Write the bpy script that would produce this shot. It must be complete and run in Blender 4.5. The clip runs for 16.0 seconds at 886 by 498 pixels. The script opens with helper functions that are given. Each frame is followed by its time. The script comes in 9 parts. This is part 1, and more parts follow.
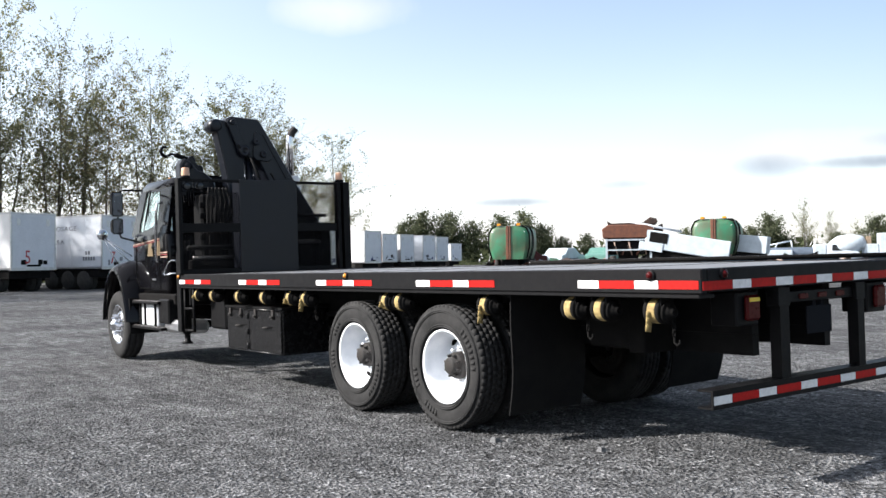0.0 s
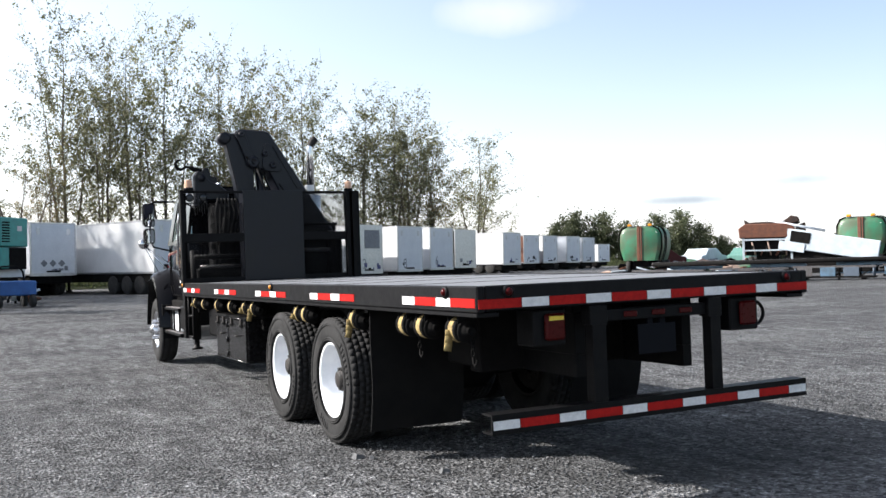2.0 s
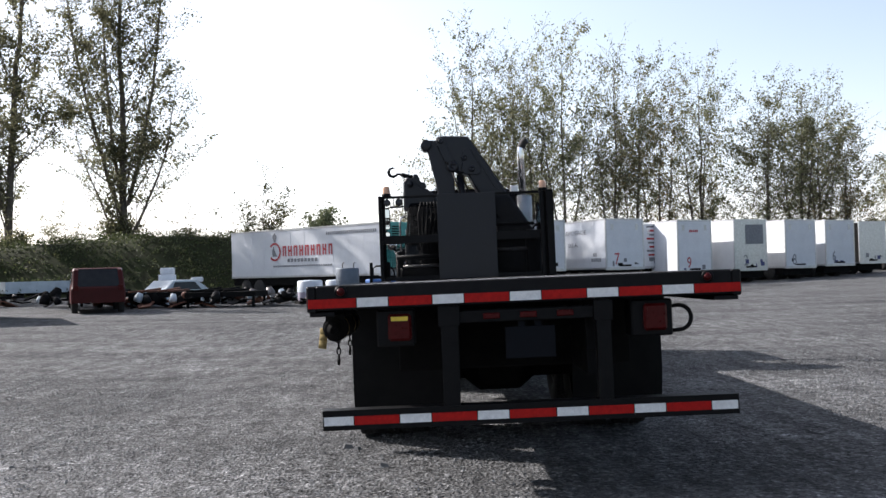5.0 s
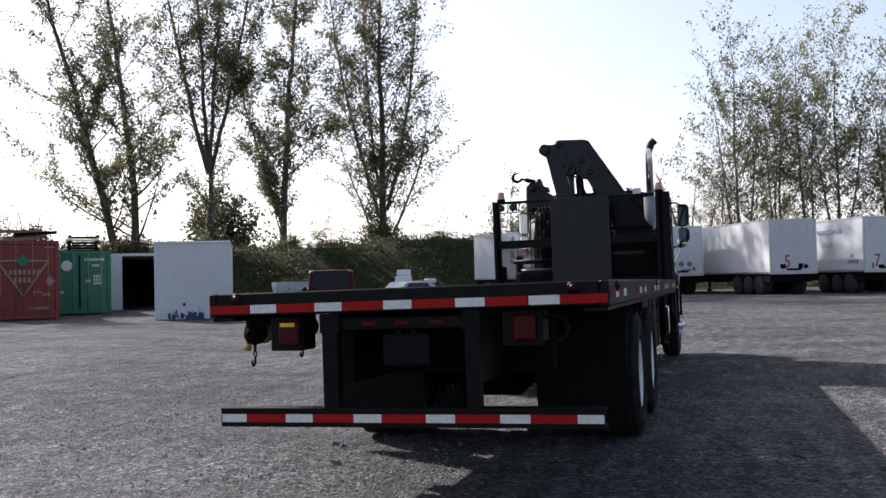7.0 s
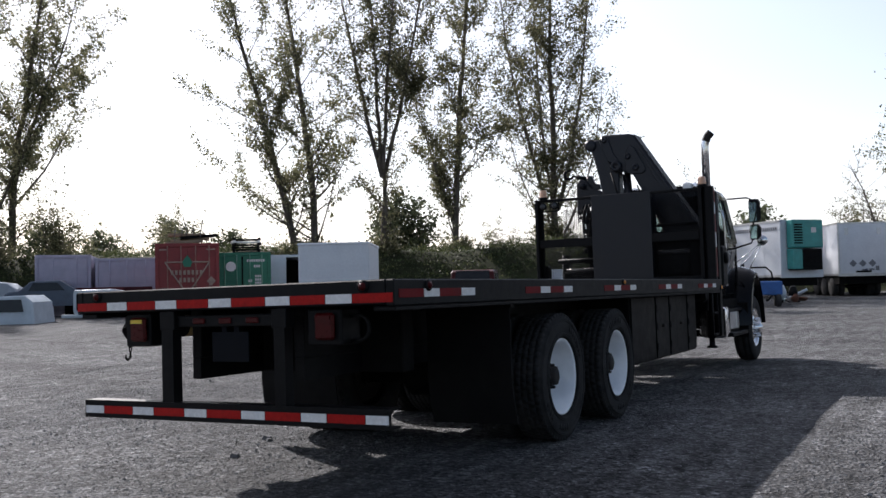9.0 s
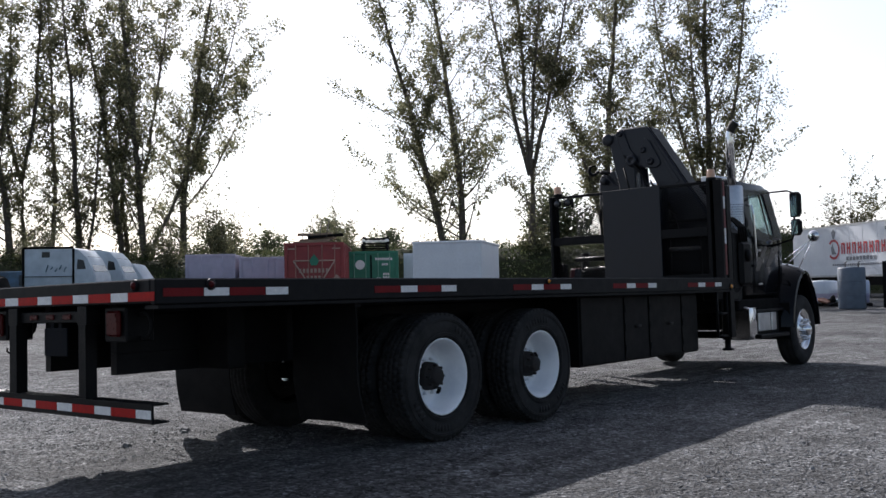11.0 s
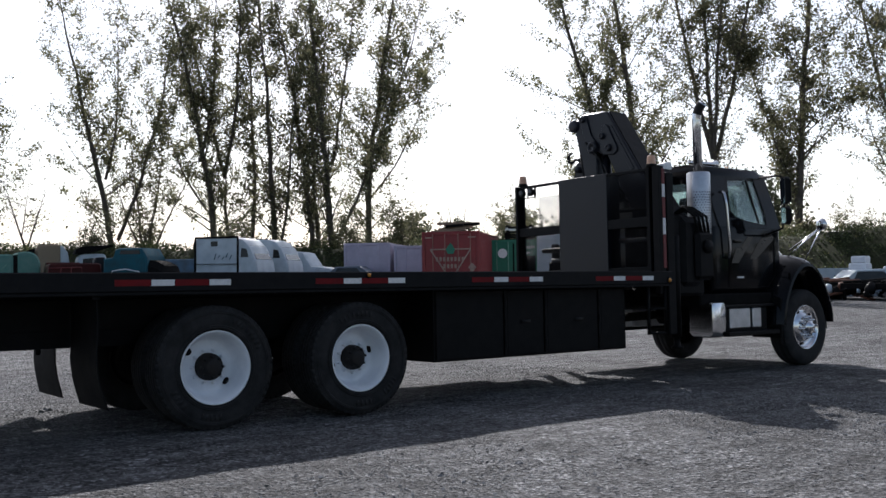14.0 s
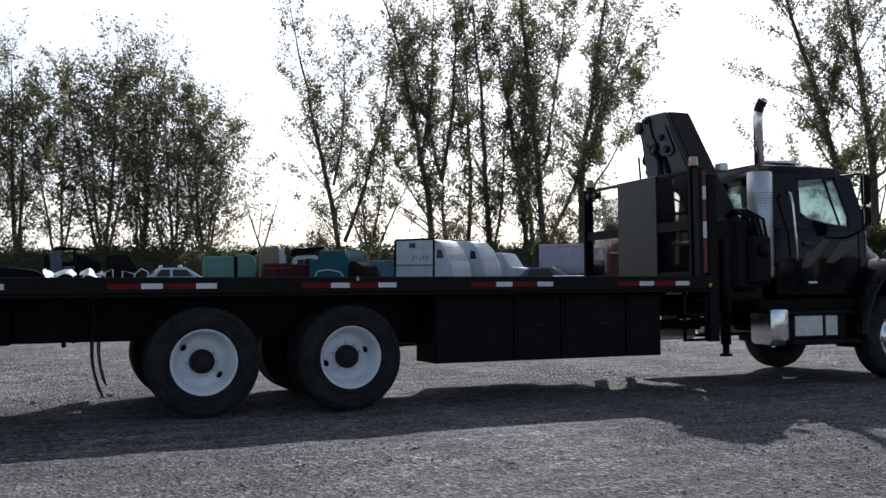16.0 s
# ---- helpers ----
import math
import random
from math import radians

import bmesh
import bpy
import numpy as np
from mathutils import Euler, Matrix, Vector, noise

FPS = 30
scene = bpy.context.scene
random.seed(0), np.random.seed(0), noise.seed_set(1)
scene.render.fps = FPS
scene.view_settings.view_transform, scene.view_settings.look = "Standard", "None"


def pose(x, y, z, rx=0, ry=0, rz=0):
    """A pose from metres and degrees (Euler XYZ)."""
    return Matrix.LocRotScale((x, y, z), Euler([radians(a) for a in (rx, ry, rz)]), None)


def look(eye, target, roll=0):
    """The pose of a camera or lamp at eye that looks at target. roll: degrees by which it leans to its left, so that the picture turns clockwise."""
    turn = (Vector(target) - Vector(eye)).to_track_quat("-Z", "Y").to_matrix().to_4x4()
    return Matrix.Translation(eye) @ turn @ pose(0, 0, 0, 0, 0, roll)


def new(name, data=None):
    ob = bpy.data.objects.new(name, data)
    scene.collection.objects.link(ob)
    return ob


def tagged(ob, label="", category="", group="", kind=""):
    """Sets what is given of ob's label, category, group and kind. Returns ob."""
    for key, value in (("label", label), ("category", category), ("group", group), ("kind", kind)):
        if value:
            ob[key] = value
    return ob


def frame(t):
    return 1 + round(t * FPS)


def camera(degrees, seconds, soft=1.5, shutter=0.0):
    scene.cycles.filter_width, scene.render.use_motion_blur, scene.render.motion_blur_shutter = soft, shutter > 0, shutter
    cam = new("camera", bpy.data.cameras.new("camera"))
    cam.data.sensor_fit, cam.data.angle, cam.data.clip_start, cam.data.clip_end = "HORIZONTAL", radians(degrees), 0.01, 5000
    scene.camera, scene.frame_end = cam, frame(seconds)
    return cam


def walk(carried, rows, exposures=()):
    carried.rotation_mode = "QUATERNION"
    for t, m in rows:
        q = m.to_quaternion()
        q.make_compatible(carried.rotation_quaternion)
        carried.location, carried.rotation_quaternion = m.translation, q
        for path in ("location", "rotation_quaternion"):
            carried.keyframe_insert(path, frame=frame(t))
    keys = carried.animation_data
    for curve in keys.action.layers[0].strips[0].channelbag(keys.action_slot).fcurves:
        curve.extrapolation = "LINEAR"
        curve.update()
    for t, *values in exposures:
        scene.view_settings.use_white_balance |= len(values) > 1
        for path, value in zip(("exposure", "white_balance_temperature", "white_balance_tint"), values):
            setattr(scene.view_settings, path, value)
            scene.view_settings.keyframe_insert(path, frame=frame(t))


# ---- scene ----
cam = camera(50.6, 16.0)
PATH = [
    (0, (-5.853, -3.577, 1.425), (-4.663, -1.97, 1.443), -1.8),
    (0.5, (-5.364, -3.86, 1.428), (-4.245, -2.202, 1.447), -1.7),
    (1, (-4.873, -4.184, 1.43), (-3.831, -2.476, 1.452), -1.8),
    (1.5, (-4.37, -4.425, 1.412), (-3.404, -2.674, 1.436), -1.9),
    (2, (-3.82, -4.676, 1.446), (-2.93, -2.885, 1.477), -2.1),
    (2.5, (-3.29, -4.897, 1.399), (-2.471, -3.073, 1.43), -2.1),
    (3, (-2.764, -5.072, 1.383), (-2.077, -3.194, 1.423), -2.1),
    (3.5, (-2.27, -5.297, 1.355), (-1.761, -3.363, 1.402), -2.0),
    (4, (-1.7, -5.448, 1.35), (-1.384, -3.474, 1.402), -2.1),
    (6.3, (1.06, -5.596, 1.306), (0.716, -3.627, 1.381), -2.3),
    (6.5, (1.313, -5.582, 1.292), (0.899, -3.627, 1.368), -2.2),
    (7, (1.908, -5.442, 1.288), (1.345, -3.525, 1.374), -2.1),
    (7.5, (2.493, -5.319, 1.276), (1.837, -3.431, 1.365), -2.1),
    (8, (3.03, -5.101, 1.274), (2.27, -3.253, 1.367), -2.0),
    (8.5, (3.589, -4.852, 1.238), (2.737, -3.045, 1.336), -2.0),
    (9, (4.079, -4.52, 1.2), (3.125, -2.766, 1.301), -1.9),
    (9.5, (4.621, -4.252, 1.169), (3.58, -2.547, 1.273), -1.8),
    (10, (5.146, -3.903, 1.144), (4.02, -2.254, 1.252), -1.8),
    (12.3, (7.232, -2.139, 1.145), (5.825, -0.723, 1.255), -1.5),
    (12.5, (7.414, -1.966, 1.151), (5.987, -0.569, 1.263), -1.5),
    (13, (7.879, -1.51, 1.144), (6.397, -0.171, 1.248), -1.3),
    (13.5, (8.287, -0.975, 1.123), (6.752, 0.303, 1.219), -1.3),
    (14, (8.646, -0.474, 1.108), (7.048, 0.726, 1.2), -1.1),
    (14.5, (9.083, 0.012, 1.145), (7.419, 1.117, 1.237), -1.1),
    (15, (9.54, 0.389, 1.141), (7.822, 1.409, 1.238), -0.9),
    (15.5, (9.905, 0.862, 1.141), (8.127, 1.774, 1.242), -0.7),
    (16, (10.181, 1.478, 1.116), (8.331, 2.231, 1.215), -0.6),
]
TILT = pose(0, 0, 0, -0.43, -0.93, 0)  # the truck leans a little to its left
walk(cam, [(t, TILT @ look(eye, target, roll)) for t, eye, target, roll in PATH],
     exposures=[(0.0, 1.17, 6500, 11), (4.0, 1.12, 6500, 12), (6.5, 0.74, 6450, 16), (10.0, 0.62, 6350, 15), (12.5, 0.53, 6250, 14), (16.0, 0.47, 6250, 14)])


# ---- world ----
SUN_DIR = Vector((-1.33, 0.79, 1.0)).normalized()
world = bpy.data.worlds.new("sky")
scene.world = world
world.use_nodes = True
wt = world.node_tree
wt.nodes.clear()
w_out = wt.nodes.new("ShaderNodeOutputWorld")
w_bg = wt.nodes.new("ShaderNodeBackground")
w_sky = wt.nodes.new("ShaderNodeTexSky")
w_sky.sky_type = "NISHITA"
w_sky.sun_disc = False
w_sky.sun_elevation = math.asin(SUN_DIR.z)
w_sky.sun_rotation = math.atan2(SUN_DIR.x, SUN_DIR.y)
w_sky.air_density, w_sky.dust_density, w_sky.ozone_density = 1.3, 0.9, 3.0
w_tc = wt.nodes.new("ShaderNodeTexCoord")


def w_math(op, a, b=None, clamp=False):
    n = wt.nodes.new("ShaderNodeMath")
    n.operation, n.use_clamp = op, clamp
    for i, v in enumerate((a, b)):
        if isinstance(v, (int, float)):
            n.inputs[i].default_value = v
        elif v is not None:
            wt.links.new(v, n.inputs[i])
    return n.outputs[0]


def w_dot(v):
    n = wt.nodes.new("ShaderNodeVectorMath")
    n.operation = "DOT_PRODUCT"
    n.inputs[1].default_value = v
    wt.links.new(w_tc.outputs["Generated"], n.inputs[0])
    return n.outputs["Value"]


def w_mixed(fac, a, b):
    n = wt.nodes.new("ShaderNodeMixRGB")
    wt.links.new(fac, n.inputs[0])
    wt.links.new(a, n.inputs[1])
    n.inputs[2].default_value = (*b, 1)
    return n.outputs[0]


w_noise = wt.nodes.new("ShaderNodeTexNoise")
w_noise.inputs["Scale"].default_value, w_noise.inputs["Detail"].default_value = 9.0, 6.0
wt.links.new(w_tc.outputs["Generated"], w_noise.inputs["Vector"])
w_lump = w_math("SUBTRACT", w_noise.outputs["Fac"], 0.5)
# pale haze that thickens towards the horizon: a wide bluish veil and a low white band
w_z = w_math("MAXIMUM", w_dot((0, 0, 1)), 0.0)
w_zz = w_math("MULTIPLY", w_z, w_z)
w_col = w_sky.outputs["Color"]
# the haze scatters forwards: it thins out on the side away from the sun
w_side = w_math("DIVIDE", w_math("ADD", w_dot(tuple(SUN_DIR)), 1.05), 0.85, True)
for fall, colour in ((6.0, (2.4, 3.3, 4.7)), (42.0, (3.6, 2.9, 2.4))):
    veil = wt.nodes.new("ShaderNodeVectorMath")
    veil.operation = "SCALE"
    veil.inputs[0].default_value = colour
    wt.links.new(w_math("MULTIPLY", w_math("POWER", 2.71828, w_math("MULTIPLY", w_zz, -fall)), w_side), veil.inputs["Scale"])
    add = wt.nodes.new("ShaderNodeVectorMath")
    add.operation = "ADD"
    wt.links.new(w_col, add.inputs[0])
    wt.links.new(veil.outputs["Vector"], add.inputs[1])
    w_col = add.outputs["Vector"]
# white glare of the haze round the sun
halo = wt.nodes.new("ShaderNodeVectorMath")
halo.operation = "SCALE"
halo.inputs[0].default_value = (12.5, 11.9, 11.3)
wt.links.new(w_math("POWER", 2.71828, w_math("MULTIPLY", w_math("SUBTRACT", 1.0, w_dot(tuple(SUN_DIR))), -2.3)), halo.inputs["Scale"])
glare = wt.nodes.new("ShaderNodeVectorMath")
glare.operation = "ADD"
wt.links.new(w_col, glare.inputs[0])
wt.links.new(halo.outputs["Vector"], glare.inputs[1])
w_col = glare.outputs["Vector"]
# a long cumulus and a few thin low clouds
for az, el, wide, high, soft, colour in ((31.0, 14.9, 0.105, 0.022, 3.4, (11.0, 10.8, 10.8)), (58.0, 6.2, 0.13, 0.018, 1.6, (8.6, 8.6, 8.7)), (55.5, 5.2, 0.04, 0.011, 1.8, (5.4, 6.2, 7.1)), (63.5, 6.4, 0.05, 0.01, 1.8, (5.6, 6.3, 7.1)), (49.0, 4.4, 0.06, 0.006, 1.6, (5.8, 6.4, 7.1)),
                                         (41.0, 3.5, 0.04, 0.005, 1.4, (5.3, 6.0, 6.8)), (61.0, 5.2, 0.05, 0.006, 1.4, (4.8, 5.5, 6.3))):
    ca, sa, ce, se = math.cos(radians(az)), math.sin(radians(az)), math.cos(radians(el)), math.sin(radians(el))
    u = w_math("DIVIDE", w_dot((ca, -sa, 0)), wide)
    v = w_math("DIVIDE", w_dot((-sa * se, -ca * se, ce)), high)
    ahead = w_math("GREATER_THAN", w_dot((sa * ce, ca * ce, se)), 0.5)
    r2 = w_math("ADD", w_math("MULTIPLY", u, u), w_math("MULTIPLY", v, v))
    body = w_math("SUBTRACT", w_math("ADD", 1.0, w_math("MULTIPLY", w_lump, 4.0)), r2)
    w_col = w_mixed(w_math("MULTIPLY", w_math("DIVIDE", body, soft, True), ahead), w_col, colour)
wt.links.new(w_col, w_bg.inputs["Color"])
wt.links.new(w_bg.outputs["Background"], w_out.inputs["Surface"])
w_bg.inputs["Strength"].default_value = 0.052

sun_data = bpy.data.lights.new("sun", "SUN")
sun_data.energy, sun_data.angle, sun_data.color = 5.0, radians(0.53), (1.0, 0.965, 0.915)
sun = new("sun", sun_data)
sun.matrix_world = look(tuple(SUN_DIR * 60), (0, 0, 0))


# ---- materials ----
def material(name, base, rough=0.6, metal=0.0, dark=None, scale=6.0, spread=0.5, bump=0.0, bump_scale=60.0, coat=0.0,
             vary=0.0, island=0.0, fine=0.0, spec=0.5, rough_vary=0.12, stretch=None):
    """A surface of two scales: blotches between base and dark, and fine grain with a little relief."""
    m = bpy.data.materials.new(name)
    m.use_nodes = True
    t = m.node_tree
    b = t.nodes["Principled BSDF"]
    b.inputs["Metallic"].default_value = metal
    b.inputs["Specular IOR Level"].default_value = spec
    b.inputs["Coat Weight"].default_value = coat
    dark = dark or tuple(c * 0.72 for c in base)
    tc = t.nodes.new("ShaderNodeTexCoord")
    vec = tc.outputs["Object"]
    if stretch:
        mp = t.nodes.new("ShaderNodeMapping")
        mp.inputs["Scale"].default_value = stretch
        t.links.new(vec, mp.inputs["Vector"])
        vec = mp.outputs["Vector"]
    n1 = t.nodes.new("ShaderNodeTexNoise")
    n1.inputs["Scale"].default_value, n1.inputs["Detail"].default_value = scale, 5.0
    n1.inputs["Roughness"].default_value = 0.62
    t.links.new(vec, n1.inputs["Vector"])
    r1 = t.nodes.new("ShaderNodeValToRGB")
    r1.color_ramp.elements[0].position, r1.color_ramp.elements[1].position = 0.5 - spread * 0.4, 0.5 + spread * 0.4
    r1.color_ramp.elements[0].color, r1.color_ramp.elements[1].color = (*dark, 1), (*base, 1)
    t.links.new(n1.outputs["Fac"], r1.inputs["Fac"])
    col = r1.outputs["Color"]
    n2 = t.nodes.new("ShaderNodeTexNoise")
    n2.inputs["Scale"].default_value, n2.inputs["Detail"].default_value = bump_scale, 3.0
    t.links.new(vec, n2.inputs["Vector"])
    if fine:
        mr = t.nodes.new("ShaderNodeMapRange")
        mr.inputs["To Min"].default_value, mr.inputs["To Max"].default_value = 1 - fine, 1 + fine
        mr.inputs["From Min"].default_value, mr.inputs["From Max"].default_value = 0.3, 0.7
        t.links.new(n2.outputs["Fac"], mr.inputs["Value"])
        mx = t.nodes.new("ShaderNodeVectorMath")
        mx.operation = "SCALE"
        t.links.new(col, mx.inputs[0])
        t.links.new(mr.outputs["Result"], mx.inputs["Scale"])
        col = mx.outputs["Vector"]
    for amount, node, socket in ((vary, "ShaderNodeObjectInfo", "Random"), (island, "ShaderNodeNewGeometry", "Random Per Island")):
        if amount:
            oi = t.nodes.new(node)
            mr = t.nodes.new("ShaderNodeMapRange")
            mr.inputs["To Min"].default_value, mr.inputs["To Max"].default_value = 1 - amount, 1 + amount
            t.links.new(oi.outputs[socket], mr.inputs["Value"])
            mx = t.nodes.new("ShaderNodeVectorMath")
            mx.operation = "SCALE"
            t.links.new(col, mx.inputs[0])
            t.links.new(mr.outputs["Result"], mx.inputs["Scale"])
            col = mx.outputs["Vector"]
    t.links.new(col, b.inputs["Base Color"])
    rr = t.nodes.new("ShaderNodeMapRange")
    rr.inputs["To Min"].default_value, rr.inputs["To Max"].default_value = max(0.02, rough - rough_vary), min(1, rough + rough_vary)
    t.links.new(n1.outputs["Fac"], rr.inputs["Value"])
    t.links.new(rr.outputs["Result"], b.inputs["Roughness"])
    if bump:
        bp = t.nodes.new("ShaderNodeBump")
        bp.inputs["Strength"].default_value, bp.inputs["Distance"].default_value = min(1, bump), 0.01
        t.links.new(n2.outputs["Fac"], bp.inputs["Height"])
        t.links.new(bp.outputs["Normal"], b.inputs["Normal"])
    return m


def glass(name, tint, rough=0.02, clear=0.85):
    m = bpy.data.materials.new(name)
    m.use_nodes = True
    t = m.node_tree
    b = t.nodes["Principled BSDF"]
    b.inputs["Base Color"].default_value = (*tint, 1)
    b.inputs["Roughness"].default_value = rough
    b.inputs["IOR"].default_value = 1.45
    b.inputs["Transmission Weight"].default_value = clear
    return m


def leafy(name, c0, c1, c2, through_light=0.4):
    """Leaves that let some light through, each a little different."""
    m = bpy.data.materials.new(name)
    m.use_nodes = True
    t = m.node_tree
    t.nodes.clear()
    out = t.nodes.new("ShaderNodeOutputMaterial")
    mix = t.nodes.new("ShaderNodeMixShader")
    mix.inputs[0].default_value = through_light
    d = t.nodes.new("ShaderNodeBsdfPrincipled")
    d.inputs["Roughness"].default_value = 0.6
    d.inputs["Specular IOR Level"].default_value = 0.15
    tr = t.nodes.new("ShaderNodeBsdfTranslucent")
    g = t.nodes.new("ShaderNodeNewGeometry")
    r = t.nodes.new("ShaderNodeValToRGB")
    r.color_ramp.elements[0].color, r.color_ramp.elements[1].color = (*c0, 1), (*c2, 1)
    e = r.color_ramp.elements.new(0.6)
    e.color = (*c1, 1)
    oi = t.nodes.new("ShaderNodeObjectInfo")
    mr = t.nodes.new("ShaderNodeMapRange")
    mr.inputs["To Min"].default_value, mr.inputs["To Max"].default_value = 0.8, 1.25
    t.links.new(oi.outputs["Random"], mr.inputs["Value"])
    sc = t.nodes.new("ShaderNodeVectorMath")
    sc.operation = "SCALE"
    t.links.new(g.outputs["Random Per Island"], r.inputs["Fac"])
    t.links.new(r.outputs["Color"], sc.inputs[0])
    t.links.new(mr.outputs["Result"], sc.inputs["Scale"])
    t.links.new(sc.outputs["Vector"], d.inputs["Base Color"])
    t.links.new(sc.outputs["Vector"], tr.inputs["Color"])
    t.links.new(d.outputs["BSDF"], mix.inputs[1])
    t.links.new(tr.outputs["BSDF"], mix.inputs[2])
    t.links.new(mix.outputs["Shader"], out.inputs["Surface"])
    return m


def gravel_ground():
    """Dark crushed stone: grain, small stones, wheel-worn paler lanes and damp patches."""
    m = bpy.data.materials.new("gravel_ground")
    m.use_nodes = True
    t = m.node_tree
    b = t.nodes["Principled BSDF"]
    b.inputs["Roughness"].default_value = 0.95
    b.inputs["Specular IOR Level"].default_value = 0.18
    tc = t.nodes.new("ShaderNodeTexCoord")

    def noise_tex(scale, detail, stretch=None):
        n = t.nodes.new("ShaderNodeTexNoise")
        n.inputs["Scale"].default_value, n.inputs["Detail"].default_value, n.inputs["Roughness"].default_value = scale, detail, 0.65
        if stretch:
            mp = t.nodes.new("ShaderNodeMapping")
            mp.inputs["Scale"].default_value = stretch
            mp.inputs["Rotation"].default_value = (0, 0, 0.5)
            t.links.new(tc.outputs["Object"], mp.inputs["Vector"])
            t.links.new(mp.outputs["Vector"], n.inputs["Vector"])
        else:
            t.links.new(tc.outputs["Object"], n.inputs["Vector"])
        return n

    big, lanes, grain = noise_tex(0.22, 4), noise_tex(0.5, 5, (0.25, 1.6, 1)), noise_tex(24, 6)
    vor = t.nodes.new("ShaderNodeTexVoronoi")
    vor.inputs["Scale"].default_value = 34
    t.links.new(tc.outputs["Object"], vor.inputs["Vector"])
    r = t.nodes.new("ShaderNodeValToRGB")
    r.color_ramp.elements[0].position, r.color_ramp.elements[1].position = 0.34, 0.68
    r.color_ramp.elements[0].color, r.color_ramp.elements[1].color = (0.05, 0.0508, 0.0525, 1), (0.158, 0.16, 0.164, 1)
    mx = t.nodes.new("ShaderNodeMath")
    mx.operation = "ADD"
    t.links.new(big.outputs["Fac"], mx.inputs[0])
    t.links.new(lanes.outputs["Fac"], mx.inputs[1])
    hf = t.nodes.new("ShaderNodeMath")
    hf.operation = "MULTIPLY"
    hf.inputs[1].default_value = 0.5
    t.links.new(mx.outputs[0], hf.inputs[0])
    t.links.new(hf.outputs[0], r.inputs["Fac"])
    cell = t.nodes.new("ShaderNodeMapRange")
    cell.inputs["To Min"].default_value, cell.inputs["To Max"].default_value = 0.55, 1.5
    sep = t.nodes.new("ShaderNodeSeparateColor")
    t.links.new(vor.outputs["Color"], sep.inputs["Color"])
    t.links.new(sep.outputs[0], cell.inputs["Value"])
    # loose stony patches with strong chips between lanes of packed dust
    loose = noise_tex(0.55, 5, (0.7, 1.3, 1))
    stony = t.nodes.new("ShaderNodeMapRange")
    stony.inputs["From Min"].default_value, stony.inputs["From Max"].default_value = 0.46, 0.6
    t.links.new(loose.outputs["Fac"], stony.inputs["Value"])
    for sock, packed, open_ in (("To Min", 0.55, 0.2), ("To Max", 1.46, 1.9)):
        k = t.nodes.new("ShaderNodeMapRange")
        k.inputs["To Min"].default_value, k.inputs["To Max"].default_value = packed, open_
        t.links.new(stony.outputs["Result"], k.inputs["Value"])
        t.links.new(k.outputs["Result"], cell.inputs[sock])
    gr = t.nodes.new("ShaderNodeMapRange")
    gr.inputs["From Min"].default_value, gr.inputs["From Max"].default_value = 0.3, 0.7
    gr.inputs["To Min"].default_value, gr.inputs["To Max"].default_value = 0.6, 1.4
    t.links.new(grain.outputs["Fac"], gr.inputs["Value"])
    s1 = t.nodes.new("ShaderNodeVectorMath")
    s1.operation = "SCALE"
    t.links.new(r.outputs["Color"], s1.inputs[0])
    t.links.new(cell.outputs["Result"], s1.inputs["Scale"])
    # scuffed streaks along the lanes and clotted patches
    col = s1.outputs["Vector"]
    for scale, stretch, lo, hi in ((1.7, (2.6, 0.55, 1), 0.68, 1.3), (4.5, (1.2, 1.0, 1), 0.74, 1.24), (13.0, (1.0, 1.0, 1), 0.78, 1.25)):
        n = noise_tex(scale, 6, stretch)
        k = t.nodes.new("ShaderNodeMapRange")
        k.inputs["From Min"].default_value, k.inputs["From Max"].default_value = 0.36, 0.64
        k.inputs["To Min"].default_value, k.inputs["To Max"].default_value = lo, hi
        t.links.new(n.outputs["Fac"], k.inputs["Value"])
        sm = t.nodes.new("ShaderNodeVectorMath")
        sm.operation = "SCALE"
        t.links.new(col, sm.inputs[0])
        t.links.new(k.outputs["Result"], sm.inputs["Scale"])
        col = sm.outputs["Vector"]
    # brighter chip-sized cells scattered at random through the dust
    chip = t.nodes.new("ShaderNodeTexVoronoi")
    chip.inputs["Scale"].default_value = 52
    t.links.new(tc.outputs["Object"], chip.inputs["Vector"])
    csep = t.nodes.new("ShaderNodeSeparateColor")
    t.links.new(chip.outputs["Color"], csep.inputs["Color"])
    ck = t.nodes.new("ShaderNodeMapRange")
    ck.inputs["From Min"].default_value, ck.inputs["From Max"].default_value = 0.8, 1.0
    ck.inputs["To Min"].default_value, ck.inputs["To Max"].default_value = 0.94, 2.1
    t.links.new(csep.outputs[1], ck.inputs["Value"])
    cm = t.nodes.new("ShaderNodeVectorMath")
    cm.operation = "SCALE"
    t.links.new(col, cm.inputs[0])
    t.links.new(ck.outputs["Result"], cm.inputs["Scale"])
    col = cm.outputs["Vector"]
    s2 = t.nodes.new("ShaderNodeVectorMath")
    s2.operation = "SCALE"
    t.links.new(col, s2.inputs[0])
    t.links.new(gr.outputs["Result"], s2.inputs["Scale"])
    t.links.new(s2.outputs["Vector"], b.inputs["Base Color"])
    bp = t.nodes.new("ShaderNodeBump")
    bp.inputs["Strength"].default_value, bp.inputs["Distance"].default_value = 1.0, 0.045
    hs = t.nodes.new("ShaderNodeMath")
    hs.operation = "ADD"
    t.links.new(grain.outputs["Fac"], hs.inputs[0])
    t.links.new(vor.outputs["Distance"], hs.inputs[1])
    rut = noise_tex(3.2, 4)
    deep = t.nodes.new("ShaderNodeMath")
    deep.operation = "MULTIPLY_ADD"
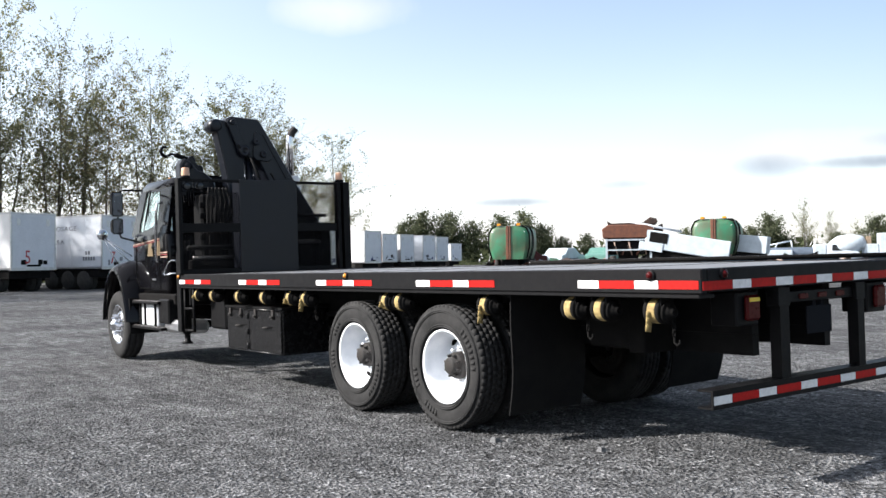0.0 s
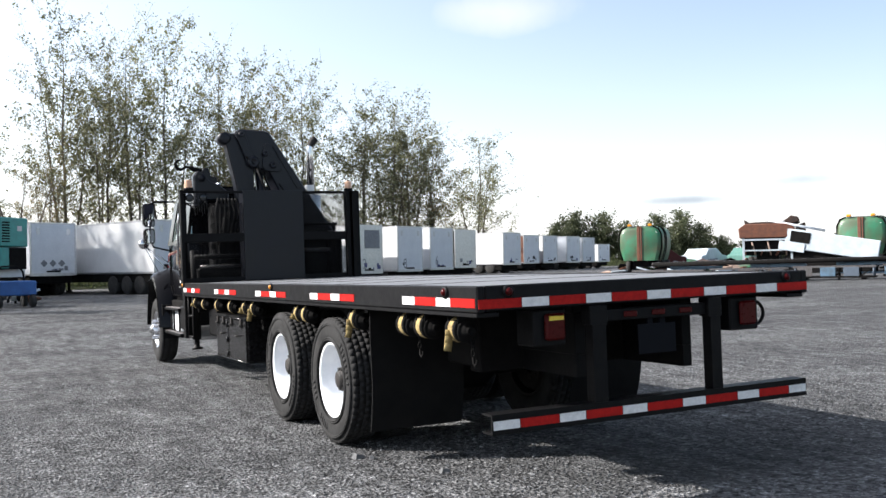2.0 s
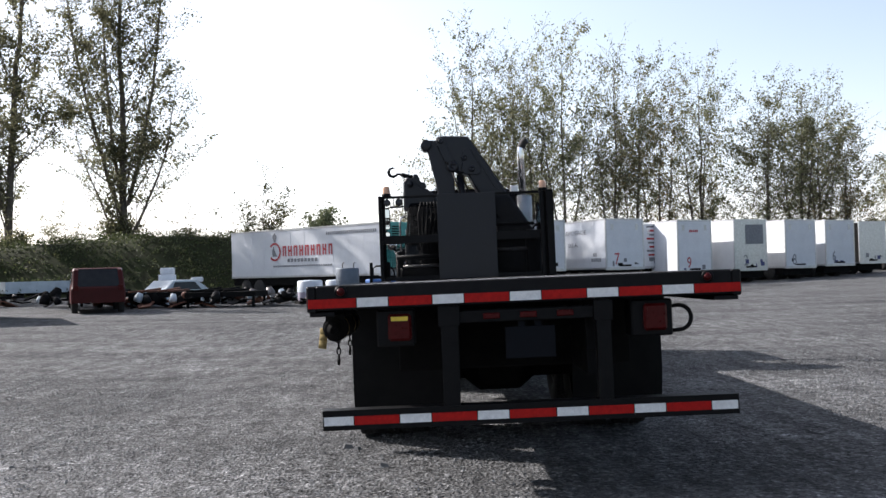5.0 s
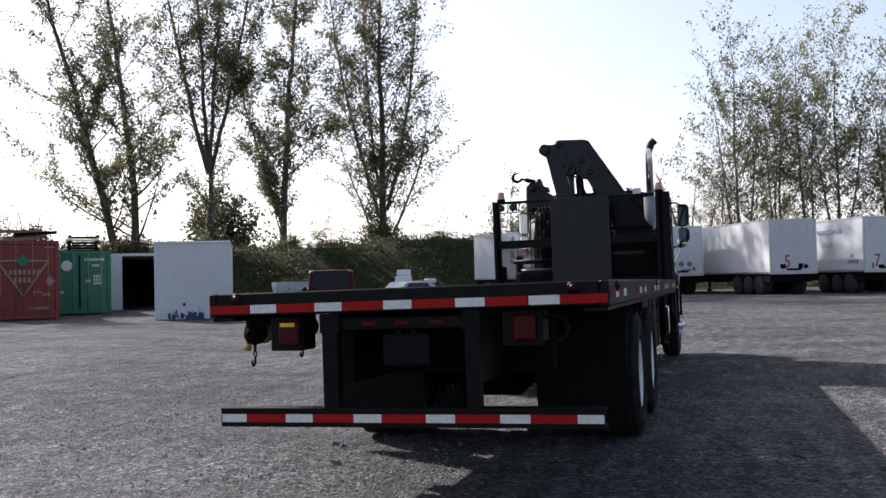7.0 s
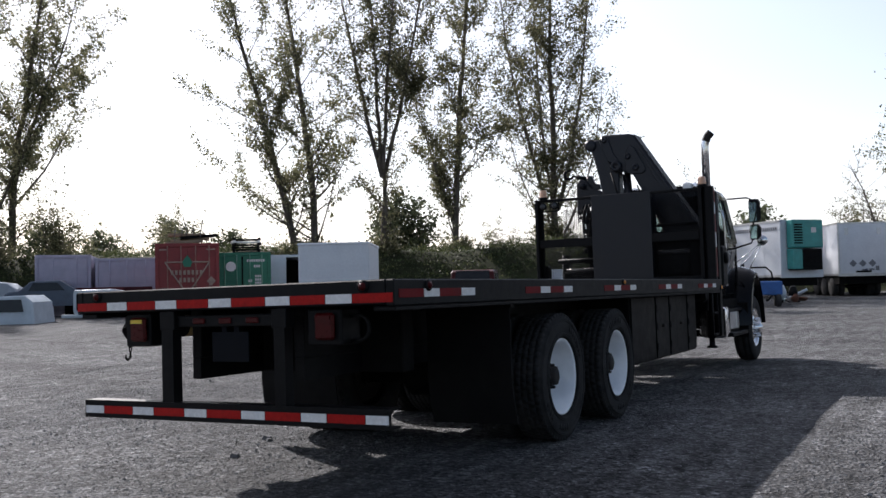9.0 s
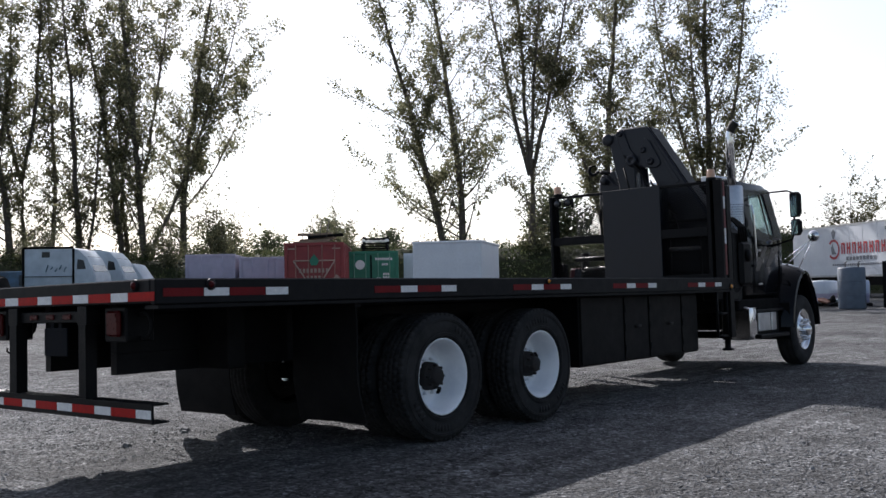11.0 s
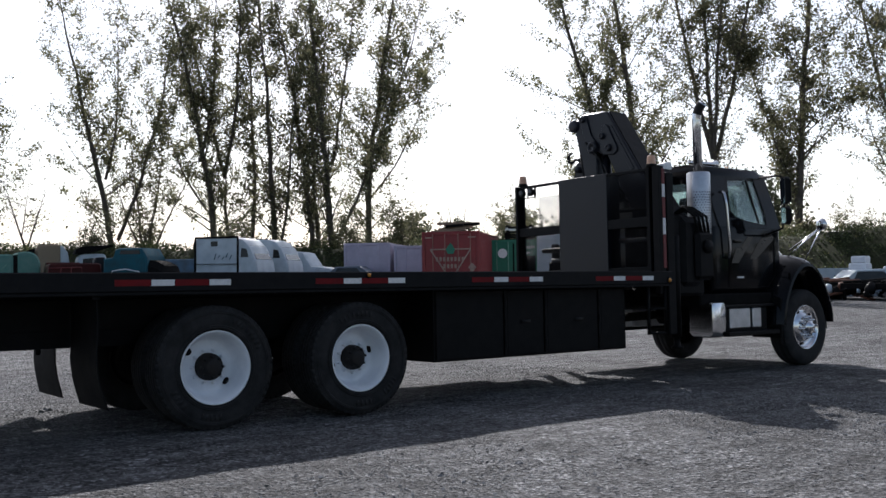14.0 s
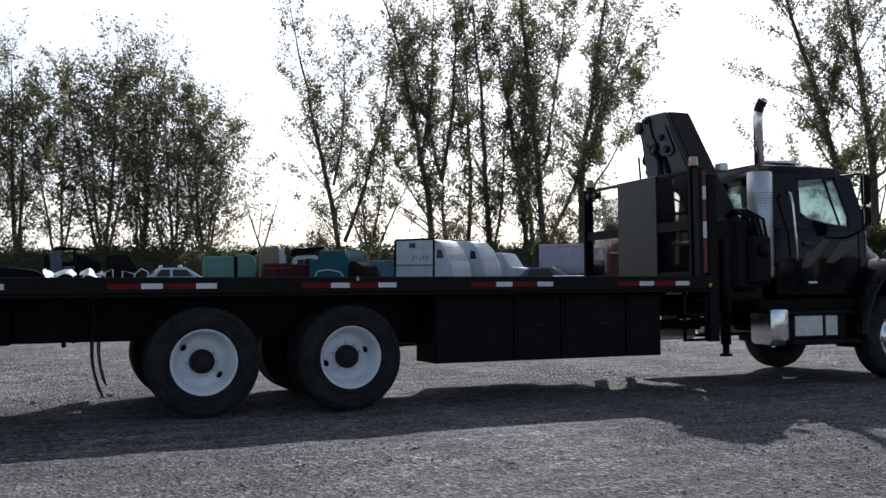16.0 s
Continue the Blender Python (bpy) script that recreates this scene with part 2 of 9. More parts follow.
    deep.inputs[1].default_value = 2.2
    t.links.new(rut.outputs["Fac"], deep.inputs[0])
    t.links.new(hs.outputs[0], deep.inputs[2])
    t.links.new(deep.outputs[0], bp.inputs["Height"])
    t.links.new(bp.outputs["Normal"], b.inputs["Normal"])
    return m


M_GROUND = gravel_ground()
M_STONE = material("gravel_stone", (0.2, 0.203, 0.208), 0.85, dark=(0.11, 0.112, 0.115), scale=9, island=0.6, spec=0.2)
M_BLACK = material("black_truck_paint", (0.003, 0.003, 0.004), 0.08, dark=(0.005, 0.005, 0.006), scale=3, spec=0.17, rough_vary=0.04, bump=0.03, bump_scale=6)
M_FRAME = material("black_frame_paint", (0.0048, 0.0048, 0.0054), 0.5, dark=(0.0078, 0.0076, 0.008), scale=9, bump=0.15, bump_scale=70, spec=0.1)
M_SCUFFED = material("scuffed_black_gloss", (0.0035, 0.0035, 0.004), 0.22, dark=(0.012, 0.012, 0.0125), scale=16, spread=0.4, spec=0.3, bump=0.25, bump_scale=25)
M_NAVY = material("navy_crane_paint", (0.0054, 0.0066, 0.011), 0.34, dark=(0.004, 0.005, 0.0086), scale=4, bump=0.06, bump_scale=40, spec=0.3)
M_CRANE = material("dark_crane_paint", (0.0068, 0.0082, 0.0132), 0.36, dark=(0.005, 0.0062, 0.0102), scale=4, bump=0.08, bump_scale=40, spec=0.32)
M_FAINT = material("faint_brown_stripe", (0.026, 0.019, 0.013), 0.3, dark=(0.016, 0.012, 0.009), scale=12)
M_DECK = material("worn_deck", (0.2, 0.205, 0.215), 0.6, dark=(0.11, 0.113, 0.12), scale=2.2, bump=0.25, bump_scale=45, fine=0.15, spread=0.8, stretch=(2.2, 0.5, 1))
M_RAIL = material("deck_rail_paint", (0.0068, 0.0068, 0.008), 0.5, dark=(0.0105, 0.0105, 0.011), scale=12, spec=0.1, bump=0.1, bump_scale=60)
M_RED = material("red_reflective_tape", (0.44, 0.014, 0.011), 0.5, dark=(0.28, 0.01, 0.009), spec=0.1, scale=30, fine=0.1, bump_scale=160)
# right-side tape: wear and the deep shade there both put into a darker red
M_RED_WORN_SHADED = material("worn_shaded_red_tape", (0.2, 0.014, 0.016), 0.6, dark=(0.1, 0.01, 0.012), spec=0.1, scale=9, spread=0.8, fine=0.1, bump_scale=160)
M_WHITE = material("white_reflective_tape", (0.78, 0.78, 0.77), 0.42, dark=(0.6, 0.6, 0.6), scale=26, fine=0.08, bump_scale=160)
M_TYRE = material("tyre_rubber", (0.037, 0.0366, 0.0366), 0.9, dark=(0.014, 0.014, 0.0143), scale=6, bump=0.15, bump_scale=90, spec=0.2, fine=0.12)
M_TYRE_OLD = material("worn_tyre_rubber", (0.03, 0.03, 0.031), 0.9, dark=(0.05, 0.048, 0.045), scale=6, bump=0.2, bump_scale=50, spec=0.2)
M_RIM = material("white_wheel_paint", (0.84, 0.86, 0.89), 0.4, dark=(0.72, 0.75, 0.79), scale=5, spread=0.3, bump=0.05, bump_scale=30)
M_HUB = material("rusty_hub_iron", (0.014, 0.0095, 0.0075), 0.75, dark=(0.005, 0.0047, 0.0047), scale=18, bump=0.3, bump_scale=70)
M_CHROME = material("polished_metal", (0.75, 0.76, 0.78), 0.14, 1.0, dark=(0.6, 0.6, 0.62), scale=9, rough_vary=0.06)
M_ALU = material("dull_aluminium", (0.6, 0.61, 0.63), 0.38, 1.0, dark=(0.42, 0.43, 0.45), scale=7, bump=0.1, bump_scale=60)
M_STRAP = material("yellow_webbing", (0.44, 0.33, 0.13), 0.85, dark=(0.2, 0.14, 0.055), scale=25, bump=0.3, bump_scale=140)
M_STEEL = material("bare_steel", (0.2, 0.2, 0.205), 0.5, 0.8, dark=(0.12, 0.1, 0.09), scale=14, bump=0.15, bump_scale=60)
M_RUBBER = material("black_rubber_flap", (0.006, 0.006, 0.0066), 0.75, dark=(0.0095, 0.0092, 0.0092), scale=5, spec=0.12, bump=0.15, bump_scale=40)
M_LAMP_RED = material("red_lamp_lens", (0.07, 0.003, 0.004), 0.3, dark=(0.04, 0.002, 0.002), spec=0.15, scale=40)
M_LAMP_AMBER = material("amber_lamp_lens", (0.75, 0.3, 0.03), 0.2, dark=(0.6, 0.22, 0.02), scale=40, coat=0.5)
M_LAMP_CLEAR = material("clear_lamp_lens", (0.7, 0.72, 0.74), 0.15, dark=(0.5, 0.5, 0.52), scale=40, coat=0.5)
M_YELLOW = material("yellow_label", (0.7, 0.52, 0.05), 0.5, dark=(0.6, 0.42, 0.04), scale=30)
M_BEACON = material("faded_beacon_plastic", (0.62, 0.36, 0.22), 0.3, dark=(0.5, 0.28, 0.17), scale=20, coat=0.3)
M_PINKRED = material("faded_red_paint", (0.2, 0.02, 0.02), 0.5, dark=(0.1, 0.012, 0.012), scale=10)
M_GLASS = glass("window_glass", (0.55, 0.68, 0.68))
M_MIRROR = material("mirror_glass", (0.8, 0.82, 0.84), 0.03, 1.0, dark=(0.78, 0.8, 0.82), scale=3, rough_vary=0.01)
M_DUSTYGLASS = material("dusty_scrap_glass", (0.01, 0.012, 0.014), 0.22, dark=(0.02, 0.021, 0.022), scale=3, spec=0.35)
M_DARKGLASS = material("dark_vehicle_glass", (0.012, 0.014, 0.016), 0.08, dark=(0.02, 0.022, 0.024), scale=3, rough_vary=0.04)
M_SEAT = material("grey_cab_trim", (0.05, 0.05, 0.055), 0.8, dark=(0.03, 0.03, 0.033), scale=8)
M_FLASH = material("gold_door_flash", (0.2, 0.15, 0.085), 0.35, dark=(0.12, 0.085, 0.05), scale=12)
M_TRAILER = material("trailer_white_panel", (0.7, 0.725, 0.76), 0.5, dark=(0.58, 0.605, 0.645), scale=1.2, vary=0.06, bump=0.05, bump_scale=12, fine=0.04, spread=0.7)
M_TRAILER_WARM = material("trailer_cream_panel", (0.72, 0.725, 0.73), 0.5, dark=(0.6, 0.605, 0.61), scale=1.6, bump=0.05, bump_scale=12, spread=0.8)
M_UNDER = material("dark_underbody", (0.007, 0.0068, 0.0068), 0.9, dark=(0.012, 0.0115, 0.0113), scale=6, spec=0.06)
M_TEAL = material("teal_reefer_paint", (0.05, 0.33, 0.3), 0.45, dark=(0.04, 0.24, 0.22), scale=3)
M_SIGN_RED = material("red_sign_paint", (0.42, 0.03, 0.04), 0.5, dark=(0.34, 0.03, 0.035), scale=10)
M_SIGN_GREY = material("grey_lettering", (0.22, 0.23, 0.25), 0.6, dark=(0.14, 0.15, 0.17), scale=10)
M_SIGN_BLUE = material("blue_paint_marks", (0.05, 0.06, 0.2), 0.6, dark=(0.03, 0.035, 0.1), scale=10)
M_SIGN_CREAM = material("cream_sign_paint", (0.36, 0.26, 0.2), 0.6, dark=(0.25, 0.16, 0.13), scale=10)
M_CONT_RED = material("red_container_paint", (0.26, 0.035, 0.035), 0.6, dark=(0.17, 0.024, 0.024), scale=2.5, spread=0.8, bump=0.1, bump_scale=30)
M_CONT_GREEN = material("green_container_paint", (0.02, 0.19, 0.11), 0.55, dark=(0.015, 0.12, 0.075), scale=2.5, spread=0.8, bump=0.1, bump_scale=30)
M_RUST = material("rusty_sheet", (0.2, 0.075, 0.04), 0.85, dark=(0.07, 0.03, 0.022), scale=4, bump=0.3, bump_scale=30, spread=0.8)
M_PACKER = material("green_packer_paint", (0.02, 0.17, 0.085), 0.45, dark=(0.075, 0.06, 0.032), scale=1.0, spread=0.4, bump=0.1, bump_scale=20)
M_LILAC = material("lilac_box_paint", (0.5, 0.46, 0.55), 0.6, dark=(0.38, 0.35, 0.43), scale=1.5)
M_CABWHITE = material("weathered_white_cab", (0.6, 0.66, 0.71), 0.45, spec=0.25, dark=(0.36, 0.42, 0.46), scale=2, spread=0.8)
M_CABTEAL = material("teal_cab_paint", (0.01, 0.1, 0.135), 0.5, spec=0.15, dark=(0.015, 0.06, 0.08), scale=2.5)
M_CABGREEN = material("faded_green_cab", (0.07, 0.2, 0.165), 0.55, spec=0.2, dark=(0.13, 0.23, 0.2), scale=5, spread=0.6)
M_BEDRED = material("faded_maroon_bed_paint", (0.075, 0.012, 0.018), 0.6, spec=0.15, dark=(0.05, 0.012, 0.014), scale=3)
M_CARRED = material("dark_red_car_paint", (0.042, 0.007, 0.007), 0.4, spec=0.15, dark=(0.062, 0.009, 0.009), scale=3)
M_BLUE = material("blue_machine_paint", (0.03, 0.13, 0.4), 0.5, dark=(0.02, 0.08, 0.25), scale=3)
M_BLUEGREY = material("blue_grey_drum", (0.1, 0.13, 0.17), 0.6, dark=(0.07, 0.09, 0.12), scale=4)
M_LTBLUE = material("light_blue_steel", (0.1, 0.19, 0.28), 0.6, dark=(0.07, 0.095, 0.12), scale=3)
M_POLY = material("milky_plastic_tank", (0.6, 0.64, 0.68), 0.5, dark=(0.5, 0.54, 0.6), scale=3)
M_WOOD = material("weathered_timber", (0.33, 0.25, 0.17), 0.85, dark=(0.18, 0.13, 0.09), scale=5, stretch=(1, 6, 6), bump=0.2, bump_scale=30)
M_BARK = material("poplar_bark", (0.15, 0.13, 0.11), 0.95, dark=(0.07, 0.06, 0.05), scale=5, stretch=(1, 1, 0.25), bump=0.5, bump_scale=20, spec=0.15)
M_LEAF = leafy("poplar_leaves", (0.085, 0.09, 0.05), (0.15, 0.15, 0.088), (0.29, 0.265, 0.155), 0.5)
# brighter copy of the poplar leaves: side light is put into the colour
M_LEAF_LIT = leafy("sunlit_poplar_leaves", (0.1, 0.108, 0.058), (0.18, 0.185, 0.105), (0.32, 0.3, 0.175), 0.5)
M_LEAF_DRY = leafy("browning_leaves", (0.08, 0.075, 0.04), (0.15, 0.135, 0.065), (0.28, 0.2, 0.095), 0.45)
M_BUSH_TREE = leafy("far_tree_leaves", (0.05, 0.062, 0.036), (0.085, 0.1, 0.055), (0.15, 0.16, 0.09), 0.35)
M_BUSH = leafy("bank_undergrowth", (0.03, 0.042, 0.018), (0.06, 0.075, 0.032), (0.12, 0.125, 0.06), 0.35)
M_BANK = material("bank_soil_and_weeds", (0.035, 0.045, 0.018), 0.95, dark=(0.03, 0.03, 0.018), scale=1.2, bump=0.5, bump_scale=8, spec=0.1)


# ---- mesh helpers ----
def box(bm, x0, x1, y0, y1, z0, z1, bevel=0.0):
    m = Matrix.Translation(((x0 + x1) / 2, (y0 + y1) / 2, (z0 + z1) / 2)) @ Matrix.Diagonal((abs(x1 - x0), abs(y1 - y0), abs(z1 - z0), 1))
    made = bmesh.ops.create_cube(bm, size=1.0, matrix=m)
    if bevel:
        edges = list({e for v in made["verts"] for e in v.link_edges})
        bmesh.ops.bevel(bm, geom=edges, offset=bevel, segments=1, affect="EDGES", profile=0.5)


def tube(bm, points, radii, sides=8, caps=True):
    """A round bar through the points."""
    pts = [Vector(p) for p in points]
    if not hasattr(radii, "__len__"):
        radii = [radii] * len(pts)
    rings, up = [], None
    for i, p in enumerate(pts):
        d = (pts[min(i + 1, len(pts) - 1)] - pts[max(i - 1, 0)]).normalized()
        if up is None:
            up = d.orthogonal().normalized()
        up = (up - d * up.dot(d)).normalized()
        side = d.cross(up)
        rings.append([bm.verts.new(p + (up * math.cos(a) + side * math.sin(a)) * radii[i])
                      for a in (2 * math.pi * k / sides for k in range(sides))])
    for a, b in zip(rings, rings[1:]):
        for k in range(sides):
            bm.faces.new((a[k], a[(k + 1) % sides], b[(k + 1) % sides], b[k]))
    if caps:
        bm.faces.new(list(reversed(rings[0])))
        bm.faces.new(rings[-1])


def bar(bm, p0, p1, w, h):
    """A square-edged bar from p0 to p1."""
    a, b = Vector(p0), Vector(p1)
    d = (b - a).normalized()
    ref = Vector((0, 0, 1)) if abs(d.z) < 0.9 else Vector((0, 1, 0))
    s = d.cross(ref).normalized() * (w / 2)
    u = s.cross(d).normalized() * (h / 2)
    v = [bm.verts.new(p + s * i + u * j) for p in (a, b) for i, j in ((-1, -1), (1, -1), (1, 1), (-1, 1))]
    for f in ((3, 2, 1, 0), (4, 5, 6, 7), (0, 1, 5, 4), (1, 2, 6, 5), (2, 3, 7, 6), (3, 0, 4, 7)):
        bm.faces.new([v[i] for i in f])


def plate(bm, outline, axis, lo, hi, bevel=0.0):
    """A plate of the outline (pairs), thick along axis from lo to hi. Pairs are the two other axes in order."""
    def at(p, h):
        q = list(p)
        q.insert("xyz".index(axis), h)
        return bm.verts.new(q)
    a, b = [at(p, lo) for p in outline], [at(p, hi) for p in outline]
    n = len(a)
    faces = [bm.faces.new(a), bm.faces.new(list(reversed(b)))]
    faces += [bm.faces.new((a[(i + 1) % n], a[i], b[i], b[(i + 1) % n])) for i in range(n)]
    bmesh.ops.recalc_face_normals(bm, faces=faces)
    if bevel:
        edges = list({e for f in faces for e in f.edges})
        bmesh.ops.bevel(bm, geom=edges, offset=bevel, segments=1, affect="EDGES", profile=0.5)


def loft(bm, rings, caps=True, closed=True):
    vs = [[bm.verts.new(p) for p in r] for r in rings]
    faces = []
    n = len(vs[0])
    for a, b in zip(vs, vs[1:]):
        for k in range(n if closed else n - 1):
            faces.append(bm.faces.new((a[k], a[(k + 1) % n], b[(k + 1) % n], b[k])))
    if caps and closed:
        faces.append(bm.faces.new(list(reversed(vs[0]))))
        faces.append(bm.faces.new(vs[-1]))
    bmesh.ops.recalc_face_normals(bm, faces=faces)


def lathe(bm, profile, sides=40, axis="x", centre=(0, 0, 0)):
    """Turn the profile (distance along the axis, radius) round the axis through centre."""
    c = Vector(centre)
    rows = []
    for h, r in profile:
        row = []
        for k in range(sides):
            a = 2 * math.pi * k / sides
            p, q = r * math.cos(a), r * math.sin(a)
            row.append(bm.verts.new(c + Vector({"x": (h, p, q), "y": (q, h, p), "z": (p, q, h)}[axis])))
        rows.append(row)
    faces = []
    for a, b in zip(rows, rows[1:]):
        for k in range(sides):
            faces.append(bm.faces.new((a[k], a[(k + 1) % sides], b[(k + 1) % sides], b[k])))
    return faces


def ring_xy(y0, y1, hw, z, r, n=4):
    """A rounded rectangle at height z."""
    pts = []
    for cx, cy, a0 in ((hw - r, y1 - r, 0), (-hw + r, y1 - r, 90), (-hw + r, y0 + r, 180), (hw - r, y0 + r, 270)):
        for k in range(n + 1):
            a = radians(a0 + 90 * k / n)
            pts.append((cx + r * math.cos(a), cy + r * math.sin(a), z))
    return pts


def finish(bm, name, mats, sharp=0.55):
    for e in bm.edges:
        e.smooth = not (len(e.link_faces) != 2 or e.calc_face_angle(0) > sharp)
    for f in bm.faces:
        f.smooth = True
    me = bpy.data.meshes.new(name)
    bm.to_mesh(me)
    bm.free()
    for m in (mats if isinstance(mats, (list, tuple)) else [mats]):
        me.materials.append(m)
    return me


def part(name, bm, mats, parent, label=""):
    ob = new(name, finish(bm, name, mats))
    ob.parent = parent
    if label:
        ob["label"] = label
    return ob


def thing(name, label, category, group="", kind="", at=None):
    ob = new(name)
    ob.empty_display_size = 0.2
    if at is not None:
        ob.matrix_basis = at
    return tagged(ob, label, category, group, kind)


def single(name, bm, mats, label, category="", group="", kind="", at=None):
    ob = new(name, finish(bm, name, mats))
    if at is not None:
        ob.matrix_basis = at
    return tagged(ob, label, category, group, kind)


def smooth_step(a, b, v):
    t = min(1.0, max(0.0, (v - a) / (b - a)))
    return t * t * (3 - 2 * t)


def ground_z(x, y):
    """Height of the yard: it follows the truck's lean under the wheels and rises a little towards the rows round it."""
    near = max(0.0, abs(x) - 2.5, -1.0 - y, y - 13.0)
    lean = (0.0162 * x - 0.0075 * y) * (1 - smooth_step(0, 9, near))
    rise = 0.6 * smooth_step(6, 45, x) + 0.14 * smooth_step(6, 22, -x) + 0.1 * smooth_step(18, 40, y) * (1 - smooth_step(0, 30, x))
    return lean + rise


# ---- the flatbed truck; x to its right, y forward from the tail, z up from its wheels ----
truck = thing("flatbed_truck", "black flatbed truck with a folded knuckle crane behind its cab", "truck", at=TILT)
W = 1.295


def make_wheel_rear():
    """Outer and inner wheel of a dual pair, about the outer wheel's middle; its outer side looks along +x."""
    tyre = bmesh.new()
    profile = [(-0.09, 0.295), (-0.125, 0.33), (-0.142, 0.40), (-0.135, 0.465), (-0.12, 0.502), (-0.1, 0.511), (-0.06, 0.516), (0.06, 0.516),
               (0.1, 0.511), (0.12, 0.502), (0.135, 0.465), (0.142, 0.40), (0.125, 0.33), (0.11, 0.31), (0.09, 0.295)]
    lathe(tyre, profile, 48)
    n = 54
    for row, (x0, x1) in enumerate(((-0.122, -0.079), (-0.0755, -0.0265), (-0.0235, 0.0235), (0.0265, 0.0755), (0.079, 0.122))):
        for k in range(n):
            a0 = 2 * math.pi * (k + 0.5 * (row % 2)) / n
            a1 = a0 + 2 * math.pi / n * (0.965 if row in (0, 4) else 0.955)
            lo, hi = (0.49, 0.5165) if row in (0, 4) else (0.505, 0.518)
            vs = [tyre.verts.new((x, r * math.cos(a), r * math.sin(a))) for a in (a0, a1) for x, r in ((x0, lo), (x1, lo), (x1, hi), (x0, hi))]
            for f in ((3, 2, 1, 0), (4, 5, 6, 7), (1, 2, 6, 5), (2, 3, 7, 6), (3, 0, 4, 7)):
                tyre.faces.new([vs[i] for i in f])
    # raised sidewall rings
    for r in (0.335, 0.35, 0.458, 0.47):
        lathe(tyre, [(0.138, r - 0.008), (0.1455, r - 0.003), (0.1455, r + 0.003), (0.136, r + 0.008)], 48)
    # plain raised marks round the sidewall
    for a0, n, step in ((20, 8, 6.5), (205, 4, 6.5), (250, 5, 5.5)):
        for k in range(n):
            a, b = radians(a0 + step * k), radians(a0 + step * k + step * 0.55)
            vs = [tyre.verts.new((x, r * math.cos(g), r * math.sin(g))) for x in (0.139, 0.1455) for r, g in ((0.385, a), (0.435, a), (0.435, b), (0.385, b))]
            for f in ((4, 5, 6, 7), (0, 1, 5, 4), (1, 2, 6, 5), (2, 3, 7, 6), (3, 0, 4, 7)):
                tyre.faces.new([vs[i] for i in f])
    tyre_me = finish(tyre, "tyre", M_TYRE, 0.7)
    rim = bmesh.new()
    lathe(rim, [(-0.1, 0.285), (-0.105, 0.305), (0.1, 0.285), (0.118, 0.308), (0.124, 0.312), (0.124, 0.303), (0.112, 0.288), (0.03, 0.268),
                (-0.03, 0.255), (-0.075, 0.235), (-0.088, 0.215), (-0.06, 0.18), (-0.052, 0.13), (-0.06, 0.1)], 48)
    for k in range(10):
        a = 2 * math.pi * k / 10
        tube(rim, [(-0.06, 0.145 * math.cos(a), 0.145 * math.sin(a)), (-0.022, 0.145 * math.cos(a), 0.145 * math.sin(a))], 0.016, 6)
    rim_me = finish(rim, "rim", M_RIM)
    hole = bmesh.new()
    for a in (radians(-38),):
        c, s = math.cos(a), math.sin(a)
        ring = []
        for k in range(12):
            b = 2 * math.pi * k / 12
            rr, tt = 0.214 + 0.022 * math.cos(b), 0.034 * math.sin(b)
            ring.append((rr * c - tt * s, rr * s + tt * c))
        front = [hole.verts.new((-0.068 + 0.02 * (math.hypot(*p) < 0.2), *p)) for p in ring]
        hole.faces.new(front)
        back = [hole.verts.new((-0.13, *p)) for p in ring]
        for k in range(12):
            hole.faces.new((front[k], back[k], back[(k + 1) % 12], front[(k + 1) % 12]))
    hole_me = finish(hole, "hand_hole", M_UNDER)
    hub = bmesh.new()
    lathe(hub, [(-0.07, 0.118), (0.0, 0.114), (0.02, 0.104), (0.03, 0.078), (0.07, 0.07), (0.078, 0.052), (0.078, 0.001)], 24)
    hub_me = finish(hub, "hub", M_HUB)
    nut = bmesh.new()
    tube(nut, [(0.0, 0.09, 0.0), (0.055, 0.09, 0.0)], 0.012, 6)
    return tyre_me, rim_me, hole_me, hub_me, finish(nut, "hub_bolt", M_HUB)


REAR_WHEEL = make_wheel_rear()
# inner rims: the white rim's mesh again, in the near-black hub colour
INNER_RIM = REAR_WHEEL[1].copy()
INNER_RIM.materials[0] = M_HUB


def rear_wheel(x, y, side, turn, outer):
    name = "wheel"
    base = new(name)
    base.empty_display_size = 0.1
    base.parent = truck
    base.matrix_basis = pose(x, y, 0.515, turn, 0, 0) @ (Matrix.Rotation(math.pi, 4, "Z") if side < 0 else Matrix.Identity(4))
    for nm, me in zip(("tyre", "rim", "hand_hole", "hub", "hub_bolt"), REAR_WHEEL):
        if not outer and nm in ("hand_hole", "hub", "hub_bolt"):
            continue
        for spin in {"hand_hole": (0, 180), "hub_bolt": range(0, 360, 45)}.get(nm, (0,)):
            o = new(nm, INNER_RIM if nm == "rim" and not outer else me)
            o.parent = base
            o.matrix_basis = pose(0, 0, 0, spin, 0, 0)
    return base


for y, turn in ((2.715, 0), (4.135, 55)):
    for side in (-1, 1):
        rear_wheel(side * 1.095, y, side, turn + (20 if side < 0 else 0), True)
        rear_wheel(side * 0.755, y, side, turn + 13, False)


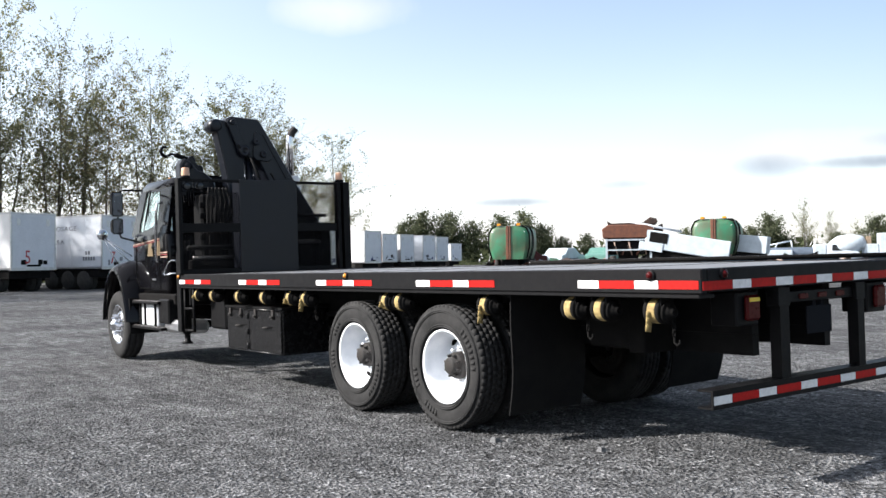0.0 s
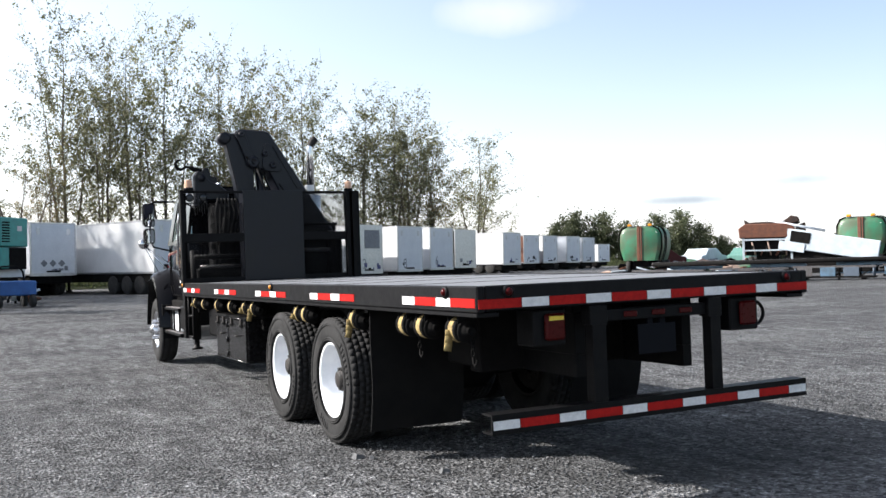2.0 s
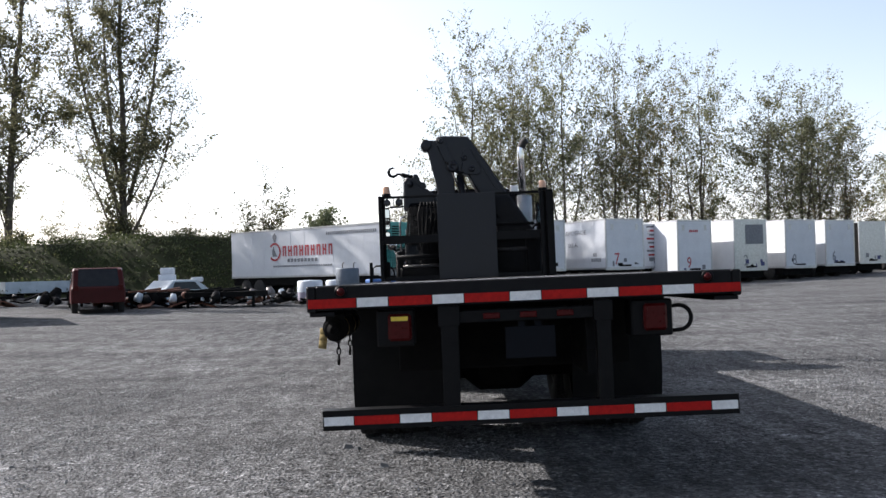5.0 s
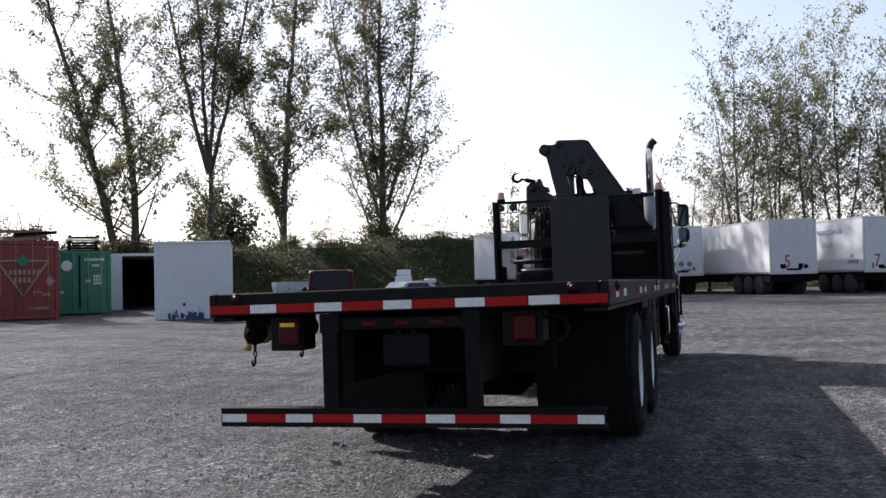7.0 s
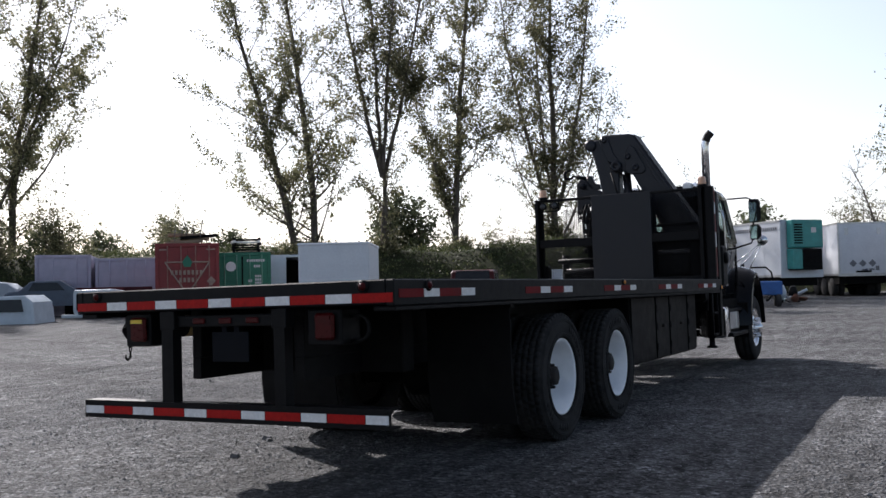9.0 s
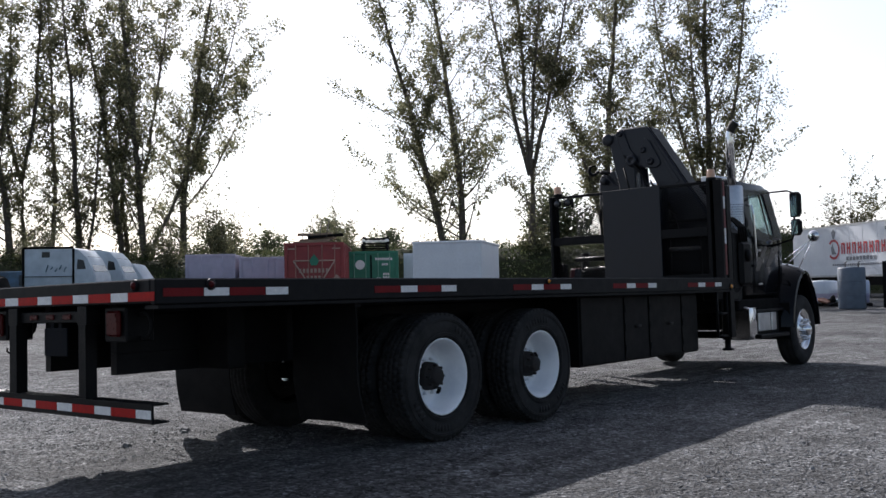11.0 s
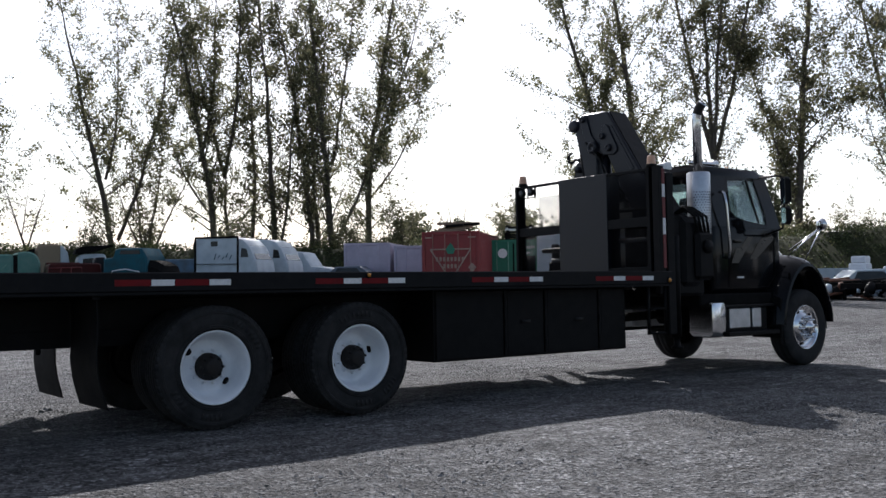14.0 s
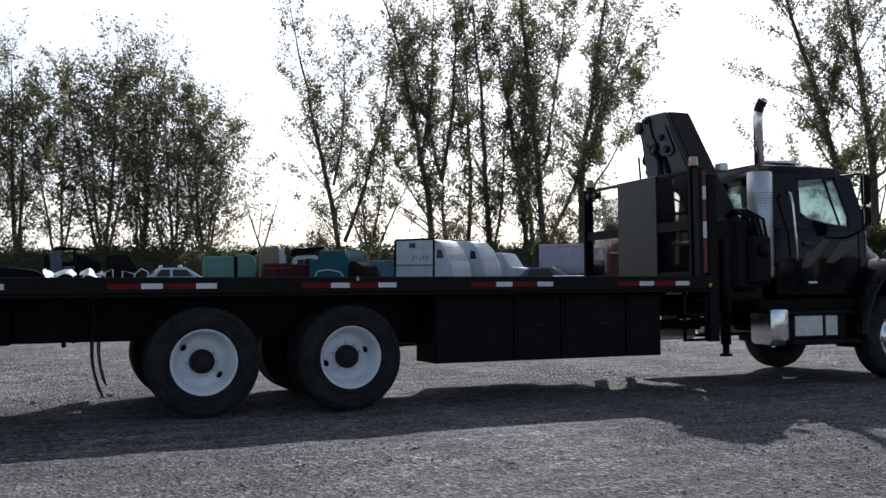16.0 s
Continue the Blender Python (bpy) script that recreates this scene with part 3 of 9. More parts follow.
def front_wheel(side):
    base = new("front_wheel")
    base.empty_display_size = 0.1
    base.parent = truck
    base.matrix_basis = pose(side * 1.05, 11.45, 0.525, 8, 0, 0) @ (Matrix.Rotation(math.pi, 4, "Z") if side < 0 else Matrix.Identity(4))
    bm = bmesh.new()
    lathe(bm, [(-0.1, 0.295), (-0.135, 0.33), (-0.15, 0.41), (-0.14, 0.475), (-0.115, 0.515), (-0.09, 0.525), (-0.088, 0.512), (-0.078, 0.512), (-0.076, 0.528),
               (-0.01, 0.53), (-0.008, 0.515), (0.008, 0.515), (0.01, 0.53), (0.076, 0.528), (0.078, 0.512), (0.088, 0.512), (0.09, 0.525),
               (0.115, 0.515), (0.14, 0.475), (0.15, 0.41), (0.135, 0.33), (0.1, 0.295)], 48)
    part("tyre", bm, M_TYRE, base)
    bm = bmesh.new()
    lathe(bm, [(0.09, 0.29), (0.126, 0.31), (0.13, 0.3), (0.1, 0.285), (0.06, 0.25), (0.085, 0.21), (0.115, 0.17), (0.125, 0.13), (0.125, 0.1)], 48)
    part("rim", bm, M_CHROME, base, "polished metal wheel disc")
    bm = bmesh.new()
    lathe(bm, [(0.12, 0.105), (0.19, 0.098), (0.21, 0.085), (0.215, 0.06), (0.235, 0.05), (0.24, 0.001)], 28)
    part("hub", bm, M_CHROME, base)
    for k in range(10):
        a = 2 * math.pi * k / 10
        c, s = 0.145 * math.cos(a), 0.145 * math.sin(a)
        bm = bmesh.new()
        tube(bm, [(0.115, c, s), (0.145, c, s), (0.15, c, s), (0.19, c, s), (0.2, c, s)], [0.024, 0.024, 0.018, 0.017, 0.008], 8)
        part("nut_cover", bm, M_CHROME, base)
    for k in range(5):
        a = 2 * math.pi * (k + 0.5) / 5
        bm = bmesh.new()
        r0 = 0.228
        lathe(bm, [(0.05, 0.03), (0.081, 0.026), (0.082, 0.001)], 12, "x", (0, r0 * math.cos(a), r0 * math.sin(a)))
        part("hand_hole", bm, M_UNDER, base)


front_wheel(-1)
front_wheel(1)

# deck
bm = bmesh.new()
box(bm, -W + 0.05, W - 0.05, 0.05, 8.34, 1.262, 1.302)
part("deck", bm, M_DECK, truck, "worn grey deck plate")
for k in range(5):
    bm = bmesh.new()
    y = 1.42 * (k + 1) - 0.02
    box(bm, -W + 0.06, W - 0.06, y, y + 0.012, 1.3, 1.3045)
    part("deck_seam", bm, M_RAIL, truck)
for s in (-1, 1):
    bm = bmesh.new()
    x0, x1 = sorted((s * W, s * (W - 0.055)))
    box(bm, x0, x1, 0.0, 8.5, 1.155, 1.31, 0.008)
    x0, x1 = sorted((s * (W - 0.012), s * (W - 0.16)))
    box(bm, x0, x1, 0.03, 8.45, 1.128, 1.155, 0.004)
    part("side_rail", bm, M_RAIL, truck)
bm = bmesh.new()
box(bm, -W + 0.056, W - 0.056, 0.0, 0.055, 1.165, 1.31, 0.008)
part("rear_rail", bm, M_RAIL, truck)


def strips(cuts, place, first, z0, z1, red_tape=None):
    """Red and white reflective pieces between the cuts."""
    for k, (a, b) in enumerate(zip(cuts, cuts[1:])):
        bm = bmesh.new()
        place(bm, a + 0.003, b - 0.003, z0, z1)
        red = (k % 2 == 0) == (first == "red")
        part("red_reflector" if red else "white_reflector", bm, (red_tape or M_RED) if red else M_WHITE, truck)


def on_rear(y):
    return lambda bm, a, b, z0, z1: box(bm, a, b, y - 0.003, y + 0.002, z0, z1)


def on_side(s):
    return lambda bm, a, b, z0, z1: box(bm, min(s * (W - 0.001), s * (W + 0.003)), max(s * (W - 0.001), s * (W + 0.003)), a, b, z0, z1)


strips([-1.29, -1.0, -0.81, -0.55, -0.36, -0.09, 0.10, 0.37, 0.56, 0.82, 1.01, 1.29], on_rear(0.0), "red", 1.178, 1.232)
for y in (0.05, 1.85, 3.62, 5.40, 7.17):
    strips([y, y + 0.29, y + 0.485, y + 0.775, y + 0.97], on_side(1), "red", 1.202, 1.252, M_RED_WORN_SHADED)
for y in (0.02, 1.93, 3.68, 5.53, 7.40):
    d = 1.03 if y > 0.5 else 1.0
    strips([y, y + 0.31 * d, y + 0.51 * d, y + 0.82 * d, y + 1.02 * d], on_side(-1), "red", 1.185, 1.238)
strips([-1.22, -1.04, -0.77, -0.58, -0.31, -0.12, 0.16, 0.35, 0.62, 0.81, 1.08, 1.24], on_rear(0.0), "white", 0.484, 0.535)

# underride bumper and its posts
bm = bmesh.new()
plate(bm, [(0.0, 0.455), (0.115, 0.455), (0.115, 0.467), (0.014, 0.467), (0.014, 0.56), (0.115, 0.56), (0.115, 0.572), (0.0, 0.572)], "x", -1.225, 1.245)
part("rear_bumper", bm, M_FRAME, truck)
for x, w in ((-0.455, 0.05), (0.465, 0.042)):
    bm = bmesh.new()
    box(bm, x - w, x + w, 0.006, 0.018, 0.56, 1.16)
    box(bm, x - w, x - w + 0.01, 0.018, 0.085, 0.56, 1.16)
    box(bm, x + w - 0.01, x + w, 0.018, 0.085, 0.56, 1.16)
    box(bm, x - w - 0.015, x + w + 0.015, 0.004, 0.1, 1.04, 1.16, 0.004)
    part("bumper_post", bm, M_FRAME, truck)
# tail beam with three lamps, the plate below it
bm = bmesh.new()
box(bm, -0.4, 0.42, 0.035, 0.1, 1.055, 1.13, 0.006)
part("tail_beam", bm, M_FRAME, truck)
for x in (-0.2, 0.02, 0.24):
    bm = bmesh.new()
    box(bm, x - 0.05, x + 0.05, 0.022, 0.036, 1.075, 1.11, 0.005)
    part("tail_lamp", bm, M_LAMP_RED, truck)
bm = bmesh.new()
box(bm, -0.12, 0.18, 0.06, 0.072, 0.83, 1.02, 0.004)
box(bm, -0.04, 0.0, 0.065, 0.09, 1.02, 1.06)
box(bm, 0.06, 0.1, 0.065, 0.09, 1.02, 1.06)
part("hitch_plate", bm, material("grey_hitch_plate", (0.007, 0.008, 0.011), 0.8, scale=8, spec=0.12), truck)
for x, lab in ((-0.75, "red lamp cluster with a yellow label"), (0.78, "red lamp cluster")):
    bm = bmesh.new()
    box(bm, x - 0.14, x + 0.09 if x < 0 else x + 0.11, 0.06, 0.26, 0.93, 1.15, 0.01)
    hb = part("lamp_box", bm, M_FRAME, truck)
    bm = bmesh.new()
    box(bm, x - 0.07, x + 0.07, 0.025, 0.062, 0.965, 1.125, 0.014)
    part("lamp_lens", bm, M_LAMP_RED, hb, lab)
    bm = bmesh.new()
    box(bm, x - 0.05, x + 0.05, 0.018, 0.026, 1.085, 1.11)
    part("label_plate", bm, M_YELLOW if x < 0 else M_LAMP_RED, hb)


bm = bmesh.new()
tube(bm, [(0.88, 0.16, 1.1)] + [(0.95 + 0.075 * math.sin(a), 0.15, 1.03 + 0.075 * math.cos(a)) for a in (math.pi * k / 10 for k in range(11))] + [(0.88, 0.17, 0.95)], 0.013, 6)
part("air_hose", bm, M_RUBBER, truck)


def round_lamp(x, y, z, axis, lens, r=0.035):
    bm = bmesh.new()
    sgn = -1 if (axis == "y" or x < 0) else 1
    c = (x, y, z)
    lathe(bm, [(0, r + 0.012), (sgn * 0.012, r + 0.012), (sgn * 0.016, r)], 16, axis, c)
    o = part("marker_lamp", bm, M_RAIL, truck)
    bm = bmesh.new()
    lathe(bm, [(sgn * 0.008, r), (sgn * 0.022, r * 0.8), (sgn * 0.03, r * 0.4), (sgn * 0.031, 0.001)], 16, axis, c)
    part("lens", bm, lens, o)


round_lamp(-1.09, 0.0, 1.272, "y", M_LAMP_RED, 0.026)
round_lamp(1.09, 0.0, 1.272, "y", M_LAMP_RED, 0.026)
round_lamp(-W, 0.39, 1.272, "x", M_LAMP_RED, 0.026)
round_lamp(W, 0.39, 1.272, "x", M_LAMP_RED, 0.024)
round_lamp(-W, 4.14, 1.28, "x", M_LAMP_AMBER, 0.025)
round_lamp(W, 4.18, 1.28, "x", M_LAMP_AMBER, 0.02)
round_lamp(-W, 8.44, 1.28, "x", M_LAMP_AMBER, 0.028)
round_lamp(W, 8.42, 1.2, "x", M_LAMP_AMBER, 0.028)

# frame rails, cross members, axles
for s in (-1, 1):
    bm = bmesh.new()
    x = s * 0.43
    box(bm, x - 0.04, x + 0.04, 0.25, 11.95, 0.84, 1.1, 0.005)
    box(bm, x - 0.035, x + 0.035, 0.25, 5.2, 0.7, 0.84)
    box(bm, x - 0.05, x + 0.05, 0.25, 8.4, 1.1, 1.2, 0.005)
    part("frame_rail", bm, M_FRAME, truck)
for k in range(14):
    bm = bmesh.new()
    y = 0.5 + 0.58 * k
    box(bm, -W + 0.06, W - 0.06, y, y + 0.07, 1.19, 1.262)
    part("cross_member", bm, M_FRAME, truck)
for y in (2.715, 4.135):
    bm = bmesh.new()
    tube(bm, [(-1.0, y, 0.515), (-0.3, y, 0.515), (-0.18, y, 0.53), (0.18, y, 0.53), (0.3, y, 0.515), (1.0, y, 0.515)], [0.07, 0.08, 0.2, 0.2, 0.08, 0.07], 14)
    box(bm, -0.52, -0.34, y - 0.2, y + 0.2, 0.6, 0.84, 0.02)
    box(bm, 0.34, 0.52, y - 0.2, y + 0.2, 0.6, 0.84, 0.02)
    part("axle", bm, M_UNDER, truck)
bm = bmesh.new()
tube(bm, [(0, 4.1, 0.55), (0, 7.0, 0.68), (0, 10.2, 0.75)], 0.06, 10)
part("drive_shaft", bm, M_UNDER, truck)
bm = bmesh.new()
box(bm, -0.8, 0.8, 0.9, 1.05, 0.7, 1.16, 0.01)
box(bm, -0.75, -0.38, 1.05, 1.5, 0.72, 1.1, 0.02)
part("rear_frame_plate", bm, M_UNDER, truck)
for x, y in ((-0.43, 1.6), (0.43, 1.5)):
    bm = bmesh.new()
    lathe(bm, [(0.705, 0.02), (0.66, 0.02), (0.65, 0.001)], 8, "z", (x, y, 0))
    part("bolt", bm, M_UNDER, truck)
for x in (-0.35, 0.3):
    bm = bmesh.new()
    tube(bm, [(x, 4.75, 0.72), (x, 4.8, 0.72), (x, 5.75, 0.72), (x, 5.8, 0.72)], [0.1, 0.14, 0.14, 0.1], 14)
    part("air_tank", bm, M_FRAME, truck)

# mud flaps behind and ahead of the tandem
for x, hw, y, low, curl in ((-0.82, 0.385, 1.85, 0.2, 0.05), (0.86, 0.35, 1.73, 0.24, 0.07)):
    bm = bmesh.new()
    rings = []
    for k in range(9):
        f = k / 8
        z = 1.13 - (1.13 - low) * f
        b = curl * f ** 3 + 0.012 * math.sin(f * 7)
        rings.append([(x - hw, y + b, z), (x + hw, y + b * 1.2, z), (x + hw, y + b * 1.2 + 0.012, z), (x - hw, y + b + 0.012, z)])
    loft(bm, rings)
    part("mud_flap", bm, M_RUBBER, truck, "black rubber mud flap")
    bm = bmesh.new()
    box(bm, x - hw - 0.03, x + hw + 0.03, y - 0.03, y + 0.03, 1.1, 1.13)
    part("flap_hanger", bm, M_FRAME, truck)

# tool boxes
bm = bmesh.new()
box(bm, 0.5, 1.055, 5.09, 7.9, 0.405, 1.13, 0.006)
tbx = part("tool_box", bm, M_FRAME, truck, "long black steel tool box under the deck")
for a, b in ((5.1, 6.0), (6.04, 6.58), (6.62, 7.42), (7.46, 7.89)):
    bm = bmesh.new()
    box(bm, 1.053, 1.075, a + 0.01, b - 0.01, 0.425, 1.115, 0.006)
    d = part("tool_box_door", bm, M_FRAME, tbx)
for y in (6.02, 6.6, 7.44):
    bm = bmesh.new()
    for z in (0.55, 0.78, 0.98):
        tube(bm, [(1.08, y, z - 0.04), (1.08, y, z + 0.04)], 0.013, 8)
    box(bm, 1.07, 1.085, y - 0.018, y + 0.018, 0.43, 1.11)
    part("hinge_bar", bm, M_FRAME, tbx)
for y in (6.3, 7.1):
    bm = bmesh.new()
    bar(bm, (1.09, y - 0.06, 0.78), (1.09, y + 0.06, 0.78), 0.018, 0.03)
    bar(bm, (1.07, y, 0.78), (1.095, y, 0.78), 0.02, 0.02)
    part("latch_handle", bm, M_HUB, tbx)
bm = bmesh.new()
box(bm, -1.085, -0.5, 5.9, 7.37, 0.385, 0.9, 0.006)
tbx = part("tool_box", bm, M_SCUFFED, truck, "scuffed black steel tool box with two doors")
for a, b in ((5.92, 6.74), (6.78, 7.36)):
    bm = bmesh.new()
    box(bm, -1.105, -1.083, a, b, 0.4, 0.87, 0.005)
    part("tool_box_door", bm, M_SCUFFED, tbx)
    bm = bmesh.new()
    m = (a + b) / 2
    tube(bm, [(-1.105, m, 0.68), (-1.13, m, 0.68), (-1.135, m - 0.14, 0.69)], 0.011, 6)
    part("latch_handle", bm, M_HUB, tbx)
bm = bmesh.new()
box(bm, -1.11, -1.1, 6.735, 6.785, 0.39, 0.89)
for z in (0.45, 0.62, 0.8):
    tube(bm, [(-1.115, 6.76, z - 0.035), (-1.115, 6.76, z + 0.035)], 0.014, 8)
part("hinge_bar", bm, M_SCUFFED, tbx)
for y, z in ((6.1, 0.84), (6.55, 0.84), (6.95, 0.84), (7.25, 0.84)):
    bm = bmesh.new()
    box(bm, -1.122, -1.104, y - 0.025, y + 0.025, z - 0.06, z + 0.05, 0.004)
    tube(bm, [(-1.13, y - 0.02, z - 0.03), (-1.13, y + 0.02, z - 0.03)], 0.012, 8)
    part("hasp", bm, M_HUB, tbx)
for z in (0.392, 0.885):
    bm = bmesh.new()
    bar(bm, (-1.1, 5.9, z), (-1.1, 7.37, z), 0.022, 0.016)
    part("edge_bead", bm, M_SCUFFED, tbx)
bm = bmesh.new()
box(bm, -1.12, -0.48, 5.86, 7.4, 0.895, 0.92, 0.004)
part("box_lid_rim", bm, M_FRAME, tbx)


bm = bmesh.new()
box(bm, -1.06, -0.5, 7.52, 8.02, 0.6, 1.12, 0.03)
part("hydraulic_tank", bm, M_FRAME, truck)


# strap winches along the left rail
def winch(y, hang, chain):
    bm = bmesh.new()
    x = -1.17
    for dy in (-0.065, 0.065):
        plate(bm, [(x - 0.06, 1.13), (x + 0.06, 1.13), (x + 0.06, 1.0), (x + 0.03, 0.97), (x - 0.03, 0.97), (x - 0.06, 1.0)], "y", y + dy - 0.004, y + dy + 0.004)
    box(bm, x - 0.06, x + 0.06, y - 0.069, y + 0.069, 1.124, 1.13)
    w = part("strap_winch", bm, M_FRAME, truck)
    bm = bmesh.new()
    prof = [(y - 0.03, 0.05), (y - 0.03, 0.08), (y - 0.02, 0.083), (y + 0.025, 0.083), (y + 0.035, 0.08), (y + 0.035, 0.05)]
    lathe(bm, prof, 20, "y", (x, 0, 1.04))
    if hang:
        l = hang
        for k in range(3):
            bar(bm, (x - 0.081 - 0.004 * k, y + 0.01, 1.04 - l * k / 3), (x - 0.085 - 0.006 * k, y + 0.012, 1.04 - l * (k + 1) / 3 - 0.01), 0.05, 0.006)
    part("strap_roll", bm, M_STRAP, w, "yellow webbing strap")
    for e in (y - 0.045, y + 0.05):
        bm = bmesh.new()
        lathe(bm, [(e - 0.014, 0.001), (e - 0.014, 0.082), (e + 0.014, 0.084), (e + 0.014, 0.001)], 20, "y", (x, 0, 1.04))
        part("drum_flange", bm, M_UNDER, w)
    bm = bmesh.new()
    lathe(bm, [(y - 0.075, 0.001), (y - 0.075, 0.05), (y - 0.095, 0.052), (y - 0.1, 0.03), (y - 0.13, 0.03), (y - 0.134, 0.02), (y - 0.12, 0.014), (y - 0.12, 0.001)], 18, "y", (x, 0, 1.03))
    lathe(bm, [(y - 0.07, 0.07), (y - 0.078, 0.075), (y - 0.086, 0.07), (y - 0.086, 0.001)], 12, "y", (x, 0, 1.03))
    part("winch_capstan", bm, M_UNDER, w)
    if chain:
        bm = bmesh.new()
        for k in range(3):
            z = 0.97 - 0.036 * k
            t = Matrix.Translation((x + 0.02, y - 0.1, z)) @ Matrix.Rotation(radians(90 * (k % 2)), 4, "Z")
            pts = [t @ Vector((0.012 * math.cos(a), 0, 0.024 * math.sin(a))) for a in (2 * math.pi * i / 8 for i in range(9))]
            tube(bm, pts, 0.005, 5, False)
        tube(bm, [(x + 0.02, y - 0.1, 0.875), (x + 0.02, y - 0.1, 0.84), (x + 0.02, y - 0.125, 0.82), (x + 0.02, y - 0.145, 0.838), (x + 0.02, y - 0.14, 0.86)], [0.007, 0.009, 0.01, 0.008, 0.004], 6)
        part("chain_hook", bm, M_UNDER, w, "short chain with a steel hook")


for y, h, c in ((8.04, 0.03, 0), (7.53, 0, 0), (6.77, 0, 0), (6.1, 0, 0), (5.47, 0.05, 0), (5.12, 0.12, 1), (3.58, 0.04, 0), (3.36, 0, 0),
                (2.15, 0.13, 0), (1.20, 0, 1), (0.91, 0, 0), (0.44, 0.12, 1)):
    winch(y, h, c)

# headboard
HY = 8.36
for x0, x1, w0, w1 in ((-1.33, -1.285, -1.33, -1.235), (1.07, 1.12, 1.07, 1.14), (1.165, 1.27, 1.14, 1.2)):
    bm = bmesh.new()
    box(bm, x0, x1, HY - 0.05, HY + 0.045, 1.31, 2.575, 0.004)
    box(bm, w0, w1, HY + 0.045, HY + 0.06, 1.31, 2.575)
    part("headboard_post", bm, M_FRAME, truck)
bm = bmesh.new()
box(bm, -1.284, 1.06, HY - 0.02, HY + 0.02, 2.535, 2.572, 0.004)
box(bm, -1.284, 1.06, HY - 0.025, HY + 0.025, 1.86, 1.98, 0.004)
box(bm, -1.284, 1.06, HY - 0.02, HY + 0.02, 1.312, 1.37, 0.004)
box(bm, -0.985, -0.965, HY + 0.0, HY + 0.025, 2.4, 2.535)
part("headboard_rail", bm, M_FRAME, truck)
bm = bmesh.new()
box(bm, -0.46, 0.41, HY - 0.035, HY - 0.012, 1.312, 2.576, 0.004)
box(bm, 0.385, 0.41, HY - 0.012, HY + 0.2, 1.32, 2.57)
box(bm, -0.46, -0.435, HY - 0.012, HY + 0.2, 1.32, 2.57)
part("headboard_panel", bm, M_NAVY, truck, "smooth dark navy steel panel")


def expanded_mesh(x0, x1, z0, z1, y, pw=0.056, ph=0.03, w=0.007):
    """Diamond steel mesh in the plane y."""
    bm = bmesh.new()
    slope = ph / pw
    for sgn in (-1, 1):
        c = -2.0
        while c < 6.0:
            # line z = z0 + sgn*slope*(x-x0) + (c-1.0)
            pts = []
            base = z0 + (c - 1.0)
            for x in (x0, x1):
                z = base + sgn * slope * (x - x0)
                if z0 <= z <= z1:
                    pts.append((x, z))
            for z in (z0, z1):
                x = x0 + (z - base) / (sgn * slope)
                if x0 < x < x1:
                    pts.append((x, z))
            if len(pts) >= 2 and (pts[0][0] - pts[1][0]) ** 2 + (pts[0][1] - pts[1][1]) ** 2 > 1e-4:
                bar(bm, (pts[0][0], y, pts[0][1]), (pts[1][0], y, pts[1][1]), 0.004, w)
            c += ph
    return bm


part("mesh_panel", expanded_mesh(-1.283, -0.46, 1.37, 1.86, HY + 0.026), M_FRAME, truck, "diamond steel mesh")
part("mesh_panel", expanded_mesh(-0.92, -0.46, 1.98, 2.4, HY + 0.026), M_FRAME, truck)
part("mesh_panel", expanded_mesh(0.41, 1.07, 1.37, 1.86, HY + 0.026), M_FRAME, truck)
part("mesh_panel", expanded_mesh(0.41, 1.07, 1.98, 2.535, HY + 0.026), M_FRAME, truck)

# red and white tape down the right post
for z0, z1, m in ((1.35, 1.75, M_PINKRED), (1.75, 1.95, M_WHITE), (1.95, 2.2, M_PINKRED), (2.2, 2.36, M_WHITE), (2.36, 2.55, M_PINKRED)):
    bm = bmesh.new()
    box(bm, 1.27, 1.274, HY + 0.005, HY + 0.055, z0, z1 - 0.004)
    part("white_reflector" if m is M_WHITE else "red_reflector", bm, m, truck)

for x, col in ((-1.205, M_BEACON), (1.125, M_BEACON)):
    bm = bmesh.new()
    lathe(bm, [(2.574, 0.001), (2.574, 0.066), (2.605, 0.066), (2.612, 0.058)], 20, "z", (x, HY, 0))
    b = part("beacon", bm, M_RAIL, truck)
    bm = bmesh.new()
    lathe(bm, [(2.612, 0.057), (2.7, 0.05), (2.715, 0.044), (2.72, 0.001)], 20, "z", (x, HY, 0))
    part("beacon_lens", bm, col, b, "sun-faded amber beacon lens")
for x, z in ((-1.2, 2.47), (-1.02, 2.475)):
    bm = bmesh.new()
    lathe(bm, [(HY - 0.05, 0.001), (HY - 0.05, 0.05), (HY - 0.045, 0.056), (HY + 0.0, 0.05), (HY + 0.03, 0.025), (HY + 0.04, 0.001)], 18, "y", (x, 0, z))
    bar(bm, (x, HY, z + 0.04), (x, HY, 2.54), 0.012, 0.02)
    o = part("work_lamp", bm, M_FRAME, truck)
    bm = bmesh.new()
    lathe(bm, [(HY - 0.0505, 0.04), (HY - 0.056, 0.02), (HY - 0.057, 0.001)], 14, "y", (x, 0, z))
    part("lens", bm, M_DARKGLASS, o)
bm = bmesh.new()
bar(bm, (-1.285, HY - 0.01, 2.4), (-0.985, HY - 0.01, 2.4), 0.012, 0.014)
bar(bm, (-1.1, HY - 0.01, 2.4), (-1.1, HY - 0.01, 2.54), 0.012, 0.014)
part("lamp_bracket", bm, M_FRAME, truck)

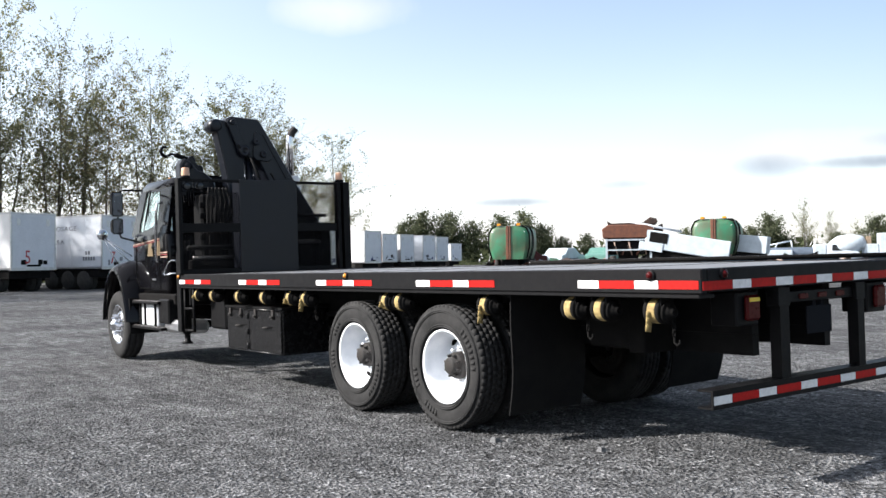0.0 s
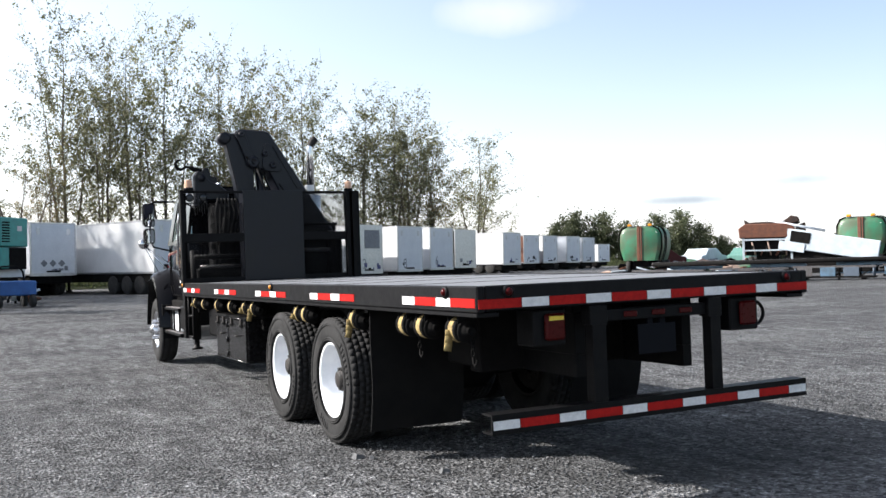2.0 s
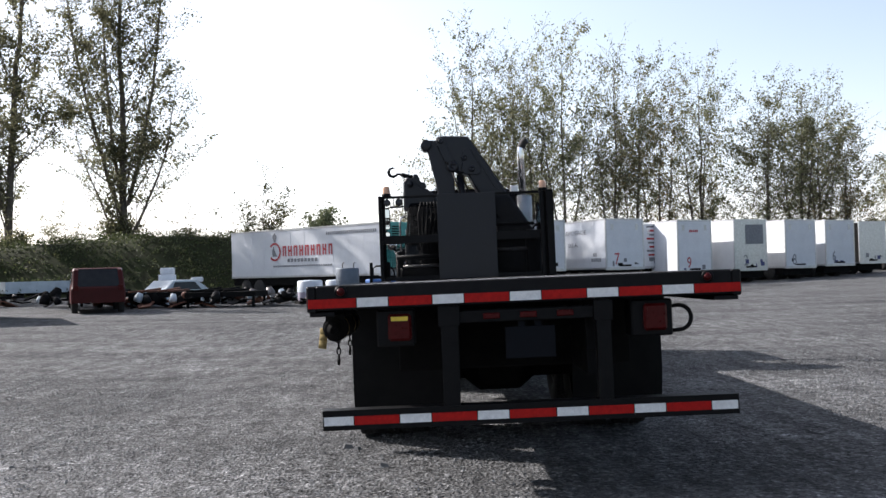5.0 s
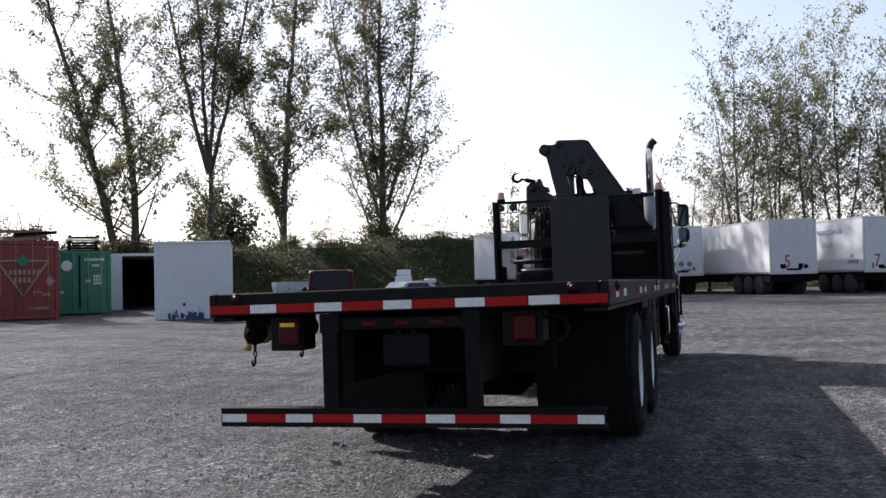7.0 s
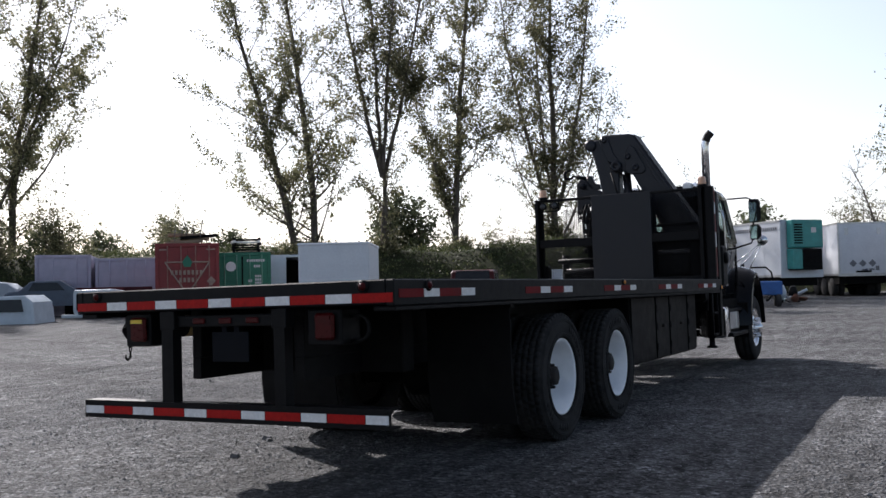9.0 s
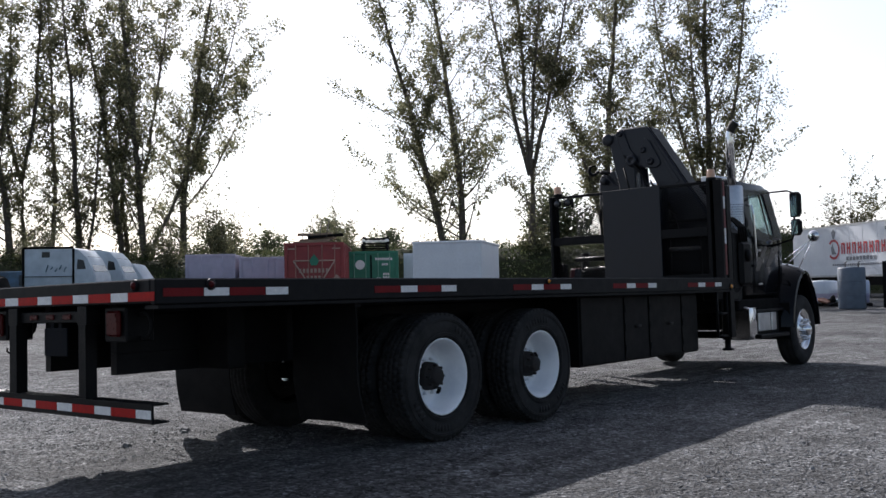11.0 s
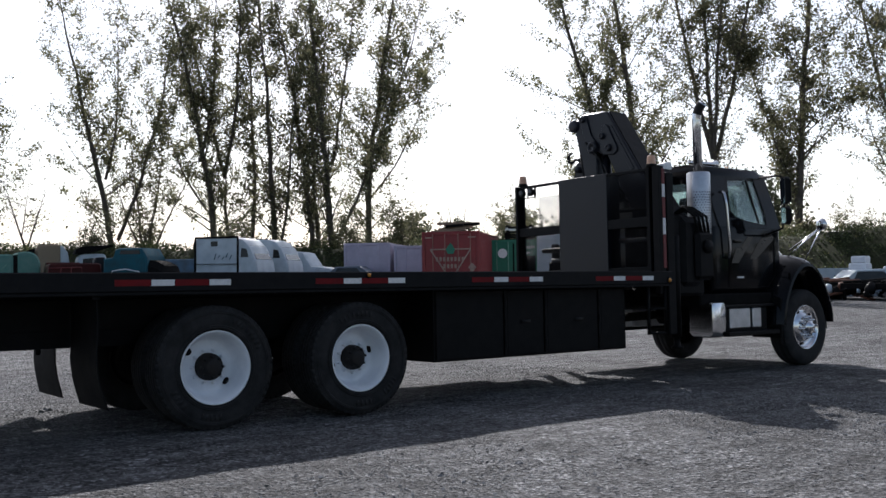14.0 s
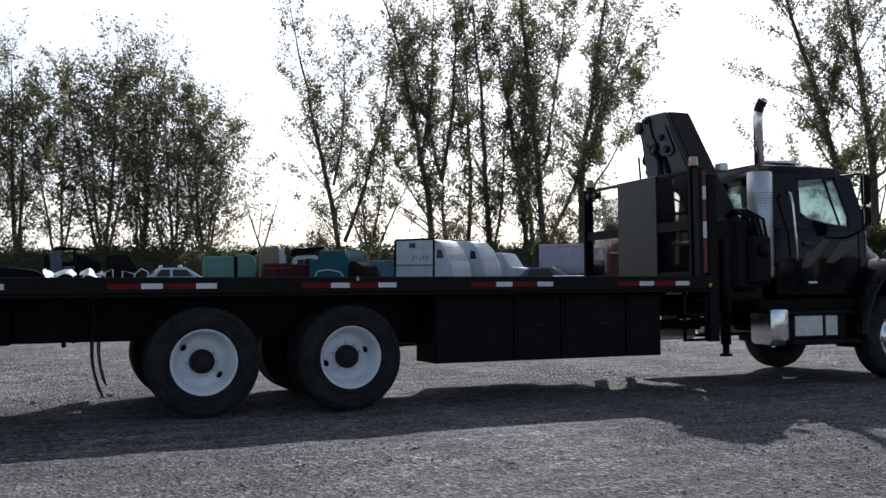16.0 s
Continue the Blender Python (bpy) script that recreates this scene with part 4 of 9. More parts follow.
# stirrup ladders and outriggers at the deck's front corners
for s in (-1, 1):
    bm = bmesh.new()
    x = s * 1.24
    for y in (8.1, 8.4):
        bar(bm, (x, y, 0.56), (x, y, 1.16), 0.03, 0.03)
    for z in (0.575, 0.86):
        bar(bm, (x, 8.1, z), (x, 8.4, z), 0.03, 0.03)
    part("boarding_ladder", bm, M_FRAME, truck)
    bm = bmesh.new()
    box(bm, x - 0.05, x + 0.045, 8.43, 8.56, 0.55, 2.5 if s > 0 else 1.6, 0.006)
    part("corner_post", bm, M_FRAME, truck)
    bm = bmesh.new()
    lathe(bm, [(0.36, 0.001), (0.36, 0.075), (0.385, 0.075), (0.395, 0.04), (0.5, 0.04), (0.5, 0.062), (1.75, 0.062), (1.76, 0.05), (1.76, 0.001)], 16, "z", (s * 1.06, 8.82, 0))
    part("outrigger", bm, M_FRAME, truck)
bm = bmesh.new()
box(bm, -1.05, 1.05, 8.7, 8.94, 0.88, 1.1, 0.01)
part("outrigger_beam", bm, M_FRAME, truck)

# crane
bm = bmesh.new()
plate(bm, [(-0.45, 3.42), (-0.43, 3.47), (-0.37, 3.505), (0.03, 3.485), (0.07, 3.465), (0.59, 2.65), (1.03, 1.98), (1.06, 1.5), (0.55, 1.4), (0.44, 2.1), (0.14, 2.7), (0.04, 2.9), (-0.1, 2.93), (-0.22, 3.04), (-0.27, 3.2)], "y", 8.745, 9.13, 0.018)
crane = part("crane_boom", bm, M_CRANE, truck, "dark navy folded crane boom")
# welded cheek plates, the rounded link plate and the pins on the boom's rear face
bm = bmesh.new()
plate(bm, [(-0.44, 3.425), (-0.38, 3.49), (-0.31, 3.47), (-0.22, 3.2), (-0.13, 3.08), (-0.1, 2.97), (-0.19, 2.92), (-0.28, 2.98), (-0.3, 3.08), (-0.35, 3.2)], "y", 8.722, 8.75, 0.006)
part("cheek_plate", bm, M_CRANE, crane)
bm = bmesh.new()
plate(bm, [(-0.02, 3.28), (0.03, 3.31), (0.09, 3.27), (0.24, 2.98), (0.24, 2.92), (0.18, 2.88), (-0.01, 2.9), (-0.06, 2.96)], "y", 8.722, 8.75, 0.008)
plate(bm, [(0.1, 3.28), (0.14, 3.28), (0.52, 2.66), (0.46, 2.64)], "y", 8.734, 8.75, 0.004)
part("link_plate", bm, M_CRANE, crane)
for bx, bz, br in ((-0.19, 3.02, 0.085), (-0.01, 3.15, 0.045), (0.1, 2.98, 0.05), (-0.36, 3.42, 0.04)):
    bm = bmesh.new()
    lathe(bm, [(8.692, 0.001), (8.692, br * 0.42), (8.684, br * 0.46), (8.684, br * 0.8), (8.7, br), (8.73, br)], 20, "y", (bx, 0, bz))
    part("pivot_pin", bm, M_CRANE, crane)
# black plate added over the boom's sloping back to darken that unlit face
bm = bmesh.new()
plate(bm, [(0.074, 3.478), (0.6, 2.656), (1.04, 1.986), (1.02, 1.972), (0.58, 2.64), (0.05, 3.46)], "y", 8.79, 9.09)
part("back_channel", bm, M_FRAME, crane)
bm = bmesh.new()
plate(bm, [(-0.62, 3.4), (-0.54, 3.45), (-0.38, 3.44), (-0.3, 3.2), (-0.17, 3.0), (-0.17, 2.6), (-0.14, 1.45), (-0.36, 1.45), (-0.435, 2.67), (-0.56, 3.25)], "y", 8.775, 8.98, 0.015)
jib = part("crane_jib", bm, M_CRANE, truck)
bm = bmesh.new()
lathe(bm, [(8.74, 0.001), (8.74, 0.06), (8.75, 0.086), (8.99, 0.086), (9.0, 0.06), (9.0, 0.001)], 22, "y", (-0.585, 0, 3.37))
part("end_roller", bm, M_CRANE, jib)
bm = bmesh.new()
tube(bm, [(-0.12, 8.86, 3.1), (-0.07, 8.86, 2.85)], 0.035, 12)
tube(bm, [(-0.08, 8.86, 2.9), (0.0, 8.86, 1.8)], 0.06, 14)
part("lift_cylinder", bm, M_CRANE, truck)
bm = bmesh.new()
tube(bm, [(0.04, 9.0, 3.0), (0.35, 9.0, 2.3)], 0.03, 8)
tube(bm, [(0.3, 9.0, 2.4), (0.6, 9.0, 1.7)], 0.06, 10)
part("lift_cylinder", bm, M_STEEL, truck)
bm = bmesh.new()
plate(bm, [(8.5, 1.0), (9.42, 1.0), (9.42, 1.72), (9.28, 1.95), (8.95, 2.04), (8.5, 1.98)], "x", 0.86, 1.06, 0.04)
lathe(bm, [(1.1, 0.001), (1.1, 0.32), (1.3, 0.32), (1.32, 0.26), (1.75, 0.24), (1.8, 0.2), (1.8, 0.001)], 20, "z", (0.62, 9.0, 0))
box(bm, 0.35, 1.0, 8.66, 9.3, 1.33, 1.95, 0.05)
box(bm, 0.78, 1.12, 8.9, 9.34, 1.1, 2.0, 0.08)
part("crane_base", bm, M_FRAME, truck)
bm = bmesh.new()
box(bm, 1.085, 1.19, 9.12, 9.46, 1.2, 1.82, 0.05)
lathe(bm, [(1.19, 0.001), (1.19, 0.09), (1.23, 0.08), (1.235, 0.001)], 16, "x", (0, 9.3, 1.62))
part("control_valve", bm, M_FRAME, truck)
for k in range(4):
    bm = bmesh.new()
    tube(bm, [(1.15, 9.18 + 0.07 * k, 1.8), (1.16, 9.1 + 0.08 * k, 2.0), (1.1, 8.95 + 0.06 * k, 2.12), (0.95, 8.9, 2.0)], 0.018, 6)
    part("hydraulic_hose", bm, M_RUBBER, truck)
bm = bmesh.new()
plate(bm, [(-0.98, 2.4), (-0.97, 2.86), (-0.91, 2.94), (-0.82, 2.9), (-0.72, 2.78), (-0.6, 2.74), (-0.46, 2.62), (-0.46, 2.5), (-0.86, 2.5), (-0.9, 2.4)], "y", 9.14, 9.34, 0.02)
plate(bm, [(-0.88, 2.84), (-0.8, 2.98), (-0.74, 2.98), (-0.7, 2.86), (-0.62, 2.84), (-0.6, 2.76), (-0.8, 2.76)], "y", 9.2, 9.28, 0.01)
lathe(bm, [(9.08, 0.001), (9.08, 0.05), (9.4, 0.05), (9.4, 0.001)], 14, "y", (-0.86, 0, 2.82))
for k in range(6):
    bt = bmesh.new()
    bar(bt, (-0.96 + 0.035 * k, 9.16, 2.5), (-0.955 + 0.035 * k, 9.15, 2.27 + 0.03 * (k % 3)), 0.018, 0.018)
    part("hanging_strap", bt, M_FRAME, truck)
part("crane_extension", bm, M_NAVY, truck)
bm = bmesh.new()
tube(bm, [(-0.82, 9.26, 2.94), (-0.94, 9.26, 2.97), (-0.98, 9.26, 2.985), (-1.01, 9.26, 2.99)], [0.03, 0.036, 0.034, 0.02], 8)
tube(bm, [(-1.0, 9.26, 2.99), (-1.06, 9.26, 3.0), (-1.085, 9.26, 2.975), (-1.13, 9.26, 2.96), (-1.18, 9.26, 2.98), (-1.2, 9.26, 3.03), (-1.18, 9.26, 3.085), (-1.13, 9.26, 3.1), (-1.1, 9.26, 3.09)],
     [0.016, 0.018, 0.02, 0.024, 0.026, 0.026, 0.022, 0.014, 0.006], 8)
part("lifting_hook", bm, M_FRAME, truck, "dark steel lifting hook")
for pts, r in (([(-0.2, 8.5, 2.9), (-0.1, 8.45, 2.6), (0.12, 8.5, 2.4), (0.3, 8.7, 2.6)], 0.014), ([(-0.3, 8.7, 3.1), (-0.05, 8.7, 2.85), (0.05, 8.72, 2.6), (0.4, 8.75, 2.3)], 0.014),
               ([(0.15, 8.6, 2.7), (0.25, 8.55, 2.5), (0.32, 8.6, 2.35), (0.5, 8.7, 2.2)], 0.013),
               ([(-0.66, 8.9, 1.4), (-0.7, 8.8, 1.8), (-0.62, 8.8, 2.2), (-0.5, 8.85, 2.35)], 0.018)):
    bm = bmesh.new()
    tube(bm, pts, r, 6)
    part("hydraulic_hose", bm, M_RUBBER, truck)
for x0, x1, y, z, r, m in ((-1.1, -0.2, 8.62, 1.66, 0.035, M_FRAME), (-1.0, -0.3, 8.7, 1.52, 0.03, M_STEEL), (0.1, 1.05, 8.55, 1.72, 0.03, M_STEEL), (0.2, 1.0, 8.56, 2.1, 0.025, M_FRAME)):
    bm = bmesh.new()
    tube(bm, [(x0, y, z), (x1, y, z)], r, 10)
    part("cross_pipe", bm, m, truck)
bm = bmesh.new()
box(bm, -1.05, -0.2, 8.66, 9.2, 1.12, 1.5, 0.02)
part("hydraulic_oil_tank", bm, M_FRAME, truck)
bm = bmesh.new()
box(bm, -0.76, -0.46, 8.95, 9.25, 1.5, 2.42, 0.03)
for k in range(5):
    box(bm, -0.8, -0.42, 8.9, 8.95, 1.62 + 0.15 * k, 1.7 + 0.15 * k, 0.01)
part("valve_bank", bm, M_FRAME, truck)
for k in range(7):
    bm = bmesh.new()
    x = -0.7 + 0.05 * k
    tube(bm, [(x, 8.9, 1.7), (x - 0.04, 8.78, 1.95), (x - 0.05 + 0.02 * k, 8.76, 2.3), (x, 8.8, 2.5)], 0.017, 6)
    part("hydraulic_hose", bm, M_RUBBER, truck)
bm = bmesh.new()
box(bm, 0.7, 0.82, 9.0, 9.12, 2.62, 2.72, 0.01)
part("control_box", bm, M_ALU, truck)


# ---- the cab ----
HOOD_MIRROR = (1.3, 11.72, 1.96)
def cab_half(z):
    return 1.0 if z < 1.9 else 1.0 - 0.11 * (z - 1.9) / 0.8


bm = bmesh.new()
loft(bm, [ring_xy(9.68, 11.18, 0.93, 1.0, 0.08), ring_xy(9.66, 11.2, 0.99, 1.08, 0.08), ring_xy(9.66, 11.2, 1.0, 1.5, 0.08), ring_xy(9.66, 11.2, 1.0, 1.86, 0.08), ring_xy(9.68, 11.18, 0.985, 1.93, 0.08)])
cab = part("cab_body", bm, M_BLACK, truck, "gloss black truck cab")
bm = bmesh.new()
loft(bm, [ring_xy(9.66, 10.97, 0.905, 2.56, 0.1), ring_xy(9.66, 10.99, 0.91, 2.63, 0.1), ring_xy(9.70, 10.9, 0.87, 2.71, 0.12), ring_xy(9.7, 10.7, 0.7, 2.755, 0.15), ring_xy(9.9, 10.4, 0.4, 2.765, 0.15)])
part("cab_roof", bm, M_BLACK, cab)
bm = bmesh.new()
plate(bm, [(10.9, 2.67), (11.0, 2.66), (11.1, 2.615), (11.09, 2.6), (10.9, 2.62)], "x", -0.88, 0.88)
part("sun_visor", bm, M_BLACK, cab)
for s in (-1, 1):
    # rear quarter and pillars
    for outline in ([(9.66, 1.9), (10.1, 1.9), (10.1, 2.12), (10.12, 2.5), (10.12, 2.58), (9.66, 2.58)], [(10.84, 1.9), (11.2, 1.9), (11.0, 2.6), (10.68, 2.6), (10.73, 2.55), (10.88, 2.08), (10.87, 1.98)],
                    [(10.08, 1.9), (10.86, 1.9), (10.88, 1.97), (10.84, 1.95), (10.45, 1.99), (10.2, 2.04), (10.08, 2.14)], [(10.1, 2.5), (10.16, 2.535), (10.68, 2.575), (10.76, 2.54), (10.72, 2.6), (10.1, 2.6)]):
        bm = bmesh.new()
        vs = []
        for d in (0.0, -0.05):
            vs.append([bm.verts.new((s * (cab_half(z) + d), y, z)) for y, z in outline])
        n = len(outline)
        fs = [bm.faces.new(vs[0]), bm.faces.new(list(reversed(vs[1])))]
        fs += [bm.faces.new((vs[0][i], vs[0][(i + 1) % n], vs[1][(i + 1) % n], vs[1][i])) for i in range(n)]
        bmesh.ops.recalc_face_normals(bm, faces=fs)
        part("cab_pillar", bm, M_BLACK, cab)
    outline = [(10.07, 1.93), (10.9, 1.93), (10.92, 2.06), (10.76, 2.57), (10.09, 2.55)]
    bm = bmesh.new()
    vs = [[bm.verts.new((s * (cab_half(z) - 0.02 + d), y, z)) for y, z in outline] for d in (0, -0.006)]
    fs = [bm.faces.new(vs[0]), bm.faces.new(list(reversed(vs[1])))]
    fs += [bm.faces.new((vs[0][i], vs[0][(i + 1) % 5], vs[1][(i + 1) % 5], vs[1][i])) for i in range(5)]
    bmesh.ops.recalc_face_normals(bm, faces=fs)
    o = part("side_window", bm, M_GLASS, cab)
    o.visible_shadow = False
    bm = bmesh.new()
    bar(bm, (s * 0.965, 10.74, 1.95), (s * 0.915, 10.54, 2.56), 0.02, 0.022)
    part("window_divider", bm, M_FRAME, cab)
    # door outline, handle, vent, grab rail
    bm = bmesh.new()
    x = s * 1.003
    for a, b in (((10.0, 1.1), (10.0, 1.92)), ((11.02, 1.25), (11.02, 1.9)), ((10.0, 1.1), (10.85, 1.1)), ((10.85, 1.1), (11.02, 1.25))):
        bar(bm, (x, *a), (x, *b), 0.008, 0.006)
    part("door_gap", bm, M_UNDER, cab)
    bm = bmesh.new()
    box(bm, min(s * 1.0, s * 1.03), max(s * 1.0, s * 1.03), 10.1, 10.25, 1.69, 1.73, 0.006)
    part("door_handle", bm, M_BLACK, cab)
    bm = bmesh.new()
    box(bm, min(s * 1.0, s * 1.008), max(s * 1.0, s * 1.008), 10.16, 10.3, 1.22, 1.245)
    part("cab_badge", bm, M_ALU, cab)
    bm = bmesh.new()
    tube(bm, [(s * 0.98, 9.86, 2.36), (s * 1.06, 9.86, 2.34), (s * 1.075, 9.88, 2.2), (s * 1.075, 9.93, 1.62), (s * 1.06, 9.93, 1.5), (s * 1.0, 9.93, 1.49)], 0.018, 8)
    part("grab_rail", bm, M_CHROME, cab, "bright grab rail")
    # gold flash on the door, pinstripes along it and round the rear corner
    flash = [("door_flash", [(10.05, 1.42), (10.2, 1.42), (10.55, 1.78), (10.42, 1.78), (10.25, 1.62), (10.16, 1.62)], M_FAINT), ("door_flash", [(10.45, 1.48), (10.6, 1.48), (11.0, 1.74), (11.0, 1.8), (10.72, 1.76)], M_FAINT)]
    if s < 0:
        flash = [("door_flash", [(9.96, 1.58), (10.2, 1.6), (10.08, 1.72), (10.14, 1.79), (9.96, 1.8)], M_FLASH), ("door_flash", [(10.26, 1.58), (10.5, 1.58), (10.44, 1.76), (10.3, 1.79)], M_FLASH)]
        flash += [("pinstripe", [(9.97, z), (10.5, z - 0.03), (11.15, z - 0.07), (11.15, z - 0.055), (10.5, z - 0.015), (9.97, z + 0.015)], m) for z, m in ((1.825, M_SIGN_CREAM), (1.8, M_PINKRED))]
        flash += [("pinstripe", [(9.66, z), (9.95, z), (9.95, z + 0.02), (9.66, z + 0.02)], m) for z, m in ((1.55, M_SIGN_CREAM), (1.585, M_PINKRED), (1.615, M_SIGN_CREAM))]
    for nm, pts, m in flash:
        bm = bmesh.new()
        plate(bm, pts, "x", min(s * 0.999, s * 1.004), max(s * 0.999, s * 1.004))
        part(nm, bm, m, cab)
    # mirrors
    arm = bmesh.new()
    tube(arm, [(s * 0.95, 10.78, 2.6), (s * 1.25, 10.78, 2.6), (s * 1.32, 10.78, 2.57), (s * 1.34, 10.78, 2.4), (s * 1.34, 10.78, 2.0), (s * 1.3, 10.78, 1.88), (s * 1.0, 10.8, 1.8)], 0.014, 8)
    mo = part("mirror_arm", arm, M_FRAME, cab)
    toe = Matrix.Translation((s * 1.36, 10.76, 0)) @ Matrix.Rotation(radians(-34 if s > 0 else 5), 4, "Z") @ Matrix.Translation((-s * 1.36, -10.76, 0))
    for z0, z1, w in ((2.2, 2.57, 0.088), (1.93, 2.17, 0.084)):
        bm = bmesh.new()
        loft(bm, [[(s * 1.36 + w * i, 10.74 + dy, z) for i, z in ((-1, z0 + c), (-1 + c / w, z0), (1 - c / w, z0), (1, z0 + c), (1, z1 - c), (1 - c / w, z1), (-1 + c / w, z1), (-1, z1 - c))]
                  for dy, c in ((0.0, 0.025), (0.04, 0.03), (0.075, 0.05))])
        bmesh.ops.transform(bm, matrix=toe, verts=bm.verts)
        part("mirror_shell", bm, M_FRAME, mo)
        bm = bmesh.new()
        k = w - 0.014
        plate(bm, [(s * 1.36 - k, z0 + 0.03), (s * 1.36 - k + 0.02, z0 + 0.014), (s * 1.36 + k - 0.02, z0 + 0.014), (s * 1.36 + k, z0 + 0.03), (s * 1.36 + k, z1 - 0.03),
                   (s * 1.36 + k - 0.02, z1 - 0.014), (s * 1.36 - k + 0.02, z1 - 0.014), (s * 1.36 - k, z1 - 0.03)], "y", 10.735, 10.742)
        bmesh.ops.transform(bm, matrix=toe, verts=bm.verts)
        part("mirror_face", bm, M_MIRROR, mo)
    # hood mirror on its tripod
    bm = bmesh.new()
    c = Vector((s * HOOD_MIRROR[0], HOOD_MIRROR[1], HOOD_MIRROR[2]))
    for foot in ((s * 0.98, HOOD_MIRROR[1] - 0.38, 1.5), (s * 1.05, HOOD_MIRROR[1] - 0.1, 1.4), (s * 0.9, HOOD_MIRROR[1] - 0.2, 1.6)):
        tube(bm, [foot, tuple(c + Vector((0, 0.03, -0.02)))], 0.009, 6)
    hm = part("hood_mirror", bm, M_CHROME, cab, "round convex mirror on chrome rods")
    bm = bmesh.new()
    lathe(bm, [(-0.03, 0.001), (-0.026, 0.04), (-0.012, 0.075), (0.005, 0.09), (0.03, 0.075), (0.05, 0.03), (0.052, 0.001)], 20, "y", tuple(c))
    part("mirror_bowl", bm, M_CHROME, hm)
# rear wall with its window
bm = bmesh.new()
box(bm, -0.9, -0.6, 9.66, 9.70, 1.9, 2.58)
box(bm, 0.6, 0.9, 9.66, 9.70, 1.9, 2.58)
box(bm, -0.6, 0.1, 9.66, 9.70, 1.9, 2.58)
box(bm, 0.1, 0.6, 9.66, 9.70, 1.9, 2.08)
box(bm, 0.1, 0.6, 9.66, 9.70, 2.5, 2.58)
part("cab_rear_wall", bm, M_BLACK, cab)
bm = bmesh.new()
box(bm, 0.1, 0.6, 9.67, 9.676, 2.08, 2.5)
o = part("rear_window", bm, M_GLASS, cab)
o.visible_shadow = False
bm = bmesh.new()
plate(bm, [(11.15, 1.93), (10.95, 2.58), (10.956, 2.585), (11.156, 1.935)], "x", -0.9, 0.9)
o = part("windshield", bm, M_GLASS, cab)
o.visible_shadow = False
for x in (-0.5, 0.5):
    bm = bmesh.new()
    box(bm, x - 0.25, x + 0.25, 9.72, 9.86, 1.5, 2.15, 0.05)
    box(bm, x - 0.12, x + 0.12, 9.74, 9.83, 2.15, 2.32, 0.04)
    part("cab_seat", bm, M_SEAT, cab)
bm = bmesh.new()
tube(bm, [(-0.5 + 0.2 * math.cos(a), 10.55 - 0.06 * math.sin(a), 1.95 + 0.14 * math.sin(a)) for a in (2 * math.pi * k / 16 for k in range(17))], 0.014, 6, False)
part("steering_wheel", bm, M_SEAT, cab)
bm = bmesh.new()
box(bm, -0.9, 0.9, 10.75, 11.1, 1.88, 1.98, 0.03)
part("dashboard", bm, M_SEAT, cab)
# roof lamps and horn
for x in (-0.6, -0.25, 0.0, 0.25, 0.6):
    bm = bmesh.new()
    lathe(bm, [(2.74, 0.001), (2.74, 0.04), (2.77, 0.034), (2.785, 0.02), (2.788, 0.001)], 10, "z", (x, 10.55, 0))
    part("roof_marker_lamp", bm, M_LAMP_AMBER, cab)
bm = bmesh.new()
tube(bm, [(-0.45, 9.75, 2.8), (-0.45, 9.9, 2.8), (-0.45, 10.35, 2.8), (-0.45, 10.45, 2.8)], [0.02, 0.025, 0.035, 0.075], 12)
bar(bm, (-0.45, 10.0, 2.74), (-0.45, 10.0, 2.79), 0.02, 0.04)
part("air_horn", bm, M_CHROME, cab)
bm = bmesh.new()
tube(bm, [(0.55, 9.8, 2.8), (0.55, 10.3, 2.81), (0.55, 10.38, 2.81)], [0.02, 0.03, 0.06], 12)
bar(bm, (0.55, 10.0, 2.74), (0.55, 10.0, 2.79), 0.02, 0.04)
part("air_horn", bm, M_CHROME, cab)

# hood, fenders, bumper
bm = bmesh.new()
rings = []
for y, hw, top, low in ((11.16, 0.88, 1.93, 1.0), (11.28, 0.86, 1.91, 0.95), (11.55, 0.8, 1.8, 0.85), (11.8, 0.74, 1.66, 0.75), (11.98, 0.68, 1.46, 0.72), (12.1, 0.6, 1.2, 0.74)):
    ring = []
    for k in range(17):
        a = math.pi * k / 16
        ring.append((hw * math.copysign(abs(math.cos(a)) ** 0.45, math.cos(a)), y, low + (top - low) * abs(math.sin(a)) ** 0.42))
    rings.append(ring)
loft(bm, rings)
hood = part("hood", bm, M_BLACK, truck, "gloss black sloping hood")
for s in (-1, 1):
    bm = bmesh.new()
    rings = []
    for k in range(17):
        a = radians(2 + 176 * k / 16)
        sec = []
        for rr, x in ((0.56, 0.7), (0.56, 1.2), (0.575, 1.235), (0.61, 1.225), (0.65, 1.15), (0.685, 1.0), (0.71, 0.7)):
            squash = 1.0 + 0.42 * math.sin(a)
            sec.append((s * x, 11.47 - rr * math.cos(a), 0.56 + rr * math.sin(a) * squash))
        rings.append(sec)
    loft(bm, rings)
    part("fender", bm, M_BLACK, hood)
    bm = bmesh.new()
    box(bm, min(s * 0.72, s * 0.98), max(s * 0.72, s * 0.98), 11.96, 12.1, 0.98, 1.2, 0.03)
    part("headlamp", bm, M_LAMP_CLEAR, hood)
    bm = bmesh.new()
    box(bm, min(s * 0.72, s * 1.18), max(s * 0.72, s * 1.18), 10.86, 10.89, 0.4, 0.95, 0.005)
    part("splash_guard", bm, M_RUBBER, truck)
bm = bmesh.new()
